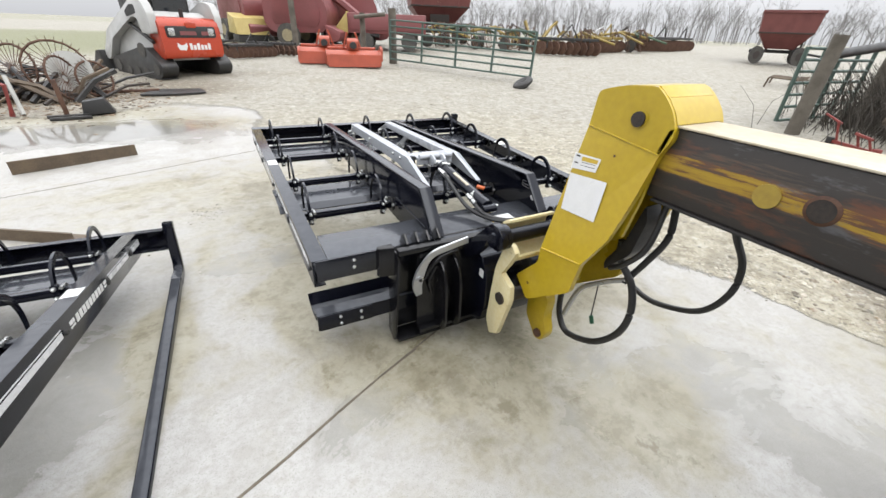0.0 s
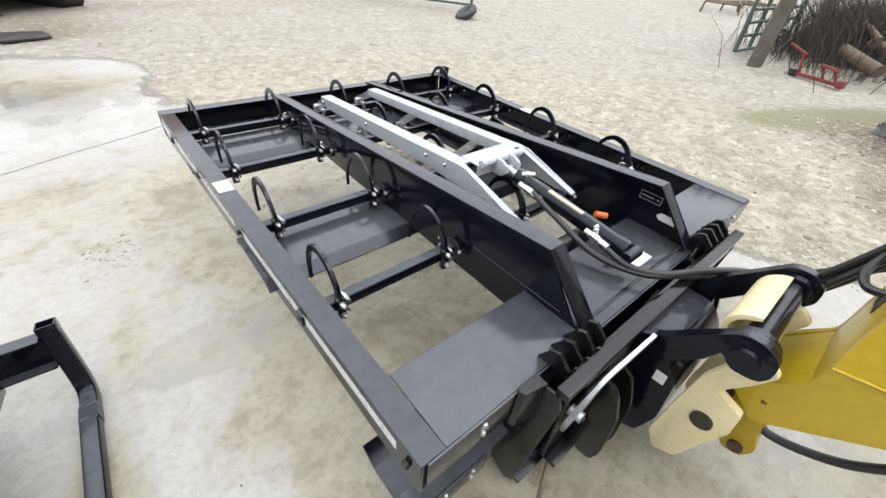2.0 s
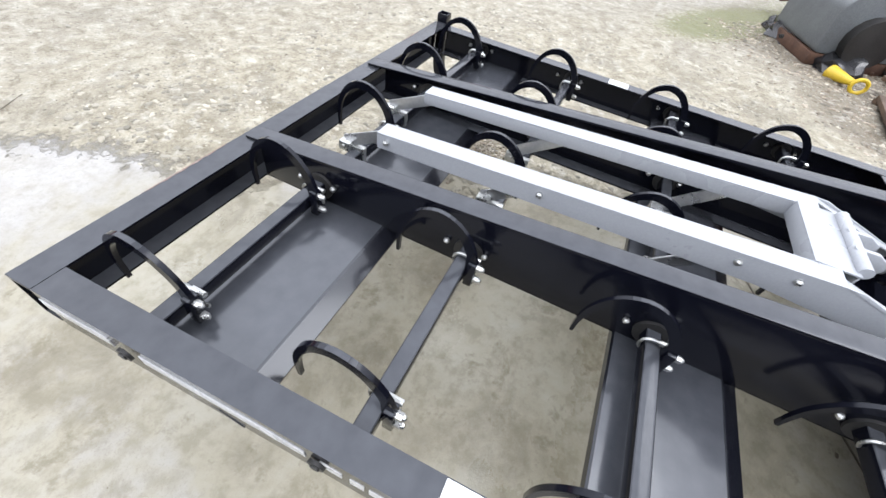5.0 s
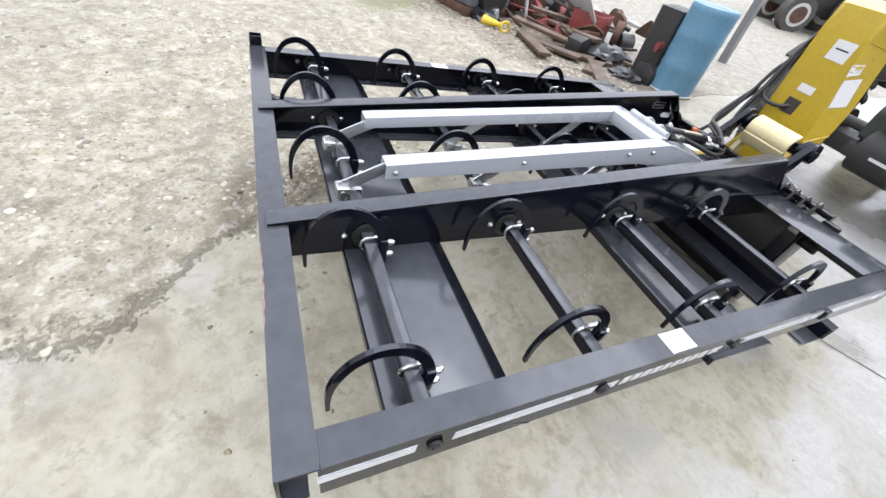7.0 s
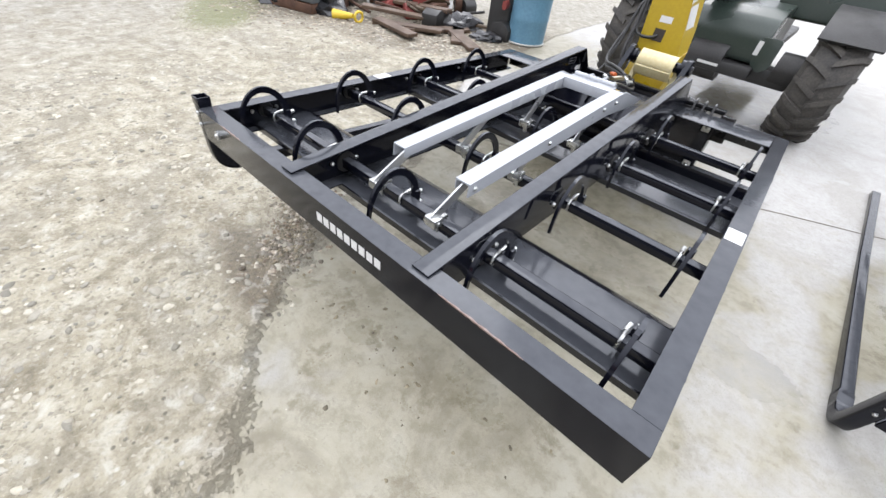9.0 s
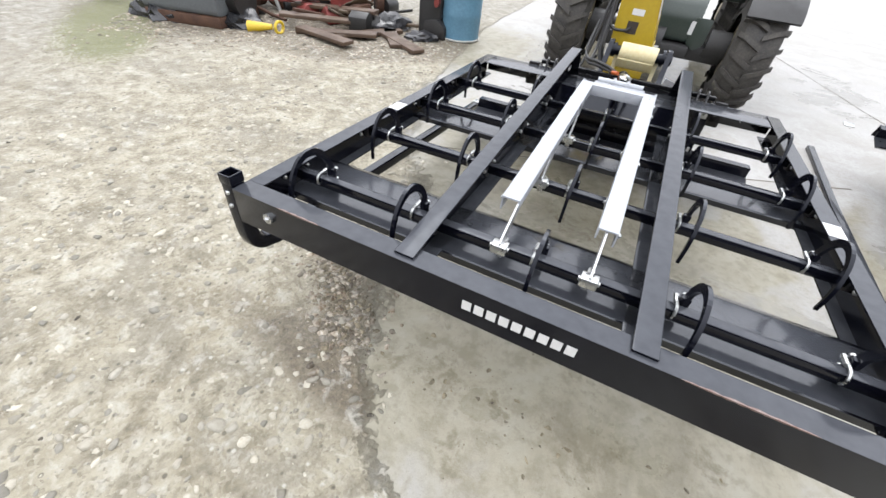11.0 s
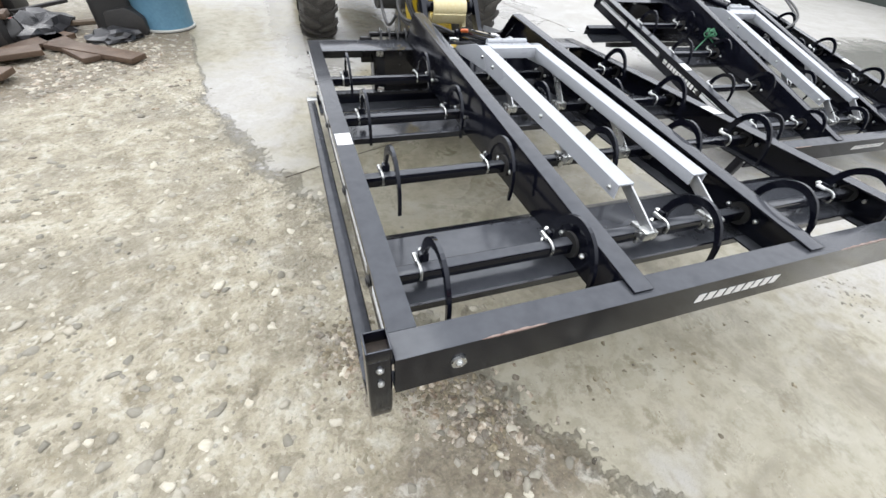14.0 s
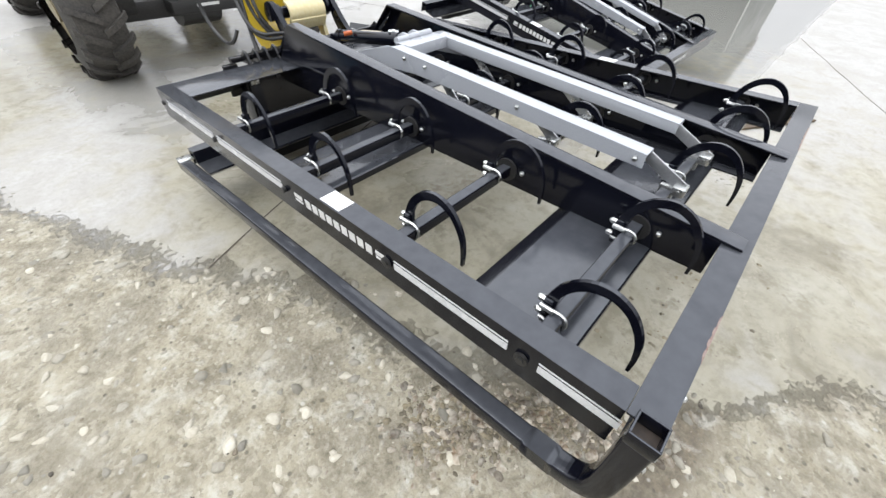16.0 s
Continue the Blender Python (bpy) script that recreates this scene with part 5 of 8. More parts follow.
solid("green_rope", bm, M_ROPE, "knotted green rope round loose hoses", "rope", m=SPARE)


# ---------------------------------------------------------------- the telehandler
TH = thing("telehandler", Matrix.Identity(4), "telehandler with a yellow boom head, scraped boom and dark green body", "telehandler")


def rounded(pts, r=0.02, n=3):
    """The outline with its corners cut into short arcs."""
    out = []
    k = len(pts)
    for i in range(k):
        a, b, c = Vector(pts[i - 1]), Vector(pts[i]), Vector(pts[(i + 1) % k])
        d1, d2 = (a - b), (c - b)
        q = min(r, d1.length * 0.4, d2.length * 0.4)
        p0, p1 = b + d1.normalized() * q, b + d2.normalized() * q
        for j in range(n + 1):
            t = j / n
            out.append(tuple(p0 * (1 - t) ** 2 + b * 2 * t * (1 - t) + p1 * t * t))
    return out


# the boom, head and coupler are scaled and shifted as one to fit the camera's view
ARM = pose(0.079, 0.008, 0.033) @ Matrix.Scale(0.93, 4)


def arm_part(name, bm, material, parent, label=""):
    bm.transform(ARM)
    return part(name, bm, material, parent, label)


# boom: a long box section with wear plates, holes and a pale top
bm = B()
box(bm, 1.128, 1.345, -4.6, -0.94, 1.192, 1.458, 0.010)
boom = arm_part("boom", bm, M_BOOM, TH, "scraped yellow and rust boom section")
arm_part("boom_top", box(B(), 1.118, 1.356, -4.6, -0.96, 1.459, 1.467, 0.003), M_BOOM_TOP, boom, "pale worn boom top plate")
arm_part("boss_plate", cyl(B(), (1.1215, -1.320, 1.327), (1.129, -1.320, 1.327), 0.037, 28), M_BOSS, boom, "round yellow boss plate")
# no opening here: a dark disc painted for the hole's shade
arm_part("boom_hole", cyl(B(), (1.1225, -1.455, 1.333), (1.129, -1.455, 1.333), 0.034, 28), M_RUST_SHADE, boom, "dark disc painted as a shaded hole in the boom side")
bm = B()
for i in range(24):
    a0, a1 = 2 * math.pi * i / 24, 2 * math.pi * (i + 1) / 24
    vs = [bm.verts.new((0.0 + (1.121 if r < 0.04 else 1.1265), -1.455 + r * math.cos(a), 1.333 + r * math.sin(a))) for r, a in ((0.033, a0), (0.043, a0), (0.043, a1), (0.033, a1))]
    bm.faces.new(vs)
arm_part("hole_rim", bm, M_RUST, boom, "rusty ring round the hole")
arm_part("wear_strip", box(B(), 1.118, 1.356, -4.6, -0.97, 1.182, 1.1915, 0.002), M_CHASSIS, boom, "greasy black wear strip")

# gooseneck head: two bent side plates, front and top covers
HEAD = [(-0.632, 1.538), (-0.700, 1.558), (-0.760, 1.570), (-0.885, 1.583), (-0.932, 1.547), (-0.970, 1.504), (-0.992, 1.458), (-0.996, 1.420), (-0.965, 1.360), (-0.958, 1.290),
        (-0.942, 1.160), (-0.911, 0.994), (-0.833, 0.839), (-0.806, 0.673), (-0.538, 0.456), (-0.487, 0.507), (-0.432, 0.556), (-0.575, 0.715), (-0.580, 0.805), (-0.615, 1.398)]


def lean(y, z, far=False):
    """How far the bent side plate leans in between its two creases."""
    zl = 0.800 - 0.17 * (y + 0.57)
    zu = 1.398 + 0.11 * (y + 0.61)
    k = min(1.0, max(0.0, (z - zl) / (zu - zl)))
    return (0.045 if far else 0.115) * k


def bent_plate(outline, x0, x1, far=False, r=0.0):
    bm = prism(B(), outline, "x", x0, x1)
    for (ya, za), (yb, zb) in (((-0.57, 0.800), (-0.84, 0.846)), ((-0.61, 1.398), (-0.97, 1.358))):
        d = Vector((0, yb - ya, zb - za))
        bmesh.ops.bisect_plane(bm, geom=bm.verts[:] + bm.edges[:] + bm.faces[:], plane_co=(0, ya, za), plane_no=Vector((1, 0, 0)).cross(d), dist=1e-5)
    for v in bm.verts:
        v.co.x += lean(v.co.y, v.co.z, far)
    return bm


head = arm_part("head_plate", bent_plate(rounded(HEAD, 0.018, 2), 0.985, 1.012), M_YELLOW, TH, "bright yellow bent gooseneck side plate")
arm_part("head_plate", bent_plate(rounded(HEAD, 0.018, 2), 1.318, 1.345, True), M_YELLOW, TH, "bright yellow gooseneck side plate")
# weld beads along the bends
bm = B()
sweep(bm, [(0.984 + lean(y, z), y, z) for y, z in ((-0.583, 0.803), (-0.65, 0.815), (-0.74, 0.830), (-0.828, 0.844))], 0.006, 8, 0.6)
arm_part("crease", bm, M_YELLOW, head)
bm = B()
sweep(bm, [(0.984 + lean(y, z), y, z) for y, z in ((-0.617, 1.397), (-0.74, 1.384), (-0.86, 1.370), (-0.962, 1.359))], 0.005, 8, 0.6)
arm_part("crease", bm, M_YELLOW, head)
arm_part("boom_pin", cyl(B(), (1.088, -0.845, 1.463), (1.38, -0.845, 1.463), 0.028, 22), M_RUST_SHADE, head, "dark greasy pivot pin end")
bm = B()
for i in range(20):
    a0, a1 = 2 * math.pi * i / 20, 2 * math.pi * (i + 1) / 20
    bm.faces.new([bm.verts.new((1.0965, -0.847 + r * math.cos(a), 1.466 + r * math.sin(a))) for r, a in ((0.027, a0), (0.036, a0), (0.036, a1), (0.027, a1))])
arm_part("pin_collar", bm, M_YELLOW, head, "worn ring round the pin")
# front cover: leans with the plates, so each strip is built between its two edges
FRONT = [(-0.445, 0.552), (-0.578, 0.715), (-0.583, 0.805), (-0.600, 1.10), (-0.618, 1.398), (-0.635, 1.536)]
bm = B()
rows_ = [[bm.verts.new((x + lean(y, z, far) + dx, y + dy, z)) for x, far, dx, dy in ((0.985, False, 0.020, 0.001), (0.985, False, 0.06, 0.006), (1.345, True, -0.06, 0.006), (1.345, True, -0.020, 0.001))] for y, z in FRONT]
back_ = [[bm.verts.new((v.co.x, v.co.y - 0.018, v.co.z)) for v in r] for r in rows_]
for a, b in zip(rows_, rows_[1:]):
    for j in range(3):
        bm.faces.new((a[j], a[j + 1], b[j + 1], b[j]))
for a, b in zip(back_, back_[1:]):
    for j in range(3):
        bm.faces.new((b[j], b[j + 1], a[j + 1], a[j]))
arm_part("front_cover", bm, M_YELLOW, head, "yellow front plate")
TOP = [(-0.635, 1.538), (-0.700, 1.560), (-0.760, 1.572), (-0.885, 1.585), (-0.930, 1.552)]
arm_part("top_cover", prism(B(), TOP + [(y + 0.004, z - 0.016) for y, z in TOP[::-1]], "x", 1.120, 1.372, 0.002), M_YELLOW, head, "yellow top cover")
REAR = [(-0.885, 1.584), (-0.932, 1.549), (-0.970, 1.506), (-0.990, 1.470)]
arm_part("rear_cover", prism(B(), REAR + [(y + 0.010, z - 0.012) for y, z in REAR[::-1]], "x", 1.112, 1.364), M_YELLOW, head, "scratched yellow rear cover")
arm_part("back_web", prism(B(), [(-0.992, 1.456), (-0.965, 1.360), (-0.942, 1.160), (-0.911, 0.994), (-0.895, 0.996), (-0.925, 1.160), (-0.950, 1.360), (-0.975, 1.450)], "x", 1.100, 1.118), M_YELLOW, head)
arm_part("spreader", cyl(B(), (1.02, -0.545, 0.555), (1.335, -0.545, 0.555), 0.055, 22), M_YELLOW, head, "yellow cross tube")


def on_front(x0, x1, s0, s1, lift):
    """A patch on the front plate: s runs from its lower (0) to its upper end (1)."""
    a, b = Vector((-0.583, 0.805)), Vector((-0.618, 1.398))
    d = (b - a).normalized()
    nrm = Vector((d.y, -d.x))
    p, q = a.lerp(b, s0) + nrm * 0.0062, a.lerp(b, s1) + nrm * 0.0062
    return prism(B(), [tuple(p), tuple(q), tuple(q + nrm * lift), tuple(p + nrm * lift)], "x", x0, x1)


# the hole is a dark patch on the plate, coloured like its shade
arm_part("inspection_hole", on_front(1.165, 1.255, 0.17, 0.33, 0.0030), M_RUST_SHADE, head, "dark patch painted as a shaded square inspection hole")
arm_part("front_label", on_front(1.150, 1.250, 0.41, 0.49, 0.0026), M_WHITE, head, "small white label")
arm_part("front_label", on_front(1.130, 1.250, 0.76, 0.95, 0.0026), M_WHITE, head, "large white label")
arm_part("print_bar", on_front(1.150, 1.230, 0.86, 0.875, 0.0032), M_DARK, head)


def on_side(pts, lift):
    """A thin film on the leaning side plate."""
    bm = B()
    vs = [bm.verts.new((0.985 + lean(y, z) - lift, y, z)) for y, z in pts]
    bm.faces.new(vs)
    return bm


arm_part("blank_label", on_side([(-0.603, 1.188), (-0.805, 1.205), (-0.816, 1.037), (-0.620, 1.025)], 0.0012), M_WHITE, head, "large blank white label")
arm_part("warning_label", on_side([(-0.594, 1.276), (-0.737, 1.282), (-0.733, 1.225), (-0.597, 1.209)], 0.0012), M_WHITE, head, "small warning label, print illegible")
arm_part("warning_stripe", on_side([(-0.640, 1.270), (-0.727, 1.275), (-0.726, 1.258), (-0.642, 1.252)], 0.0022), M_LABEL_YELLOW, head)
arm_part("print_bar", on_side([(-0.605, 1.270), (-0.628, 1.271), (-0.628, 1.264), (-0.606, 1.263)], 0.0022), M_DARK, head)
arm_part("print_bar", on_side([(-0.606, 1.240), (-0.628, 1.241), (-0.628, 1.235), (-0.607, 1.234)], 0.0022), M_DARK, head)
for k in range(2):
    z = 1.247 - 0.013 * k
    arm_part("print_bar", on_side([(-0.645, z), (-0.722, z + 0.006), (-0.722, z + 0.004), (-0.645, z - 0.002)], 0.0022), M_DARK, head)
for y, z, r in ((-0.790, 1.310, 0.006), (-0.530, 0.560, 0.009), (-0.760, 1.06, 0.004)):
    arm_part("chip", on_side([(y + r * c, z + r * s) for c, s in ((1, 0.3), (0.5, 1), (-0.4, 0.7), (-1.3, 0.5), (-0.8, -0.5), (0.3, -0.9))], 0.0010), M_RUST, head, "rust chip in the paint")

# cream quick coupler with hooks, pins and tilt cylinder
HOOK = [(-0.470, 0.782), (-0.510, 0.746), (-0.467, 0.660), (-0.408, 0.573), (-0.507, 0.537), (-0.513, 0.440), (-0.441, 0.160), (-0.365, 0.115), (-0.325, 0.200), (-0.342, 0.424), (-0.360, 0.590), (-0.400, 0.700), (-0.430, 0.775)]
coupler = arm_part("coupler_plate", prism(B(), rounded(HOOK, 0.012, 2), "x", 0.890, 0.922, 0.004), M_CREAM, TH, "faded cream coupler hook plate")
arm_part("coupler_plate", prism(B(), rounded(HOOK, 0.012, 2), "x", 1.225, 1.257, 0.004), M_CREAM, TH, "faded cream coupler hook plate")
bm = B()
cover = [(-0.405 + 0.088 * math.cos(radians(a)), 0.800 + 0.080 * math.sin(radians(a))) for a in range(-52, 84, 15)]
inner = [(-0.405 + 0.074 * math.cos(radians(a)), 0.800 + 0.066 * math.sin(radians(a))) for a in range(-52, 84, 15)]
arm_part("coupler_roll", prism(bm, cover + inner[::-1], "x", 0.924, 1.224, 0.003), M_CREAM, coupler, "rolled cream coupler cover")
arm_part("coupler_lip", prism(B(), rounded([(-0.318, 0.765), (-0.350, 0.690), (-0.455, 0.660), (-0.470, 0.700), (-0.455, 0.705), (-0.452, 0.678), (-0.360, 0.705), (-0.332, 0.768)], 0.006, 1), "x", 0.924, 1.224), M_CREAM, coupler)
bm = B()
tube = arm_part("coupler_tube", cyl(B(), (0.80, -0.414, 0.800), (1.30, -0.414, 0.800), 0.040, 24), M_BLACK, coupler, "black cross tube")
arm_part("tube_flange", cyl(B(), (0.862, -0.414, 0.806), (0.888, -0.414, 0.806), 0.066, 28), M_BLACK, tube, "black round end flange")
arm_part("tube_flange", cyl(B(), (1.262, -0.414, 0.800), (1.292, -0.414, 0.800), 0.058, 24), M_BLACK, tube)
arm_part("coupler_pin", cyl(B(), (0.880, -0.434, 0.420), (1.270, -0.434, 0.420), 0.036, 20), M_RUST_SHADE, coupler, "dark rusty coupler pin")
LUG = rounded([(-0.440, 0.420), (-0.450, 0.260), (-0.500, 0.215), (-0.546, 0.150), (-0.605, 0.165), (-0.628, 0.235), (-0.590, 0.330), (-0.600, 0.440), (-0.560, 0.500)], 0.018, 2)
lug = arm_part("lower_lug", prism(B(), LUG, "x", 1.090, 1.150, 0.004), M_YELLOW, coupler, "worn yellow lower lug")
arm_part("lug_pin", cyl(B(), (1.075, -0.574, 0.205), (1.165, -0.574, 0.205), 0.026, 16), M_RUST, lug, "rusty pin")
# attachment adapter: black box with ribs and a bright lever
adapter = arm_part("adapter", box(B(), 0.52, 1.68, -0.115, -0.085, 0.09, 0.64, 0.004), M_BLACK_WORN, TH, "worn black attachment adapter plate")
arm_part("adapter_foot", box(B(), 0.52, 1.68, -0.165, -0.115, 0.085, 0.110, 0.003), M_BLACK_WORN, adapter)
arm_part("adapter_top", box(B(), 0.52, 1.68, -0.150, -0.115, 0.615, 0.645, 0.003), M_BLACK_WORN, adapter)
for x in (0.64, 0.735, 1.43, 1.52):
    bm = prism(B(), rounded([(-0.115, 0.112), (-0.235, 0.115), (-0.255, 0.20), (-0.250, 0.42), (-0.215, 0.545), (-0.115, 0.600)], 0.03, 3), "x", x, x + 0.016, 0.002)
    arm_part("adapter_rib", bm, M_BLACK_WORN, adapter)
housing = arm_part("adapter_housing", prism(B(), rounded([(-0.115, 0.112), (-0.285, 0.150), (-0.325, 0.300), (-0.315, 0.500), (-0.250, 0.600), (-0.115, 0.612)], 0.03, 3), "x", 0.868, 1.286, 0.004), M_BLACK, adapter, "black housing between the lifting ears")
EAR = rounded([(-0.115, 0.520), (-0.250, 0.620), (-0.340, 0.725), (-0.360, 0.790), (-0.400, 0.755), (-0.450, 0.745), (-0.485, 0.775), (-0.485, 0.840), (-0.44, 0.880), (-0.38, 0.880), (-0.30, 0.80), (-0.20, 0.70), (-0.115, 0.660)], 0.02, 3)
for x in (0.815, 1.293):
    arm_part("adapter_ear", prism(B(), EAR, "x", x, x + 0.040, 0.004), M_BLACK, adapter, "black lifting ear")
bm = B()
LEVER = bend([(0.520, -0.140, 0.365), (0.505, -0.150, 0.450), (0.530, -0.165, 0.560), (0.585, -0.175, 0.640), (0.680, -0.185, 0.672), (0.800, -0.195, 0.700)], 5)
sweep(bm, LEVER, 0.036, 4, 0.34, up=(0, 1, 0.1), taper=[0.75 + 0.35 * math.sin(math.pi * min(1.0, i / 12)) for i in range(len(LEVER))], turn=0.0)
cyl(bm, (0.511, -0.135, 0.492), (0.511, -0.180, 0.492), 0.020, 14)
lever = arm_part("latch_lever", bm, M_STEEL, adapter, "bright steel latch lever")
bm = B()
cyl(bm, (0.511, -0.1805, 0.492), (0.511, -0.186, 0.492), 0.010, 10)
arm_part("lever_bolt", bm, M_DARK, adapter)
bm = B()
sweep(bm, bend([(0.560, -0.125, 0.45), (0.60, -0.140, 0.54), (0.66, -0.15, 0.60), (0.76, -0.15, 0.62)], 4), 0.015, 8)
sweep(bm, bend([(0.61, -0.135, 0.33), (0.585, -0.150, 0.45), (0.62, -0.16, 0.55)], 5), 0.010, 8)
arm_part("latch_spring", bm, M_BLACK_WORN, adapter, "dark latch rod")
bm = B()
box(bm, 0.8655, 0.8675, -0.285, -0.245, 0.47, 0.52)
arm_part("tag", bm, M_WHITE, adapter, "small white tag")

# hanging hoses and a cable with a green plug
bm = B()
sweep(bm, bend([(1.22, -0.84, 0.92), (1.23, -0.856, 0.82), (1.25, -0.930, 0.723), (1.25, -0.970, 0.586), (1.25, -0.940, 0.430), (1.25, -0.822, 0.278), (1.25, -0.646, 0.202), (1.25, -0.565, 0.272), (1.25, -0.543, 0.389), (1.23, -0.57, 0.54)], 8), 0.0175, 12)
arm_part("hose_loop", bm, M_HOSE, TH, "thick black hose loop")
bm = B()
sweep(bm, bend([(1.44, -0.78, 0.64), (1.49, -0.795, 0.560), (1.50, -0.927, 0.538), (1.50, -1.127, 0.623), (1.50, -1.213, 0.771), (1.50, -1.213, 0.915), (1.46, -1.165, 1.04), (1.38, -1.13, 1.18), (1.35, -1.12, 1.28)], 8), 0.0145, 10)
arm_part("hanging_hose", bm, M_HOSE, TH, "hanging black hydraulic hose")
bm = B()
sweep(bm, bend([(1.29, -0.975, 1.20), (1.30, -0.983, 1.11), (1.30, -0.991, 0.981), (1.28, -0.942, 0.838), (1.25, -0.891, 0.713)], 8), 0.015, 10)
arm_part("hanging_hose", bm, M_HOSE, TH, "hanging black hydraulic hose")
bm = B()
sweep(bm, bend([(1.16, -0.86, 0.80), (1.15, -0.93, 0.86), (1.16, -1.00, 0.98), (1.20, -1.00, 1.18)], 8), 0.013, 10)
arm_part("hanging_hose", bm, M_HOSE, TH, "hanging black hydraulic hose")
bm = B()
sweep(bm, bend([(1.25, -0.90, 0.73), (1.25, -0.79, 0.65), (1.25, -0.66, 0.52), (1.25, -0.59, 0.30)], 6), 0.013, 8)
arm_part("bright_pipe", bm, M_STEEL, TH, "bright bent steel pipe")
cable = arm_part("cable", cyl(B(), (1.45, -0.620, 0.47), (1.45, -0.630, 0.24), 0.004, 6), M_HOSE, TH)
arm_part("plug", cyl(B(), (1.45, -0.630, 0.245), (1.45, -0.649, 0.200), 0.013, 10), mat("green_plastic", (0.02, 0.16, 0.08), (0.02, 0.10, 0.05), 0.4), cable, "green plastic plug")
# added plate, dark to give the shaded inside of the gooseneck
arm_part("cylinder_guard", prism(B(), rounded([(-0.790, 0.790), (-0.863, 0.920), (-0.915, 1.130), (-0.940, 1.06), (-0.910, 0.885), (-0.800, 0.745)], 0.02), "x", 1.20, 1.29, 0.004), M_CHASSIS, TH, "dark plate added as shade inside the gooseneck")
for k, (x, dy) in enumerate(((1.385, 0.0), (1.400, 0.03), (1.415, -0.02))):
    bm = B()
    sweep(bm, bend([(x - 0.06, -0.38, 0.66), (x, -0.47 + dy, 0.80), (x + 0.01, -0.57 + dy, 1.02), (x + 0.02, -0.66 + dy, 1.26), (x + 0.01, -0.80, 1.46), (x, -1.10, 1.40)], 6), 0.013, 8)
    arm_part("side_hose", bm, M_HOSE, TH, "black hose down the gooseneck")
bm = B()
sweep(bm, bend([(1.60, 0.04, 0.56), (1.58, -0.08, 0.54), (1.54, -0.25, 0.55), (1.50, -0.42, 0.68), (1.47, -0.52, 0.90), (1.45, -0.60, 1.12), (1.42, -0.74, 1.24)], 6), 0.013, 8)
arm_part("side_hose", bm, M_HOSE, TH, "black hose to the attachment")
bm = B()
sweep(bm, bend([(1.215, -0.60, 0.955), (1.26, -0.545, 0.930), (1.36, -0.53, 0.935), (1.41, -0.55, 1.00), (1.42, -0.60, 1.10)], 6), 0.013, 8)
arm_part("side_hose", bm, M_HOSE, TH, "black hose out of the inspection hole")


def wheel(x0, x1, yc, r, name="wheel"):
    """A lugged tyre with a dished rim."""
    zc = r - 0.015
    bm = B()
    w = x1 - x0
    prof = [(0.0, 0.62), (0.04, 0.80), (0.10, 0.93), (0.22, 0.965), (0.5, 0.972), (0.78, 0.965), (0.90, 0.93), (0.96, 0.80), (1.0, 0.62)]
    n = 48
    rings = []
    for i in range(n):
        a = 2 * math.pi * i / n
        rings.append([bm.verts.new((x0 + u * w, yc + math.cos(a) * r * k, zc + math.sin(a) * r * k)) for u, k in prof])
    for i in range(n):
        a, b = rings[i], rings[(i + 1) % n]
        for j in range(len(prof) - 1):
            bm.faces.new((a[j], a[j + 1], b[j + 1], b[j]))
    tyre = part(name, bm, M_RUBBER, TH, "muddy lugged tyre")
    bm = B()
    # chevron lugs
    k = 20
    for i in range(k):
        for s in (0, 1):
            a = 2 * math.pi * (i + 0.5 * s) / k
            for q in range(4):
                u0, u1 = q / 4 * 0.52, (q + 1) / 4 * 0.52
                if s:
                    u0, u1 = 1 - u0, 1 - u1
                a0, a1 = a - 0.20 * (q / 4), a - 0.20 * ((q + 1) / 4)
                rr = [0.90, 0.972, 0.985, 0.985, 0.985][q], [0.90, 0.972, 0.985, 0.985, 0.985][q + 1]
                vs = []
                for u, aa, rb in ((u0, a0, rr[0]), (u1, a1, rr[1])):
                    for da in (-0.042, 0.042):
                        for h in (0.94, 1.03):
                            rad = r * rb * h if h < 1 else r * (rb + 0.045)
                            vs.append(bm.verts.new((x0 + (u if 0 < u < 1 else u) * w, yc + math.cos(aa + da) * rad, zc + math.sin(aa + da) * rad)))
                for f in ((1, 3, 7, 5), (0, 1, 5, 4), (3, 2, 6, 7), (0, 2, 3, 1), (4, 5, 7, 6)):
                    bm.faces.new([vs[t] for t in f])
    part("tread_lug", bm, M_RUBBER, tyre)
    bm = B()
    cyl(bm, (x0 + 0.06, yc, zc), (x1 - 0.06, yc, zc), r * 0.62, 28)
    cyl(bm, (x0 + 0.02, yc, zc), (x1 - 0.02, yc, zc), r * 0.20, 18)
    part("rim", bm, M_RIM, tyre, "dusty cream wheel rim")


wheel(-0.17, 0.26, -2.42, 0.575)
wheel(1.78, 2.18, -2.42, 0.575)
wheel(-0.17, 0.26, -5.20, 0.575)
wheel(1.78, 2.18, -5.20, 0.575)
# body: axle, chassis, engine hood and fenders
bm = B()
box(bm, 0.26, 1.78, -2.56, -2.28, 0.40, 0.56, 0.03)
cyl(bm, (0.24, -2.42, 0.56), (0.46, -2.42, 0.56), 0.17, 20)
cyl(bm, (1.60, -2.42, 0.56), (1.78, -2.42, 0.56), 0.17, 20)
box(bm, 0.64, 1.34, -5.8, -2.40, 0.46, 0.57, 0.03)
cyl(bm, (0.92, -2.30, 0.52), (1.28, -2.30, 0.52), 0.20, 22)
cyl(bm, (0.60, -2.26, 0.66), (1.60, -2.26, 0.66), 0.045, 12)
part("chassis", bm, M_CHASSIS, TH, "greasy black chassis and axle")
bm = B()
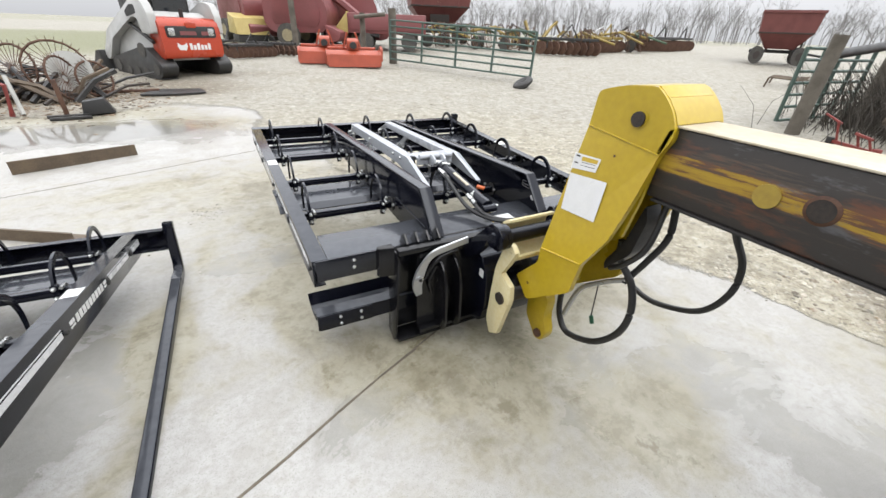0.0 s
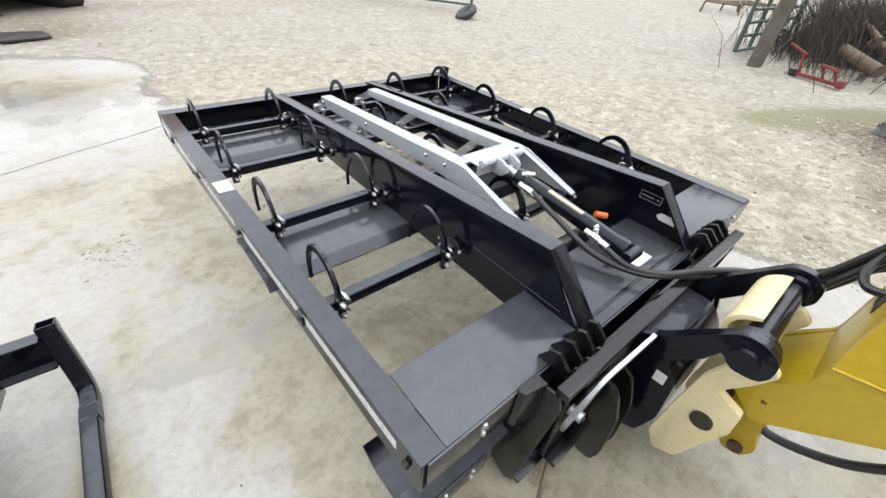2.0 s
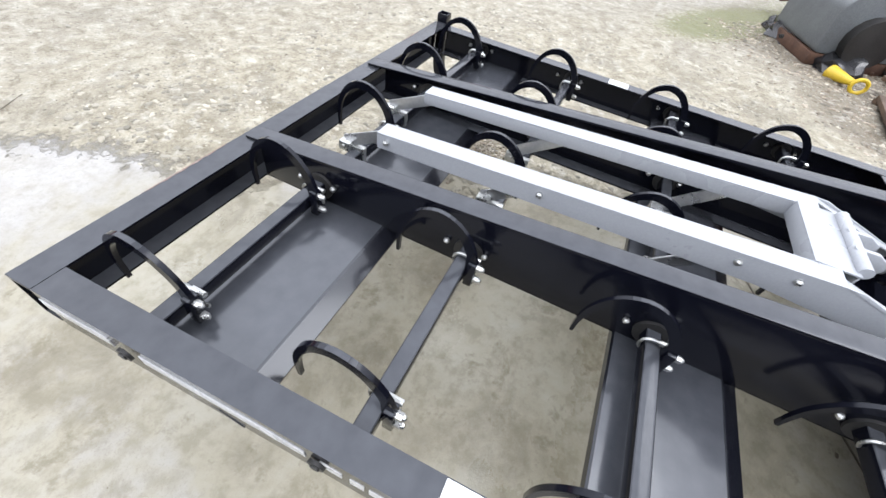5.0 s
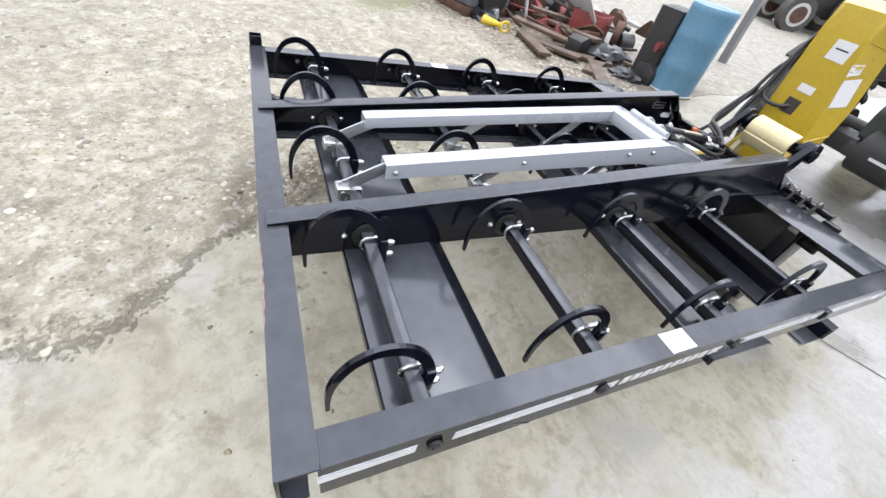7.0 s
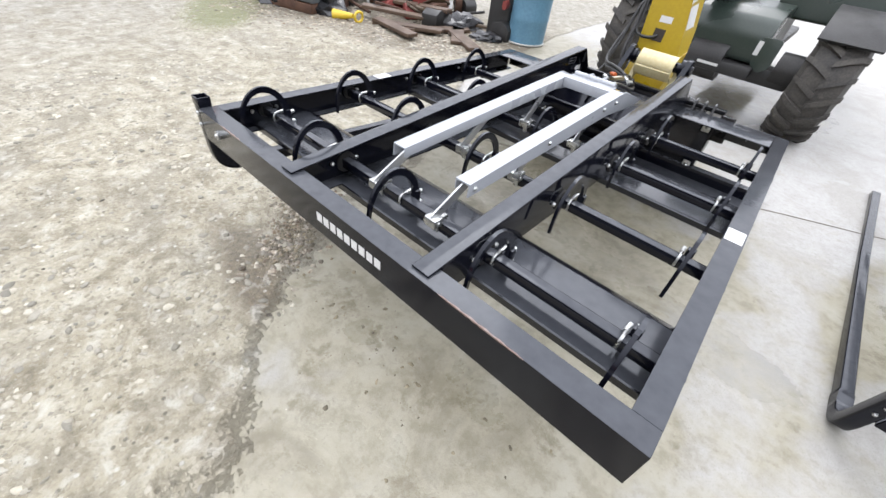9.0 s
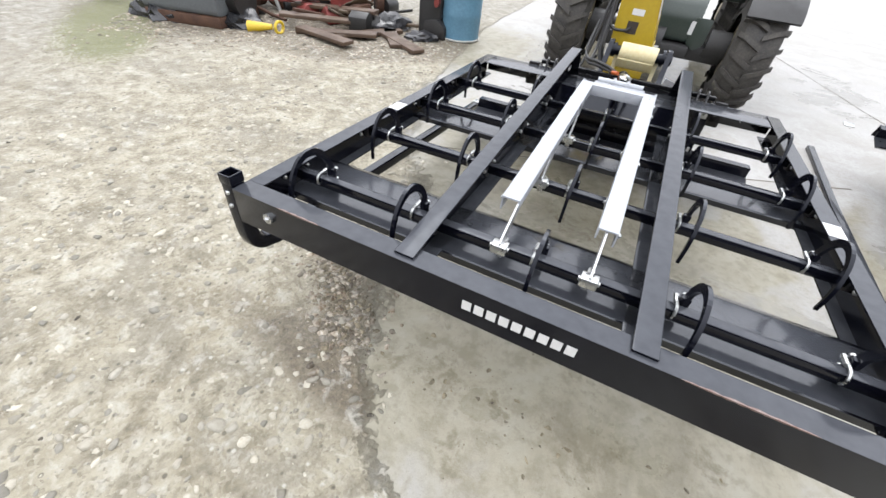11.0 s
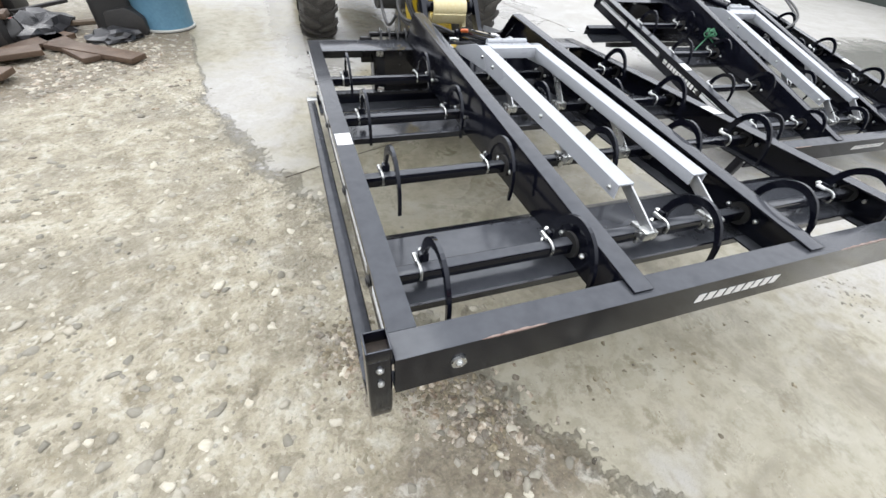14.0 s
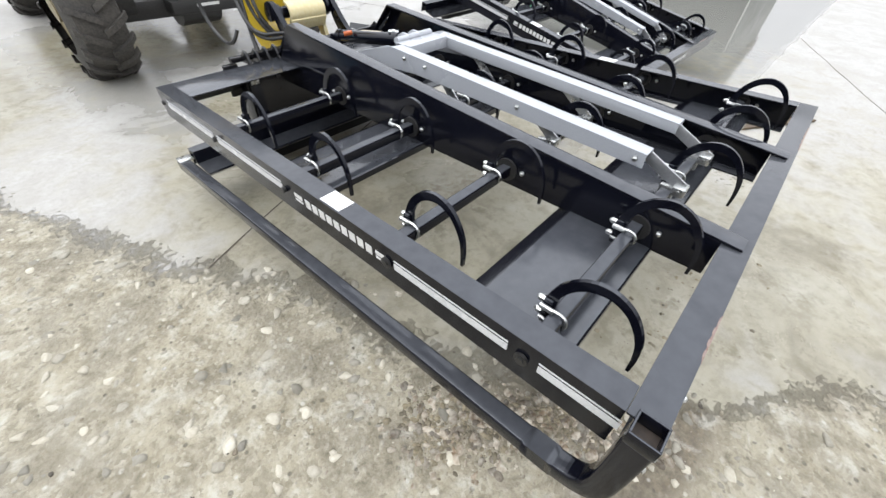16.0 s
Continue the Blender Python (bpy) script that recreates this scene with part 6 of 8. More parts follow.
prism(bm, rounded([(-2.22, 0.575), (-2.20, 0.82), (-2.27, 0.97), (-2.45, 1.055), (-3.6, 1.10), (-3.6, 0.575)], 0.05, 4), "x", 0.62, 1.38, 0.02)
hood = part("hood", bm, M_GREEN_BODY, TH, "dark green rounded engine hood")
bm = B()
box(bm, 0.655, 0.700, -2.2045, -2.199, 0.67, 0.80)
part("hood_label", bm, M_WHITE, hood, "small white label")
part("hood_label", box(B(), 0.93, 1.14, -2.105, -2.099, 0.50, 0.525), M_WHITE, hood, "small white label")
part("hood_bracket", prism(B(), rounded([(0.50, 0.84), (0.50, 0.58), (0.58, 0.52), (0.68, 0.58), (0.68, 0.84)], 0.03, 3), "y", -2.215, -2.200, 0.003), M_GREEN_BODY, hood, "grey-green bracket below the hood")
bm = B()
box(bm, 0.62, 1.36, -3.6, -2.10, 0.44, 0.565, 0.03)
part("bumper", bm, M_DARK, TH, "black lower body panel")
bm = B()
prism(bm, rounded([(-2.85, 0.95), (-2.95, 1.55), (-3.10, 2.35), (-4.5, 2.40), (-4.7, 0.95)], 0.06, 3), "x", -0.16, 0.80, 0.02)
cab = part("cab", bm, M_GREEN_BODY, TH, "dark green operator cab")
bm = B()
prism(bm, rounded([(-2.96, 1.45), (-3.09, 2.28), (-3.10, 2.28), (-2.98, 1.45)], 0.002, 1), "x", 0.05, 0.78)
part("windscreen", bm, M_GLASS_DARK, cab, "dark cab windscreen")
bm = B()
prism(bm, rounded([(-3.1, 0.85), (-3.12, 1.15), (-4.6, 1.15), (-4.6, 0.85)], 0.04, 3), "x", 1.36, 1.86, 0.02)
part("side_tank", bm, M_CHASSIS, TH, "black side tank")
for x0, x1 in ((-0.20, 0.28), (1.76, 2.20)):
    bm = B()
    arc = [(-2.42 + math.cos(a) * 0.66, 0.56 + math.sin(a) * 0.63) for a in [radians(40 + 12 * k) for k in range(10)]]
    arc2 = [(-2.42 + math.cos(a) * 0.63, 0.56 + math.sin(a) * 0.60) for a in [radians(40 + 12 * k) for k in range(10)]]
    prism(bm, arc + arc2[::-1], "x", x0, x1, 0.006)
    part("fender", bm, M_DARK, TH, "black plastic fender")


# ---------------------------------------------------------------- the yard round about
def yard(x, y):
    """A yard place moved to fit the camera's view, and the factor that resizes things there."""
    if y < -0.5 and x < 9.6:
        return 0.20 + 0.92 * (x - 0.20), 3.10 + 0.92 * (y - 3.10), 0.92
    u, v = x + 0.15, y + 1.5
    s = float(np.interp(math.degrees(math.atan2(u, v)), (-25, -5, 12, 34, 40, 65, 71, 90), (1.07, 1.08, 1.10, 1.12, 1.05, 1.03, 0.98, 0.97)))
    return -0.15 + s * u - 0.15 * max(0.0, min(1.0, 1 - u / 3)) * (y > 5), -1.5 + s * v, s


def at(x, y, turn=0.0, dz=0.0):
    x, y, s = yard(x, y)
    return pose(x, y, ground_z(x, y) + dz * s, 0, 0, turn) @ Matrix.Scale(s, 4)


def rod(bm, *pts, r=0.02, n=8):
    return sweep(bm, pts, r, n)


def skid_steer(m):
    """Compact track loader seen from behind; y runs forward."""
    s = thing("track_loader", m, "white and orange-red compact track loader parked on the gravel", "track loader")
    bm = prism(B(), rounded([(-0.02, 0.42), (-0.05, 0.55), (-0.05, 1.10), (0.05, 1.24), (0.40, 1.26), (0.40, 0.42)], 0.05, 3), "x", -0.70, 0.70, 0.03)
    tail = part("tailgate", bm, M_ORANGE_PAINT, s, "orange-red rear engine door")
    part("grille", prism(B(), rounded([(-0.58, 0.85), (-0.58, 1.08), (0.58, 1.08), (0.58, 0.85)], 0.05, 3), "y", -0.062, -0.045, 0.005), M_DARK, tail, "black rear grille")
    for x in (-0.46, 0.46):
        part("tail_light", prism(B(), rounded([(x - 0.07, 0.89), (x - 0.07, 1.04), (x + 0.07, 1.04), (x + 0.07, 0.89)], 0.03, 3), "y", -0.070, -0.060, 0.003), M_ZINC, tail, "clear rear lamp")
    for x0, x1 in ((-0.28, 0.10), (0.22, 0.40)):
        part("grille_patch", prism(B(), rounded([(x0, 0.90), (x0, 0.98), (x1, 0.98), (x1, 0.90)], 0.02, 2), "y", -0.066, -0.060), M_RED, tail)
    bm = prism(B(), rounded([(-0.12, 1.05), (-0.12, 1.16), (0.12, 1.16), (0.12, 1.05)], 0.03, 3), "y", -0.075, -0.04, 0.004)
    part("badge", bm, M_ORANGE_PAINT, tail)
    for i in range(6):
        x = -0.12 + i * 0.088
        part("white_mark", box(B(), x, x + 0.064, -0.054, -0.050, 0.60, 0.70 + (0.035 if i in (0, 2, 5) else 0.0)), M_WHITE, tail, "plain white mark")
    bm = prism(B(), [(-0.36, 0.60), (-0.40, 0.68), (-0.38, 0.75), (-0.32, 0.70), (-0.24, 0.70), (-0.18, 0.75), (-0.17, 0.67), (-0.22, 0.59)], "y", -0.054, -0.050)
    part("white_mark", bm, M_WHITE, tail, "plain white mark")
    bm = prism(B(), rounded([(0.25, 0.36), (0.25, 1.20), (0.50, 1.36), (0.80, 1.36), (1.9, 0.80), (2.1, 0.36)], 0.05, 3), "x", -0.66, 0.66, 0.02)
    body = part("body", bm, M_WHITE_PAINT, s, "white loader body")
    bm = prism(B(), rounded([(0.62, 1.00), (0.55, 1.92), (0.66, 1.98), (1.62, 1.98), (1.78, 1.86), (1.80, 0.95)], 0.06, 3), "x", -0.46, 0.46, 0.02)
    cab = part("cab", bm, M_DARK, s, "black cab with dark glass")
    part("rear_window", prism(B(), [(0.535, 1.35), (0.525, 1.85), (0.54, 1.85), (0.55, 1.35)], "x", -0.38, 0.38), M_GLASS_DARK, cab)
    part("roof", prism(B(), rounded([(0.50, 1.985), (0.52, 2.03), (1.66, 2.03), (1.72, 1.985)], 0.02, 2), "x", -0.50, 0.50, 0.01), M_WHITE_PAINT, cab, "white cab roof")
    for sx in (-1, 1):
        x0, x1 = (0.67, 0.84) if sx > 0 else (-0.84, -0.67)
        arm = prism(B(), rounded([(0.02, 0.92), (0.00, 1.30), (0.12, 1.55), (0.45, 1.60), (1.9, 0.95), (2.35, 0.45), (2.30, 0.30), (2.15, 0.32), (1.75, 0.78), (0.60, 1.25), (0.42, 1.22), (0.40, 0.92)], 0.05, 3), "x", x0, x1, 0.015)
        lift = part("lift_arm", arm, M_WHITE_PAINT, s, "white lift arm")
        part("arm_window", prism(B(), rounded([(0.40, 1.30), (0.42, 1.46), (0.60, 1.46), (0.85, 1.33), (0.82, 1.22)], 0.03, 2), "x", (x1 if sx > 0 else x0 - 0.004), (x1 + 0.004 if sx > 0 else x0)), M_DARK, lift)
        rod_bm = cyl(B(), ((x0 + x1) / 2, 0.20, 0.75), ((x0 + x1) / 2, 0.95, 1.10), 0.04, 10)
        part("lift_cylinder", rod_bm, M_DARK, lift)
        t0, t1 = (0.50, 0.86) if sx > 0 else (-0.86, -0.50)
        trk = [(-0.05, 0.30), (-0.02, 0.12), (0.15, 0.0), (1.85, 0.0), (2.08, 0.16), (2.02, 0.36), (0.75, 0.62), (0.40, 0.64)]
        track = part("track", prism(B(), rounded(trk, 0.10, 4), "x", t0, t1, 0.01), M_CHASSIS, s, "black rubber track")
        for yc, zc, rr in ((0.18, 0.20, 0.12), (0.60, 0.13, 0.09), (0.98, 0.13, 0.09), (1.36, 0.13, 0.09), (1.80, 0.20, 0.13), (0.58, 0.58, 0.15)):
            xo = t1 + 0.002 if sx > 0 else t0 - 0.002
            part("track_roller", cyl(B(), (xo - 0.01, yc, zc), (xo + 0.01, yc, zc), rr, 14), M_RUBBER, track)
        for k in range(16):
            y = 0.08 + k * 0.12
            part("track_lug", box(B(), t0 - 0.01, t1 + 0.01, y, y + 0.05, -0.004, 0.02), M_CHASSIS, track)
    bk = prism(B(), rounded([(2.35, 0.50), (2.32, 0.05), (2.45, 0.0), (2.95, 0.03), (2.95, 0.06), (2.50, 0.06), (2.42, 0.12), (2.44, 0.50)], 0.02, 2), "x", -0.95, 0.95, 0.004)
    bucket = part("bucket", bk, M_DARK, s, "dark steel bucket")
    for x in (-0.95, 0.93):
        part("bucket_side", prism(B(), [(2.36, 0.50), (2.34, 0.04), (2.94, 0.03), (2.55, 0.48)], "x", x, x + 0.02), M_DARK, bucket)
    part("exhaust", cyl(B(), (0.05, 0.28, 1.24), (0.05, 0.26, 1.42), 0.045, 12), M_DARK, s)
    return s


skid_steer(at(-0.45, 10.12, 33))


def tiller(m, label):
    t = thing("rotary_tiller", m, label, "tiller", "orange tillers by the fence")
    hood = part("hood", prism(B(), rounded([(-0.35, 0.10), (-0.32, 0.34), (-0.10, 0.46), (0.25, 0.46), (0.40, 0.30), (0.40, 0.26), (0.24, 0.41), (-0.08, 0.41), (-0.28, 0.30), (-0.31, 0.10)], 0.02, 2), "x", -0.80, 0.80, 0.004), M_TILLER, t, "orange tiller hood")
    for x in (-0.82, 0.78):
        part("side_plate", prism(B(), rounded([(-0.38, 0.06), (-0.36, 0.38), (-0.10, 0.48), (0.28, 0.48), (0.42, 0.28), (0.34, 0.04)], 0.05, 3), "x", x, x + 0.04, 0.004), M_TILLER, hood)
    part("skirt", prism(B(), [(-0.40, 0.02), (-0.36, 0.36), (-0.345, 0.36), (-0.385, 0.02)], "x", -0.78, 0.78), M_TILLER, hood)
    part("gearbox", prism(B(), rounded([(-0.12, 0.46), (-0.14, 0.72), (0.02, 0.80), (0.18, 0.72), (0.16, 0.46)], 0.04, 3), "x", -0.16, 0.16, 0.02), M_TILLER, t, "orange gearbox")
    for sx in (-1, 1):
        bm = rod(B(), (sx * 0.30, 0.30, 0.40), (sx * 0.12, 0.22, 0.95), r=0.035, n=4)
        part("mast", bm, M_TILLER, t)
    part("rotor", cyl(B(), (-0.76, 0.02, 0.20), (0.76, 0.02, 0.20), 0.07, 12), M_CHASSIS, t, "dark tine rotor")
    for i in range(9):
        x, a = -0.68 + i * 0.17, i * 1.3
        bm = B()
        for k in range(3):
            b = a + k * 2.094
            rod(bm, (x, 0.02 + 0.06 * math.cos(b), 0.20 + 0.06 * math.sin(b)), (x + 0.03, 0.02 + 0.19 * math.cos(b), 0.20 + 0.19 * math.sin(b)), r=0.014, n=4)
        part("tine", bm, M_RUST, t, "rusty tine")
    part("cross_tube", rod(B(), (-0.74, 0.30, 0.50), (0.74, 0.30, 0.50), r=0.045, n=6), M_TILLER, t)
    part("drive_guard", prism(B(), rounded([(-0.18, 0.16), (-0.18, 0.52), (-0.02, 0.60), (0.16, 0.52), (0.20, 0.16)], 0.05, 3), "x", 0.825, 0.90, 0.006), M_TILLER, t, "orange drive guard")
    part("shaft_stub", cyl(B(), (0, 0.16, 0.62), (0, 0.36, 0.62), 0.035, 10), M_CHASSIS, t, "dark drive shaft stub")
    part("shaft_shield", cyl(B(), (0, -0.22, 0.60), (0, -0.13, 0.60), 0.10, 14), M_DARK, t, "black shaft shield")
    return t


tiller(at(2.95, 12.35, -14), "older orange rotary tiller on the gravel")
tiller(at(3.62, 11.55, -10), "orange-red rotary tiller in front of another")


def gate(m, length, height, label, group="green tube gates", rails=7, uprights=5):
    """A tube gate along x from its hinge."""
    g = thing("tube_gate", m, label, "gate", group)
    for i in range(rails):
        z = 0.10 + (height - 0.10) * (i / (rails - 1)) ** 0.9
        part("gate_rail", rod(B(), (0.03, 0, z), (length - 0.03, 0, z), r=0.031, n=8), M_GATE, g)
    for i in range(uprights):
        x = length * i / (uprights - 1)
        part("gate_upright", rod(B(), (x, 0.02, 0.08), (x, 0.02, height + 0.02), r=0.040, n=8), M_GATE, g)
    return g


def post(x, y, h, r, lean=(0, 0), label="round weathered grey timber gate post"):
    bm = sweep(B(), [(0, 0, -0.2), (lean[0] * 0.5 * h, lean[1] * 0.5 * h, 0.5 * h), (lean[0] * h, lean[1] * h, h)], r, 12, taper=[1.06, 1.0, 0.95])
    return solid("gate_post", bm, M_WOOD, label, "post", "timber posts", m=at(x, y))


post(5.2, 12.22, 1.62, 0.13)
post(2.62, 15.6, 1.75, 0.11)
post(4.35, 12.75, 1.45, 0.09)
post(9.93, 2.11, 1.78, 0.125, (0.02, -0.035))
post(12.2, 1.9, 2.3, 0.13, (0.015, -0.03))
gate(pose(5.58, 13.52, ground_z(5.5, 13.6) + 0.08, 0, 2.2, math.degrees(math.atan2(9.05 - 13.65, 8.55 - 5.5))), 5.46, 1.36, "open green tube gate on a timber post")
gate(pose(10.36, 2.63, ground_z(10.36, 2.63), 0, 0, -4), 2.75, 1.50, "green tube gate leaning behind a timber post")
solid("fence_rail", rod(B(), (4.52, 14.22, 1.94), (5.5, 13.65, 2.06), r=0.065, n=10), M_WOOD, "round timber rail between two posts", "rail")
solid("fence_rail", rod(B(), (9.73, 2.02, 1.48), (11.95, 1.8, 1.72), (16.2, 1.6, 1.9), r=0.085, n=12), M_CHASSIS, "dark pipe rail between timber posts", "rail")
# a tyre shape stands in for the dark round lump here
tr = sweep(B(), [(0.20 * math.cos(a), 0.13 * math.sin(a), 0.11 + 0.10 * math.cos(a)) for a in [2 * math.pi * k / 20 for k in range(21)]], 0.10, 8, caps=False)
solid("worn_tyre", tr, M_CHASSIS, "dark tyre-shaped lump under the gate's end", "tyre", m=at(7.45, 7.85))


def gravity_wagon(m, label):
    w = thing("gravity_wagon", m, label, "wagon")
    bm = B()
    top = [(-1.30, -1.50), (1.30, -1.50), (1.30, 1.50), (-1.30, 1.50)]
    mid = [(-1.18, -1.38), (1.18, -1.38), (1.18, 1.38), (-1.18, 1.38)]
    low = [(-0.62, -0.75), (0.62, -0.75), (0.62, 0.75), (-0.62, 0.75)]
    rings = [[bm.verts.new((x, y, z)) for x, y in ring] for ring, z in ((low, 0.66), (mid, 1.32), (top, 2.15))]
    for r0, r1 in zip(rings, rings[1:]):
        for j in range(4):
            bm.faces.new((r0[j], r0[(j + 1) % 4], r1[(j + 1) % 4], r1[j]))
    bm.faces.new(rings[0][::-1])
    bm.faces.new(rings[2])
    hop = part("hopper", bm, M_WAGON, w, "rust-red sloping hopper")
    bm = B()
    for x0, x1, y0, y1 in ((-1.34, 1.34, -1.54, -1.46), (-1.34, 1.34, 1.46, 1.54), (-1.34, -1.26, -1.46, 1.46), (1.26, 1.34, -1.46, 1.46)):
        box(bm, x0, x1, y0, y1, 2.10, 2.22, 0.01)
    part("hopper_rim", bm, M_WAGON, hop, "folded rim")
    for x in (-0.75, 0.0, 0.75):
        part("stake", prism(B(), [(-1.385, 1.32), (-1.415, 1.32), (-1.535, 2.12), (-1.505, 2.12)], "x", x - 0.03, x + 0.03), M_WAGON, hop)
    part("hopper_waist", box(B(), -1.21, 1.21, -1.41, 1.41, 1.29, 1.35, 0.01), M_RUST_SHADE, hop, "dark seam round the hopper")
    part("chute_door", box(B(), -0.40, 0.40, -1.12, -1.08, 0.75, 1.10, 0.01), M_RUST_SHADE, hop, "dark discharge door")
    for x in (-0.55, 0.55):
        for y in (-0.65, 0.65):
            part("leg", box(B(), x - 0.05, x + 0.05, y - 0.05, y + 0.05, 0.50, 1.0, 0.01), M_RUST_SHADE, w)
    part("chassis", box(B(), -0.30, 0.30, -1.55, 1.55, 0.48, 0.62, 0.01), M_CHASSIS, w)
    for y in (-1.1, 1.1):
        part("axle", box(B(), -1.0, 1.0, y - 0.06, y + 0.06, 0.36, 0.48, 0.01), M_CHASSIS, w)
        for x in (-1.05, 1.05):
            t = part("wheel", cyl(B(), (x - 0.13, y, 0.38), (x + 0.13, y, 0.38), 0.38, 20), M_RUBBER, w, "black wagon tyre")
            part("rim", cyl(B(), (x - 0.14, y, 0.38), (x + 0.14, y, 0.38), 0.17, 14), M_RUST_SHADE, t)
    part("drawbar", rod(B(), (0, -1.5, 0.5), (0, -3.0, 0.35), r=0.05, n=6), M_CHASSIS, w)
    return w


gravity_wagon(at(22.8, 8.9, 28) @ Matrix.Diagonal((0.80, 0.70, 0.95, 1)), "rust-red gravity wagon standing on the yard")
gravity_wagon(at(11.0, 20.5, -20) @ Matrix.Scale(1.25, 4), "taller red grain wagon beyond the gate")


def spider_wheel(bm, c, r, turn, n=20):
    """A raked finger wheel."""
    rot = Euler((radians(78), 0, radians(turn))).to_matrix()
    ring = [Vector(c) + rot @ Vector((math.cos(a) * r, math.sin(a) * r, 0)) for a in [2 * math.pi * k / 18 for k in range(19)]]
    sweep(bm, ring, 0.020, 5, caps=False)
    for k in range(n):
        a = 2 * math.pi * k / n
        p = Vector(c) + rot @ Vector((math.cos(a) * r * 0.15, math.sin(a) * r * 0.15, 0))
        q = Vector(c) + rot @ Vector((math.cos(a + 0.2) * r * 1.15, math.sin(a + 0.2) * r * 1.15, 0))
        sweep(bm, [p, q], 0.006, 3)


def hay_rake(m, colour, seed, label):
    rr = random.Random(seed)
    k = thing("hay_rake", m, label, "implement", "implements parked in a row")
    f = part("frame", rod(B(), (-1.3, 0, 0.75), (0.2, 0.3, 0.95), (1.4, -0.1, 0.7), r=0.06, n=6), colour, k, "painted tube frame")
    part("drawbar", rod(B(), (0, 0.2, 0.9), (0.3, -1.4, 0.45), r=0.05, n=6), colour, k)
    for i in range(4):
        x = -1.2 + i * 0.75
        bm = B()
        spider_wheel(bm, (x, -0.15, 0.55), 0.50, rr.uniform(10, 50))
        part("finger_wheel", bm, M_RUST, k, "rusty finger wheel")
        part("wheel_arm", rod(B(), (x, 0.15, 0.85), (x, -0.15, 0.55), r=0.03, n=5), colour, k)
    for x in (-0.8, 0.9):
        part("tyre", cyl(B(), (x - 0.08, 0.35, 0.28), (x + 0.08, 0.35, 0.28), 0.28, 14), M_RUBBER, k)
    return k


def disc_harrow(m, colour, label):
    k = thing("disc_harrow", m, label, "implement", "implements parked in a row")
    part("frame", box(B(), -1.4, 1.4, -0.5, -0.38, 0.60, 0.72, 0.01), colour, k)
    part("rear_frame", box(B(), -1.4, 1.4, 0.40, 0.52, 0.60, 0.72, 0.01), colour, k)
    for x in (-1.0, 0.0, 1.0):
        part("cross_member", box(B(), x - 0.05, x + 0.05, -0.38, 0.40, 0.61, 0.71, 0.01), colour, k)
    for y in (-0.44, 0.46):
        for i in range(9):
            x = -1.3 + i * 0.325
            part("disc", cyl(B(), (x, y - 0.02, 0.28), (x + 0.05, y + 0.02, 0.28), 0.28, 16), M_RUST, k, "rusty disc blade")
        part("gang_shaft", rod(B(), (-1.35, y, 0.28), (1.35, y, 0.28), r=0.03, n=6), M_RUST, k)
        for x in (-1.0, 1.0):
            part("standard", box(B(), x - 0.03, x + 0.03, y - 0.03, y + 0.03, 0.28, 0.62), colour, k)
    part("mast", rod(B(), (-0.4, -0.4, 0.7), (0, -0.5, 1.25), (0.4, -0.4, 0.7), r=0.04, n=6), colour, k)
    return k


M_DULL_YELLOW = mat("dull_yellow_implement_paint", (0.42, 0.30, 0.06), (0.28, 0.20, 0.05), 0.55, s1=4, stain=((0.12, 0.08, 0.05), 6, 0.3))
M_DULL_GREEN = mat("dull_green_implement_paint", (0.07, 0.13, 0.06), (0.05, 0.09, 0.05), 0.6, s1=4, stain=((0.14, 0.11, 0.08), 6, 0.3))
row = [(11.6, 15.6, 0, 0), (13.0, 15.4, 1, 20), (14.6, 14.0, 2, -25), (16.0, 14.2, 0, 30), (17.4, 14.6, 3, 10), (18.8, 14.4, 0, -15), (20.4, 14.6, 1, 35), (22.2, 15.0, 2, 0), (24.6, 15.4, 2, 12), (9.6, 17.2, 0, 40), (10.6, 16.6, 1, -20)]
for i, (x, y, kind_, turn) in enumerate(row):
    if kind_ == 0:
        hay_rake(at(x, y, turn), M_DULL_YELLOW, i, "faded yellow wheel rake among parked implements")
    elif kind_ == 1:
        hay_rake(at(x, y, turn), M_DULL_GREEN, i, "faded green wheel rake among parked implements")
    elif kind_ == 2:
        disc_harrow(at(x, y, turn), M_CHASSIS, "dark disc harrow with rusty blades")
    else:
        disc_harrow(at(x, y, turn), M_DULL_YELLOW, "yellow disc harrow with rusty blades")


rr = random.Random(21)
for i in range(44):
    u = rr.random()
    x, y = 13.6 + 11.5 * u, 17.2 + 0.6 * u + rr.uniform(-0.9, 0.9)
    a, L_, lift_ = rr.uniform(0, 6.28), rr.uniform(0.5, 1.5), rr.uniform(0.0, 0.5)
    bm = B()
    c = Vector((math.cos(a), math.sin(a), 0))
    rod(bm, -0.5 * L_ * c + Vector((0, 0, lift_)), 0.1 * c + Vector((0, 0, lift_ + rr.uniform(0.1, 0.6))), 0.5 * L_ * c + Vector((0, 0, lift_ + rr.uniform(0.0, 0.9))), r=rr.uniform(0.04, 0.11), n=4)
    rod(bm, (0, 0, 0), (0.1, 0.1, lift_ + 0.1), r=0.04, n=4)
    solid("old_implement", bm, rr.choice((M_DULL_YELLOW, M_DULL_YELLOW, M_CHASSIS, M_RUST_SHADE, M_WHITE_PAINT, M_OLD_STEEL)), "bent old farm implement in a jumble of scrap", "implement", "jumbled old implements", m=at(x, y))


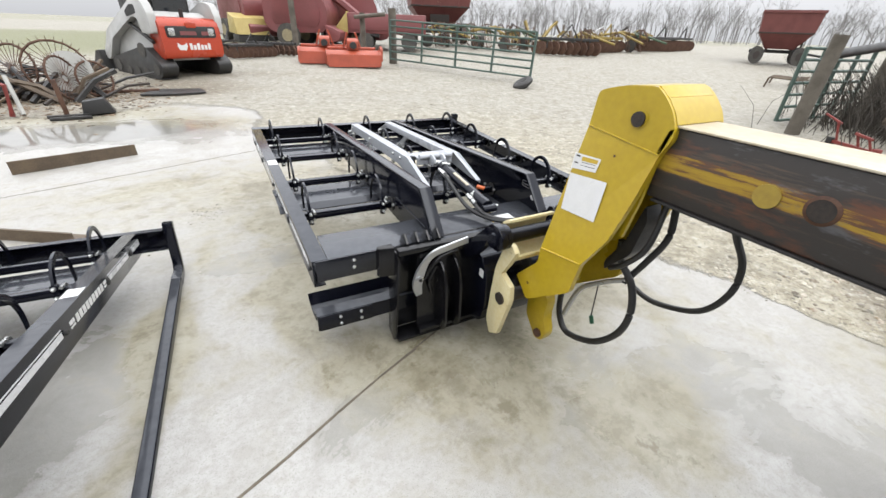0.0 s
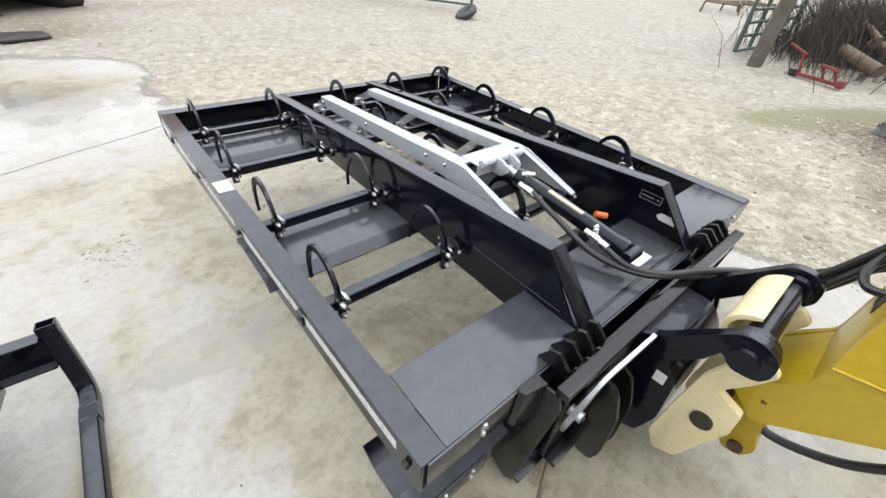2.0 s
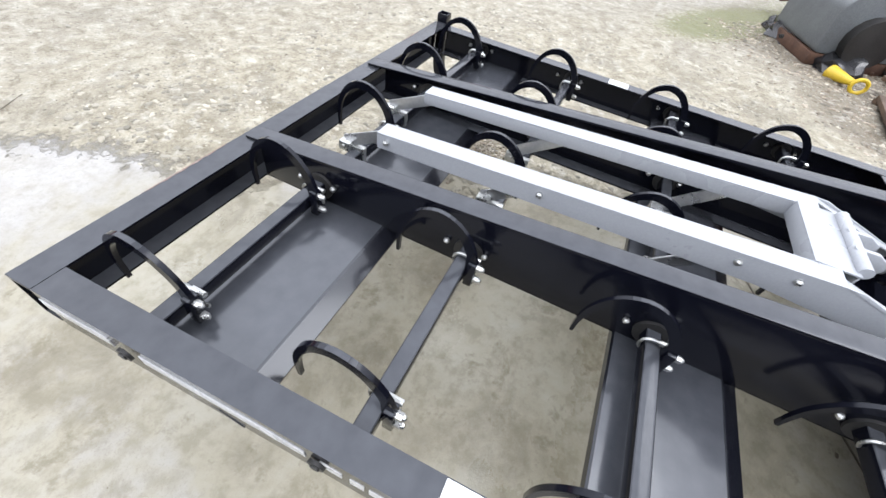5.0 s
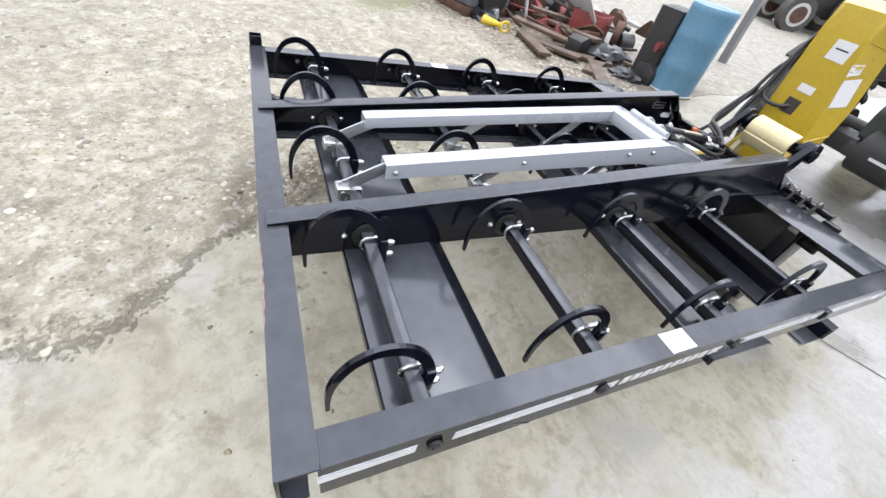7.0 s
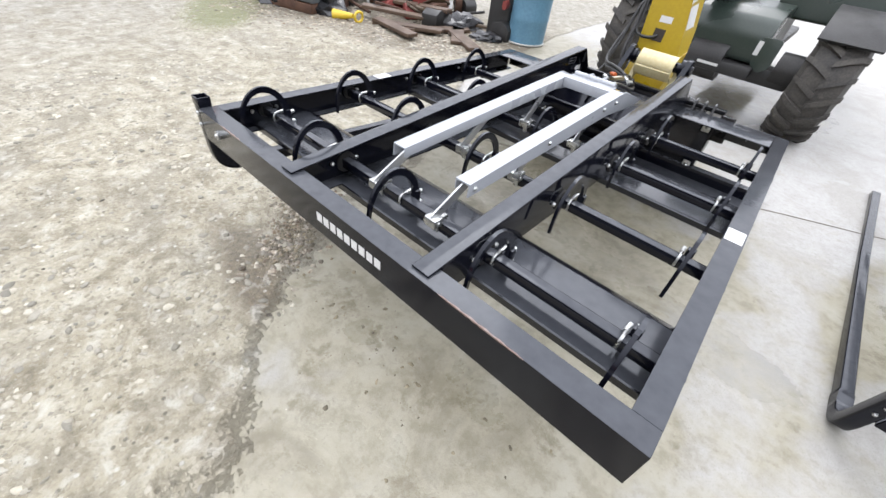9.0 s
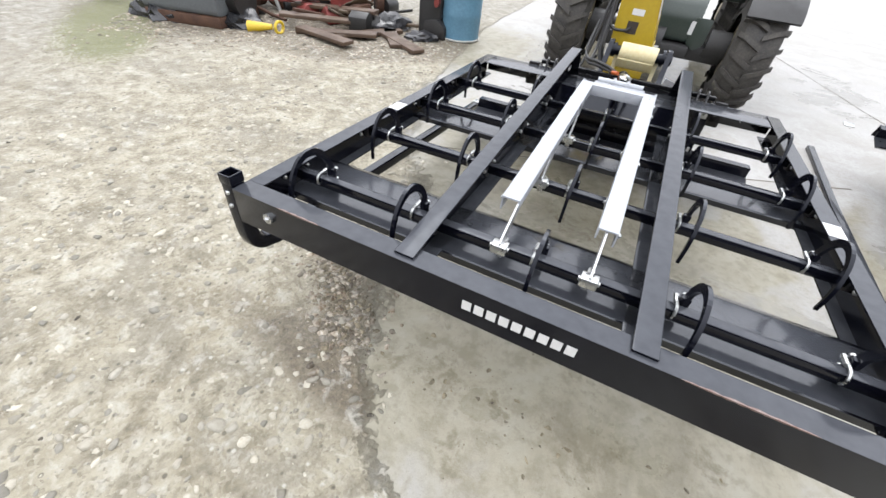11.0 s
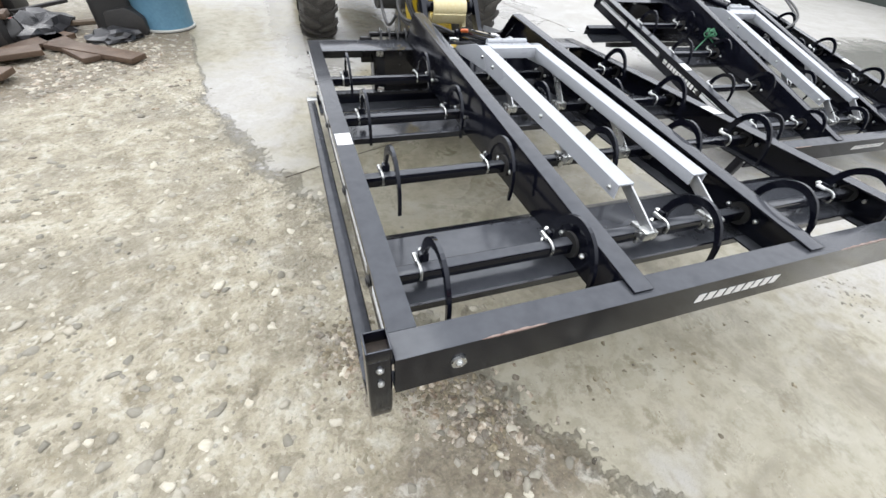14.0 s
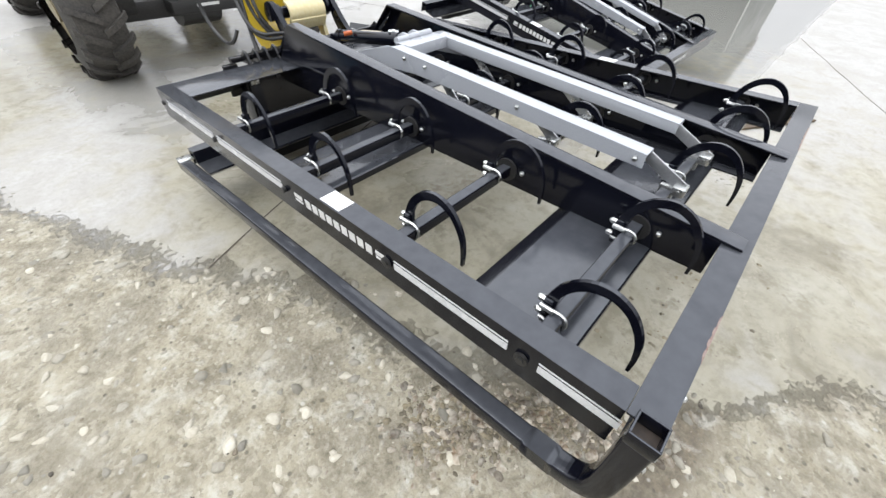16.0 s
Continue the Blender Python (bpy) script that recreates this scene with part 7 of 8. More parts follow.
def red_harvester(m, s, label, extra=True):
    """A large red hay machine: round hood, sloping pickup, wheels and drawbar."""
    k = thing("hay_baler", m, label, "baler", "red machines behind the fence")
    body = part("body", prism(B(), rounded([(-1.2, 0.55), (-1.35, 1.3), (-1.0, 2.1), (-0.2, 2.5), (0.7, 2.35), (1.2, 1.7), (1.25, 0.8), (0.9, 0.5)], 0.25, 5), "x", -0.85, 0.85, 0.03), M_RED, k, "faded red rounded body")
    for x in (-0.88, 0.85):
        part("side_panel", prism(B(), rounded([(-0.95, 0.75), (-1.05, 1.3), (-0.75, 1.9), (-0.1, 2.2), (0.5, 2.05), (0.9, 1.5), (0.9, 0.8)], 0.2, 4), "x", x, x + 0.03, 0.01), M_RED, body, "red side panel")
    part("pickup", prism(B(), rounded([(-1.3, 0.2), (-1.75, 0.3), (-1.85, 0.6), (-1.2, 0.85)], 0.08, 3), "x", -0.95, 0.95, 0.02), M_RED, k, "red pickup head")
    part("drawbar", rod(B(), (0, -1.3, 0.7), (0, -3.2, 0.5), r=0.07, n=6), M_CHASSIS, k)
    if extra:
        part("chute", rod(B(), (0.3, -0.5, 2.2), (0.6, -1.2, 1.9), (0.7, -2.2, 1.2), r=0.16, n=6), M_RED, k, "red sloping arm")
    for x in (-1.0, 1.0):
        t = part("wheel", cyl(B(), (x - 0.16, 0.25, 0.42), (x + 0.16, 0.25, 0.42), 0.42, 20), M_RUBBER, k, "black tyre")
        part("rim", cyl(B(), (x - 0.17, 0.25, 0.42), (x + 0.17, 0.25, 0.42), 0.22, 14), M_RIM, t)
    return k


red_harvester(at(3.3, 17.6, 60), 1, "faded red round baler behind a fence")
red_harvester(at(1.6, 19.8, 20), 1, "faded red baler parked behind another", False)
red_harvester(at(5.3, 18.6, 100), 1, "long faded red hay machine beside the gate")
fw = thing("forage_wagon", at(6.6, 16.4, 68), "low red wagon with a pale yellow end by the gate", "wagon")
part("bed", box(B(), -0.75, 0.75, -1.6, 1.6, 0.62, 1.35, 0.04), M_RED, fw, "red wagon bed")
part("tail_board", prism(B(), [(1.6, 0.6), (1.6, 1.4), (2.1, 0.8)], "x", -0.7, 0.7, 0.01), M_PALE_YELLOW, fw, "pale yellow tail board")
part("side_board", box(B(), -0.80, -0.76, -1.5, 1.5, 0.75, 1.25, 0.01), M_RED, fw)
for x in (-0.75, 0.75):
    for y in (-0.9, 0.9):
        part("wheel", cyl(B(), (x - 0.1, y, 0.33), (x + 0.1, y, 0.33), 0.33, 16), M_RUBBER, fw)
ph = thing("yellow_header", at(1.35, 18.2, 15) @ Matrix.Scale(0.72, 4), "pale yellow machine header beside red machines", "header")
part("hood", prism(B(), [(-0.5, 0.5), (-0.3, 1.3), (0.6, 1.55), (0.8, 0.6)], "x", -0.9, 0.9, 0.02), M_PALE_YELLOW, ph, "pale yellow sloping hood")
part("undercarriage", box(B(), -0.8, 0.8, -0.4, 0.6, 0.1, 0.5, 0.03), M_CHASSIS, ph)
part("red_cover", box(B(), 0.95, 1.9, -0.2, 0.6, 0.45, 1.0, 0.05), M_RED, ph, "red side cover")
for x, y, t in ((0.9, 13.9, 30), (0.2, 15.2, 70), (1.7, 14.6, -20)):
    disc_harrow(at(x, y, t) @ Matrix.Scale(0.55, 4), M_CHASSIS, "small dark cultivator in front of red machines")

# scrap on the left: finger wheels, a tarpaulin bundle, angle bits
for i, (x, y, r_, turn) in enumerate(((-2.60, 8.3, 0.46, 20), (-2.45, 7.9, 0.36, 70), (-3.25, 8.5, 0.42, -30), (-2.1, 8.2, 0.30, 45))):
    bm = B()
    spider_wheel(bm, (0, 0, r_ * 1.02), r_, turn, 28)
    solid("finger_wheel", bm, M_RUST, "rusty rake finger wheel leaning in a scrap heap", "scrap wheel", "rusty finger wheels", m=at(x, y))
rr = random.Random(5)
dish = cyl(B(), (0, 0, 0.42), (0.05, -0.02, 0.43), 0.34, 24)
cyl(dish, (0.05, -0.02, 0.43), (0.09, -0.03, 0.435), 0.10, 14)
solid("wheel_disc", dish, M_PALE_PIPE, "pale dented wheel disc leaning in a scrap heap", "disc", m=at(-2.42, 8.25, -70))
for i in range(46):
    bm = B()
    a = rr.uniform(0, 3.1)
    L_ = rr.uniform(0.5, 1.3)
    p0 = Vector((0, 0, 0.02))
    p1 = Vector((math.cos(a) * L_, math.sin(a) * L_, rr.uniform(0.03, 0.6)))
    rod(bm, p0, (p0 + p1) / 2 + Vector((rr.uniform(-0.1, 0.1), rr.uniform(-0.1, 0.1), 0.08)), p1, r=rr.uniform(0.018, 0.05), n=5)
    solid("scrap_bar", bm, rr.choice((M_RUST_SHADE, M_CHASSIS, M_CHASSIS, M_OLD_STEEL)), "bent rusty scrap bar lying in a heap", "scrap bar", "scrap bars", m=at(rr.uniform(-3.9, -1.9), rr.uniform(7.5, 9.0)))
for x, y, sx, sy, sz in ((-3.9, 8.3, 0.6, 0.75, 0.45), (-4.6, 8.9, 0.6, 0.6, 0.55)):
    bm = B()
    bmesh.ops.create_icosphere(bm, subdivisions=4, radius=1.0)
    for v in bm.verts:
        v.co *= 1 + 0.18 * noise.noise(v.co * 2.2) + 0.07 * noise.noise(v.co * 7.0)
        v.co = Vector((v.co.x * sx, v.co.y * sy, max(-0.02, v.co.z * sz + 0.15)))
    solid("tarpaulin_bundle", bm, M_TARP, "crumpled black plastic bundle on the gravel", "bundle", m=at(x, y))
solid("bent_red_bar", rod(B(), (0, 0, 0.02), (0.05, 0.05, 0.45), (-0.25, 0.15, 0.55), (-0.5, 0.1, 0.35), r=0.035, n=8), M_SCRAP_RED, "bent red bar beside the scrap heap", "bar", m=at(-2.95, 6.75))
solid("pale_pipe", rod(B(), (0, 0, 0.02), (-0.10, 0.25, 0.55), r=0.03, n=8), M_PALE_PIPE, "short pale pipe standing in scrap", "pipe", m=at(-2.85, 6.85))
bk = thing("steel_bracket", at(-2.1, 6.6, 8), "black steel bracket with flat feet on wet concrete", "bracket")
part("foot", box(B(), -0.40, 0.10, -0.06, 0.0, 0.01, 0.05, 0.004), M_CHASSIS, bk)
part("foot", box(B(), -0.36, 0.14, -0.20, -0.14, 0.0, 0.04, 0.004), M_CHASSIS, bk)
part("box_section", prism(B(), [(0.02, 0.02), (0.06, 0.22), (0.34, 0.26), (0.44, 0.04)], "y", -0.02, 0.20, 0.006), M_DARK, bk)
part("upright", box(B(), -0.20, -0.14, 0.0, 0.05, 0.0, 0.55, 0.004), M_RUST, bk)
solid("flat_bar", box(B(), -0.55, 0.55, -0.05, 0.05, 0.0, 0.05, 0.004), M_RUST, "rusty flat bar on wood chips", "bar", m=at(-1.75, 8.5, 4))
sl = prism(B(), rounded([(-0.55, -0.35), (-0.3, 0.4), (0.5, 0.3), (0.6, -0.25), (0.1, -0.4)], 0.08, 2), "z", 0.0, 0.03, 0.004)
solid("steel_sheet", sl, M_CHASSIS, "flat dark steel sheet lying on gravel", "sheet", m=at(-0.95, 8.35))


def angle_beam(p, q, w, h, label):
    """A heavy L section lying on the slab."""
    p, q = Vector(p), Vector(q)
    d = q - p
    bm = prism(B(), [(0, 0), (w, 0), (w, 0.02), (0.02, 0.02), (0.02, h), (0, h)], "x", 0, d.length, 0.003)
    return solid("angle_beam", bm, M_OLD_STEEL, label, "steel beam", "steel angle beams on the slab", m=pose(p.x, p.y, 0.004, 0, 0, math.degrees(math.atan2(d.y, d.x))))


angle_beam((-2.53, 4.42, 0), (-1.38, 4.84, 0), 0.105, 0.15, "weathered steel angle beam on wet concrete")
angle_beam((-2.35, 2.66, 0), (-1.50, 2.14, 0), 0.14, 0.10, "weathered steel angle beam half under a grapple")


# ---------------------------------------------------------------- right-hand fence side
wd = B()
rr = random.Random(9)
for i in range(3200):
    x, y = rr.gauss(12.6, 1.0), rr.gauss(1.0, 0.70)
    h = rr.uniform(0.25, 1.25)
    a = rr.uniform(0, 6.28)
    z = ground_z(x, y)
    sweep(wd, [(x, y, z), (x + 0.25 * h * math.cos(a), y + 0.25 * h * math.sin(a), z + 0.6 * h), (x + 0.6 * h * math.cos(a + 0.5), y + 0.6 * h * math.sin(a + 0.5), z + h)], 0.0075, 3, taper=[1, 0.7, 0.3], caps=False)
tagged(new("dead_brambles", finish(wd, "dead_brambles", M_STRAW)), "tangle of dark dead brambles along the fence", "brambles", kind="stuff")
ri = thing("red_implement", pose(9.45, 1.00, 0.05, 0, 0, 60) @ Matrix.Scale(0.52, 4), "old red three-point implement frame lying in grass", "implement")
part("main_beam", rod(B(), (-0.85, 0, 0.10), (0.85, 0, 0.10), r=0.075, n=4), M_SCRAP_RED, ri, "red main beam")
for x, hgt in ((-0.7, 0.5), (-0.25, 0.55), (0.62, 0.75)):
    part("upright", rod(B(), (x, 0.0, 0.12), (x + 0.10, 0.15, hgt), r=0.045, n=4), M_SCRAP_RED, ri)
part("top_bar", rod(B(), (-0.72, 0.14, 0.48), (-0.10, 0.16, 0.55), r=0.05, n=4), M_SCRAP_RED, ri)
part("brace", rod(B(), (0.62, 0.10, 0.72), (1.25, 0.25, 0.95), r=0.04, n=4), M_SCRAP_RED, ri)
part("end_block", box(B(), 0.72, 0.95, -0.10, 0.10, 0.0, 0.22, 0.02), M_CHASSIS, ri)
part("clamp", box(B(), -0.98, -0.80, -0.10, 0.10, 0.02, 0.24, 0.02), M_SCRAP_RED, ri)
for i, (x, y, z, a, L_) in enumerate(((10.4, 0.7, 0.25, 40, 1.1), (10.9, 0.2, 0.35, 65, 1.3), (11.4, 0.9, 0.6, 20, 1.5), (9.9, -0.4, 0.12, 80, 1.2))):
    bm = cyl(B(), (-L_ / 2, 0, 0), (L_ / 2, 0, 0.15), 0.10 if i < 2 else 0.05, 14)
    solid("scrap_pipe", bm, M_OLD_STEEL, "length of dull pipe thrown on a scrap heap", "pipe", "scrap pipes", m=at(x, y, a, z))
red_back = thing("orange_implement", at(12.6, 0.2, 30), "orange implement standing behind dead brambles", "implement")
part("hood", prism(B(), rounded([(-0.4, 0.8), (-0.3, 1.25), (0.4, 1.3), (0.5, 0.8)], 0.06, 3), "x", -0.7, 0.7, 0.02), M_TILLER, red_back)
part("stand", box(B(), -0.5, 0.5, -0.25, 0.25, 0.0, 0.8, 0.03), M_CHASSIS, red_back)
for x, y, t in ((16.7, 5.4, 20), (18.0, 5.0, -10)):
    hw = thing("spike_harrow", at(x, y, t), "low rusty spike harrow on the gravel", "harrow", "spike harrows")
    for k in range(5):
        part("bar", rod(B(), (-0.6 + 0.3 * k, -0.5, 0.25), (-0.6 + 0.3 * k, 0.5, 0.30), r=0.025, n=5), M_OLD_STEEL, hw)
    for y2 in (-0.5, 0.5):
        part("beam", rod(B(), (-0.7, y2, 0.28), (0.7, y2, 0.28), r=0.03, n=5), M_OLD_STEEL, hw)
        for sx in (-0.65, 0.65):
            part("leg", rod(B(), (sx, y2, 0.28), (sx, y2 * 1.1, 0.0), r=0.03, n=5), M_OLD_STEEL, hw)


# ---------------------------------------------------------------- scrap row behind the grapple
def barrel(m, material, label, r=0.29, h=0.90):
    prof = [(0.0, 0.90), (0.02, 1.0), (0.05, 0.985), (0.30, 0.985), (0.33, 1.01), (0.36, 0.985), (0.64, 0.985), (0.67, 1.01), (0.70, 0.985), (0.93, 0.985), (0.97, 1.0), (1.0, 0.95)]
    bm = B()
    n = 36
    rings = [[bm.verts.new((math.cos(2 * math.pi * i / n) * r * k, math.sin(2 * math.pi * i / n) * r * k, z * h)) for i in range(n)] for z, k in prof]
    for a, b in zip(rings, rings[1:]):
        for i in range(n):
            bm.faces.new((a[i], a[(i + 1) % n], b[(i + 1) % n], b[i]))
    bm.faces.new(rings[0])
    bm.faces.new(rings[-1])
    b = solid("plastic_barrel", bm, material, label, "barrel", m=m)
    bm = sweep(B(), [(r * 1.0 * math.cos(2 * math.pi * k / 24), r * 1.0 * math.sin(2 * math.pi * k / 24), 0.022) for k in range(25)], 0.016, 6, caps=False)
    part("bottom_hoop", bm, M_PALE_PIPE, b, "pale hoop at the foot")
    return b


barrel(at(3.93, -3.10), M_BARREL, "faded blue plastic barrel standing on wet concrete", 0.31, 1.12)
tk = thing("oil_tank", at(4.40, -3.05, 12) @ Matrix.Diagonal((0.62, 0.9, 1.12, 1)), "black rusty tank standing beside a blue barrel", "tank")
part("shell", prism(B(), rounded([(-0.32, -0.26), (-0.32, 0.26), (0.32, 0.26), (0.32, -0.26)], 0.10, 4), "z", 0.02, 0.86, 0.01), M_DARK, tk)
part("rust_foot", box(B(), -0.34, 0.34, -0.28, 0.28, 0.0, 0.03, 0.004), M_RUST, tk)
part("valve", cyl(B(), (-0.20, 0.26, 0.45), (-0.20, 0.40, 0.45), 0.06, 12), M_SCRAP_RED, tk, "red valve wheel")


def plank(x, y, turn, L_, w=0.20, t=0.05, z=0.0, tilt=0.0, material=None, label="wet brown plank lying in a scrap row"):
    return solid("scrap_plank", box(B(), -L_ / 2, L_ / 2, -w / 2, w / 2, 0, t, 0.006), material or M_PLANK, label, "plank", "planks in the scrap row", m=at(x, y, turn, z) @ pose(0, 0, 0, 0, tilt, 0))


for x, y, turn, L_, z, tilt in ((5.05, -2.15, 62, 1.1, 0.01, 0), (5.35, -1.75, 25, 1.2, 0.03, 2), (4.65, -2.20, -50, 0.9, 0.01, 0), (5.75, -1.95, 40, 1.3, 0.12, -4), (5.9, -2.4, 10, 1.5, 0.18, 3), (6.4, -2.6, 75, 1.2, 0.22, -6), (5.35, -1.45, -8, 1.0, 0.05, 0), (4.40, -2.05, -28, 0.95, 0.02, 0)):
    plank(x, y, turn, L_, z=z, tilt=tilt)
rb = thing("red_toolbox", at(6.0, -2.95, 30, 0.05), "open old red steel box in a scrap row", "box")
for b in ((-0.3, 0.3, -0.22, -0.20, 0, 0.42), (-0.3, 0.3, 0.20, 0.22, 0, 0.42), (-0.3, -0.28, -0.20, 0.20, 0, 0.42), (0.28, 0.3, -0.20, 0.20, 0, 0.42)):
    part("side", box(B(), *b, 0.004), M_SCRAP_RED, rb)
part("bottom", box(B(), -0.28, 0.28, -0.20, 0.20, 0, 0.02), M_CHASSIS, rb)
M_YELLOW_PLASTIC = mat("yellow_plastic", (0.95, 0.68, 0.04), (0.8, 0.55, 0.04), 0.4)
fun = thing("yellow_funnel", at(6.10, -1.22, 25), "yellow plastic funnel with a ring lying by the scrap", "funnel")
part("cone", cyl(B(), (0.0, 0, 0.085), (0.34, 0.02, 0.06), 0.035, 18, 0.085), M_YELLOW_PLASTIC, fun)
ring = sweep(B(), [(-0.10 + 0.03 * math.cos(a), 0.075 * math.cos(a), 0.085 + 0.075 * math.sin(a)) for a in [2 * math.pi * k / 20 for k in range(21)]], 0.022, 8, caps=False)
part("ring", ring, M_YELLOW_PLASTIC, fun)
gm = thing("grey_machine", at(7.4, -1.15, 15), "dull grey machine housing with pipes in the scrap row", "machine")
part("housing", prism(B(), rounded([(-0.5, 0.15), (-0.5, 0.75), (0.1, 0.95), (0.5, 0.7), (0.5, 0.15)], 0.08, 3), "x", -0.6, 0.6, 0.02), mat("dull_grey_paint", (0.20, 0.22, 0.23), (0.14, 0.15, 0.16), 0.5), gm)
part("drum", cyl(B(), (-0.75, 0, 0.35), (0.75, 0, 0.35), 0.28, 18), M_CHASSIS, gm)
part("skid", box(B(), -0.6, 0.6, -0.5, 0.5, 0.0, 0.15, 0.02), M_RUST, gm)
rr = random.Random(21)
for i in range(46):
    t = rr.random()
    x = 8.6 - 3.0 * t + rr.uniform(-0.3, 0.9)
    y = -0.9 - 2.2 * t + rr.uniform(-1.6, 0.3)
    z = rr.uniform(0.02, 0.35)
    k = rr.random()
    a = rr.uniform(0, 180)
    if k < 0.30:
        L_ = rr.uniform(0.6, 1.6)
        bm = rod(B(), (-L_ / 2, 0, 0), (0, 0.03, rr.uniform(0.0, 0.10)), (L_ / 2, 0, rr.uniform(-0.05, 0.35)), r=rr.uniform(0.015, 0.045), n=6)
        solid("scrap_bar", bm, rr.choice((M_RUST, M_OLD_STEEL, M_CHASSIS, M_PALE_PIPE, M_SCRAP_RED)), "bent scrap bar in a heap of farm scrap", "scrap bar", "scrap bars", m=at(x, y, a, z))
    elif k < 0.55:
        s = rr.uniform(0.2, 0.5)
        bm = prism(B(), rounded([(-s, -s * 0.5), (-s * 0.8, s * 0.5), (s, s * 0.6), (s * 0.9, -s * 0.6)], 0.05, 2), "z", 0, 0.02, 0.003)
        solid("sheet_metal", bm, rr.choice((M_RUST, M_CHASSIS, M_WHITE_PAINT, M_SCRAP_RED, M_OLD_STEEL)), "loose sheet of metal in a heap of farm scrap", "sheet metal", "scrap sheets", m=at(x, y, a, z + 0.15) @ pose(0, 0, 0, rr.uniform(-60, 60), rr.uniform(-40, 40), 0))
    elif k < 0.80:
        s = rr.uniform(0.12, 0.30)
        bm = prism(B(), rounded([(-s, 0), (-s, s * 1.2), (s * 0.4, s * 1.5), (s, s * 0.9), (s, 0)], 0.04, 2), "y", -s * 0.8, s * 0.8, 0.01)
        solid("scrap_casting", bm, rr.choice((M_RUST, M_CHASSIS, M_SCRAP_RED, M_DARK)), "rusty machine casting in a heap of farm scrap", "casting", "scrap castings", m=at(x, y, a, z * 0.3))
    else:
        # plain disc added as a small scrap wheel
        bm = cyl(B(), (0, -0.06, 0.22), (0, 0.06, 0.22), 0.22, 18)
        solid("iron_pulley", bm, rr.choice((M_RUST, M_RUBBER)), "small scrap wheel in a heap of farm scrap", "pulley", "scrap pulleys", m=at(x, y, a, z * 0.3))
# black sheeting and dark clutter low down along the row
for x, y, sx, sy, sz, turn in ((6.95, -1.15, 0.55, 0.30, 0.22, 20), (5.05, -2.75, 0.35, 0.25, 0.20, 60), (4.35, -2.55, 0.25, 0.16, 0.10, 25), (7.9, -0.75, 0.5, 0.3, 0.25, -10)):
    bm = B()
    bmesh.ops.create_icosphere(bm, subdivisions=3, radius=1.0)
    for v in bm.verts:
        k = 1 + 0.22 * math.sin(v.co.x * 5 + turn) * math.cos(v.co.y * 6 - turn) + 0.10 * math.sin(v.co.z * 11 + v.co.x * 7)
        v.co = Vector((v.co.x * sx * k, v.co.y * sy * k, max(-0.1, v.co.z) * sz * k + 0.02))
    solid("plastic_sheet", bm, M_TARP, "crumpled black plastic sheet in a scrap row", "plastic sheet", "black plastic sheets", m=at(x, y, turn))
for i in range(44):
    t = rr.random()
    v = rr.uniform(0.0, 0.9)
    x, y = 8.2 - 4.0 * t + 0.42 * v, -1.0 - 1.85 * t - 0.9 * v
    a = rr.uniform(0, 180)
    s = rr.uniform(0.08, 0.22)
    if i % 2:
        bm = rod(B(), (-s * 3, 0, 0.02), (0, 0.03, 0.03 + s * 0.4), (s * 3, 0.05, 0.02 + rr.uniform(0, 0.25)), r=rr.uniform(0.012, 0.03), n=6)
        solid("scrap_bar", bm, rr.choice((M_RUST, M_OLD_STEEL, M_CHASSIS, M_SCRAP_RED, M_CHASSIS)), "bent scrap bar in a heap of farm scrap", "scrap bar", "scrap bars", m=at(x, y, a))
    else:
        bm = prism(B(), rounded([(-s, 0), (-s * 0.8, s * rr.uniform(0.6, 1.6)), (s * 0.3, s * 1.3), (s, s * rr.uniform(0.4, 1.0)), (s, 0)], 0.03, 2), "y", -s * 0.7, s * 0.7, 0.008)
        solid("scrap_casting", bm, rr.choice((M_RUST, M_CHASSIS, M_SCRAP_RED, M_DARK, M_CHASSIS)), "rusty machine casting in a heap of farm scrap", "casting", "scrap castings", m=at(x, y, a))
for i in range(3):
    L_ = 1.5
    solid("steel_tube", rod(B(), (0, 0, 0), (0.35, 0.2, L_), r=0.03, n=8), M_PALE_PIPE if i else M_WHITE_PAINT, "white-painted tube leaning in the scrap row", "tube", m=at(6.9 + 0.8 * i, -2.2 - 0.4 * i, 40 * i))
solid("steel_post", prism(B(), [(-0.06, -0.06), (0.06, -0.06), (0.06, 0.06), (-0.06, 0.06)], "z", -0.1, 3.2, 0.004), mat("galvanised_post", (0.30, 0.31, 0.31), (0.22, 0.23, 0.23), 0.5, s1=5), "grey steel post standing at the edge of the yard", "post", m=pose(5.1, -5.5, 0, 0, 2, 10))
# parked tractor with a big white-rimmed wheel beyond the post
tq = thing("parked_tractor", pose(8.9, -14.2, 0, 0, 0, 63) @ Matrix.Scale(0.77, 4), "parked dark tractor with large white-rimmed wheels", "tractor")
part("body", prism(B(), rounded([(-1.6, 0.7), (-1.7, 1.7), (0.2, 1.9), (1.8, 1.6), (1.9, 0.7)], 0.15, 3), "y", -0.65, 0.65, 0.03), M_CHASSIS, tq, "dark tractor body")
part("cab", prism(B(), rounded([(-1.5, 1.7), (-1.4, 2.8), (0.0, 2.8), (0.3, 1.8)], 0.1, 3), "y", -0.7, 0.7, 0.03), M_GLASS_DARK, tq, "dark glazed cab")
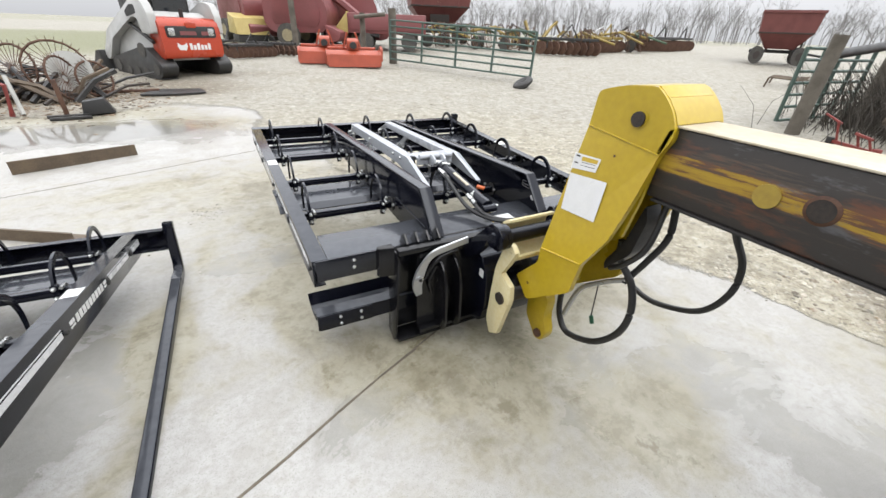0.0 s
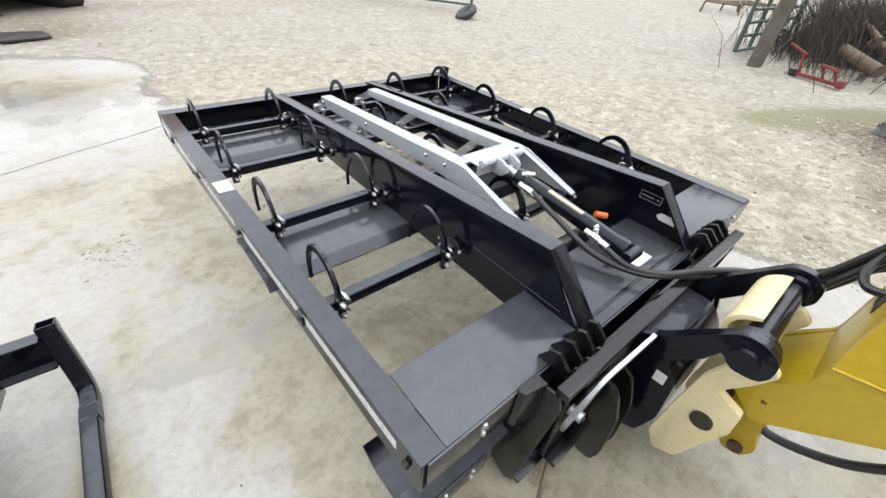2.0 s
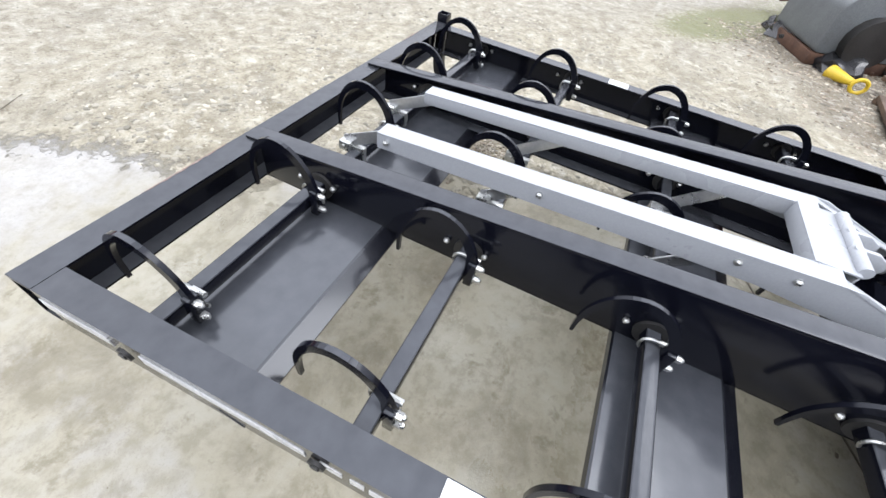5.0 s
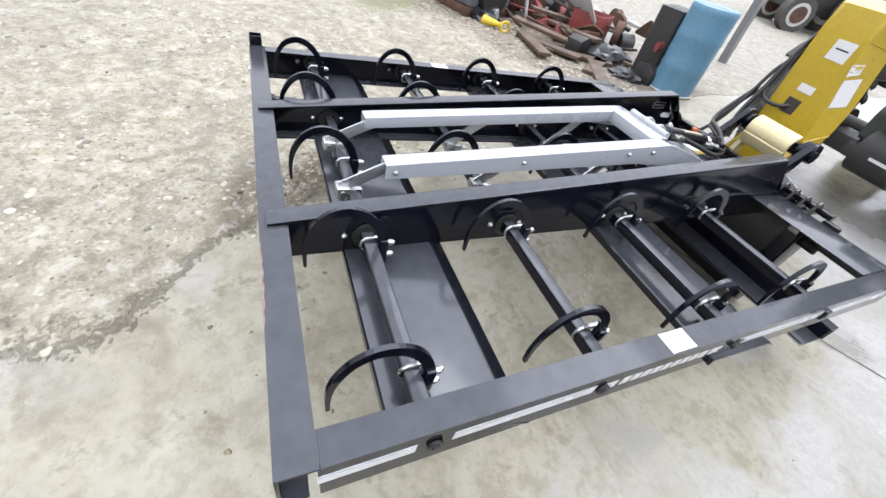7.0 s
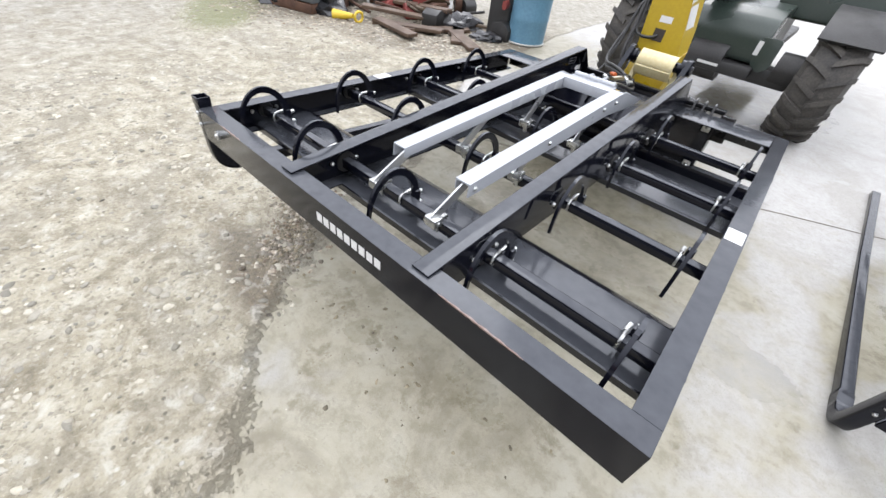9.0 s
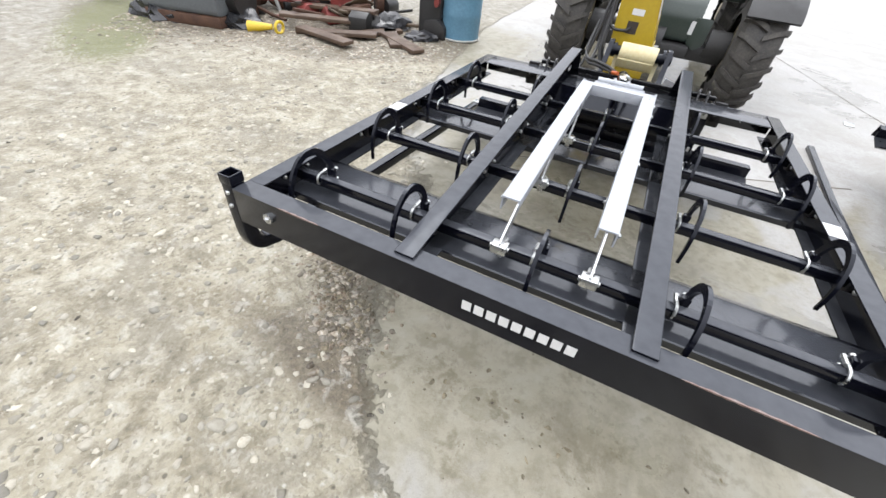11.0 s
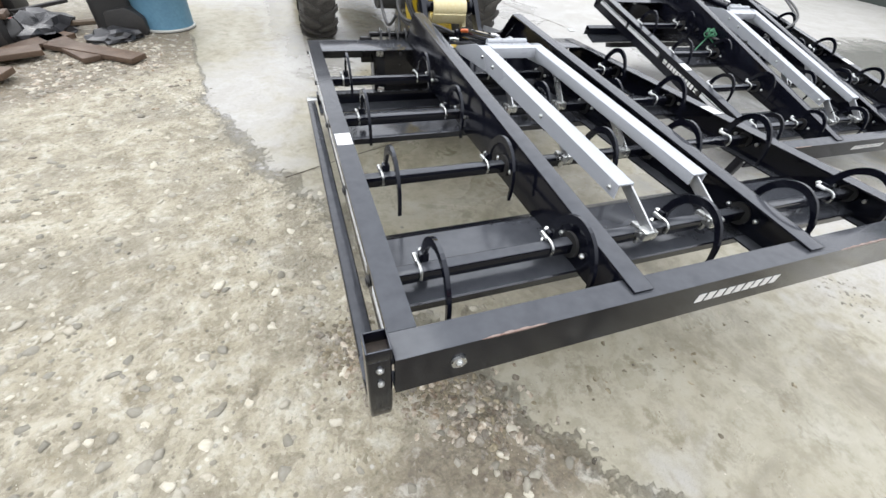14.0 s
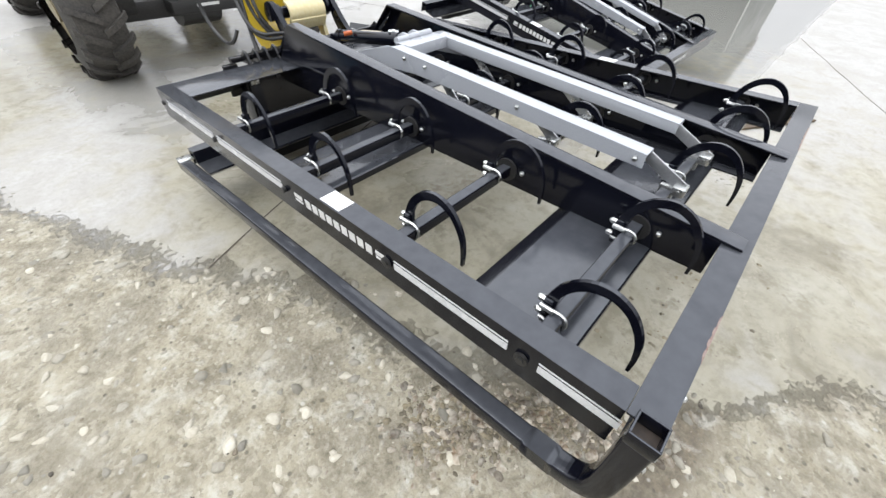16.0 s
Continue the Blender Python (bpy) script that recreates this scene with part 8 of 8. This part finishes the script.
for x, r_ in ((-0.9, 0.98), (1.5, 0.62)):
    for y in (-1.0, 1.0):
        t = part("wheel", cyl(B(), (x, y - 0.22, r_), (x, y + 0.22, r_), r_, 30), M_RUBBER, tq, "black tractor tyre")
        part("rim", cyl(B(), (x, y - 0.235, r_), (x, y + 0.235, r_), r_ * 0.66, 26), M_WHITE_PAINT, t, "white wheel rim")
        part("wheel_disc", cyl(B(), (x, y - 0.25, r_), (x, y + 0.25, r_), r_ * 0.48, 22), M_RUST, t, "rusty wheel disc")


# ---------------------------------------------------------------- shed across the slab, and the far tree line
sh = thing("machine_shed", pose(-15.5, -4.0, 0, 0, 0, 0), "dark green steel machine shed across the concrete yard", "shed")
M_SHED = mat("dark_green_steel_siding", (0.075, 0.095, 0.085), (0.06, 0.078, 0.07), 0.5, s1=1.5, s2=20, bump=0.05)
part("wall", box(B(), -8, 0, -8.0, 4.0, 0, 3.5, 0.01), M_SHED, sh)
part("corner_trim", box(B(), -0.10, 0.02, 4.001, 4.03, 0, 3.5), M_WHITE_PAINT, sh, "white corner trim")
part("fascia", box(B(), -8.1, 0.10, -8.1, 4.1, 3.5, 3.8, 0.01), M_WOOD, sh, "brown roof edge")
part("roof", prism(B(), [(-8.2, 3.8), (-4, 4.9), (0.2, 3.8)], "y", -8.1, 4.1, 0.01), M_SHED, sh)

tb = []
tf = []
rr = random.Random(33)


def limb(p, d, L_, r, depth):
    """A tapering bare limb that forks."""
    q = p + d * L_
    base = len(tb)
    s = d.cross(Vector((0.3, 0.5, 0.8))).normalized()
    u = s.cross(d)
    for c, rad in ((p, r), (q, r * 0.6)):
        for k in range(3):
            a = 2.094 * k
            tb.append(tuple(c + (s * math.cos(a) + u * math.sin(a)) * rad))
    for k in range(3):
        j = (k + 1) % 3
        tf.append((base + k, base + j, base + 3 + j, base + 3 + k))
    if depth:
        for _ in range(3 if depth > 1 else 4):
            nd = (d + Vector((rr.uniform(-0.8, 0.8), rr.uniform(-0.8, 0.8), rr.uniform(-0.1, 0.6)))).normalized()
            limb(p + d * L_ * rr.uniform(0.55, 1.0), nd, L_ * rr.uniform(0.5, 0.75), r * 0.5, depth - 1)


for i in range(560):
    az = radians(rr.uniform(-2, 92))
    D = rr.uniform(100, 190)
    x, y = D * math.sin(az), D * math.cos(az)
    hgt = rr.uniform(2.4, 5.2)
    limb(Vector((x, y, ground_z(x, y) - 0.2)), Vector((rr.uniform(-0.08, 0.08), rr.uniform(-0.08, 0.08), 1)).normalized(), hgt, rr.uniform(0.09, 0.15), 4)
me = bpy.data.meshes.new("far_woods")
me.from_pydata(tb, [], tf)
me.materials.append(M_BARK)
tagged(new("far_woods", me), "bare winter trees, painted haze-pale, along the far field edge", "trees", kind="stuff")
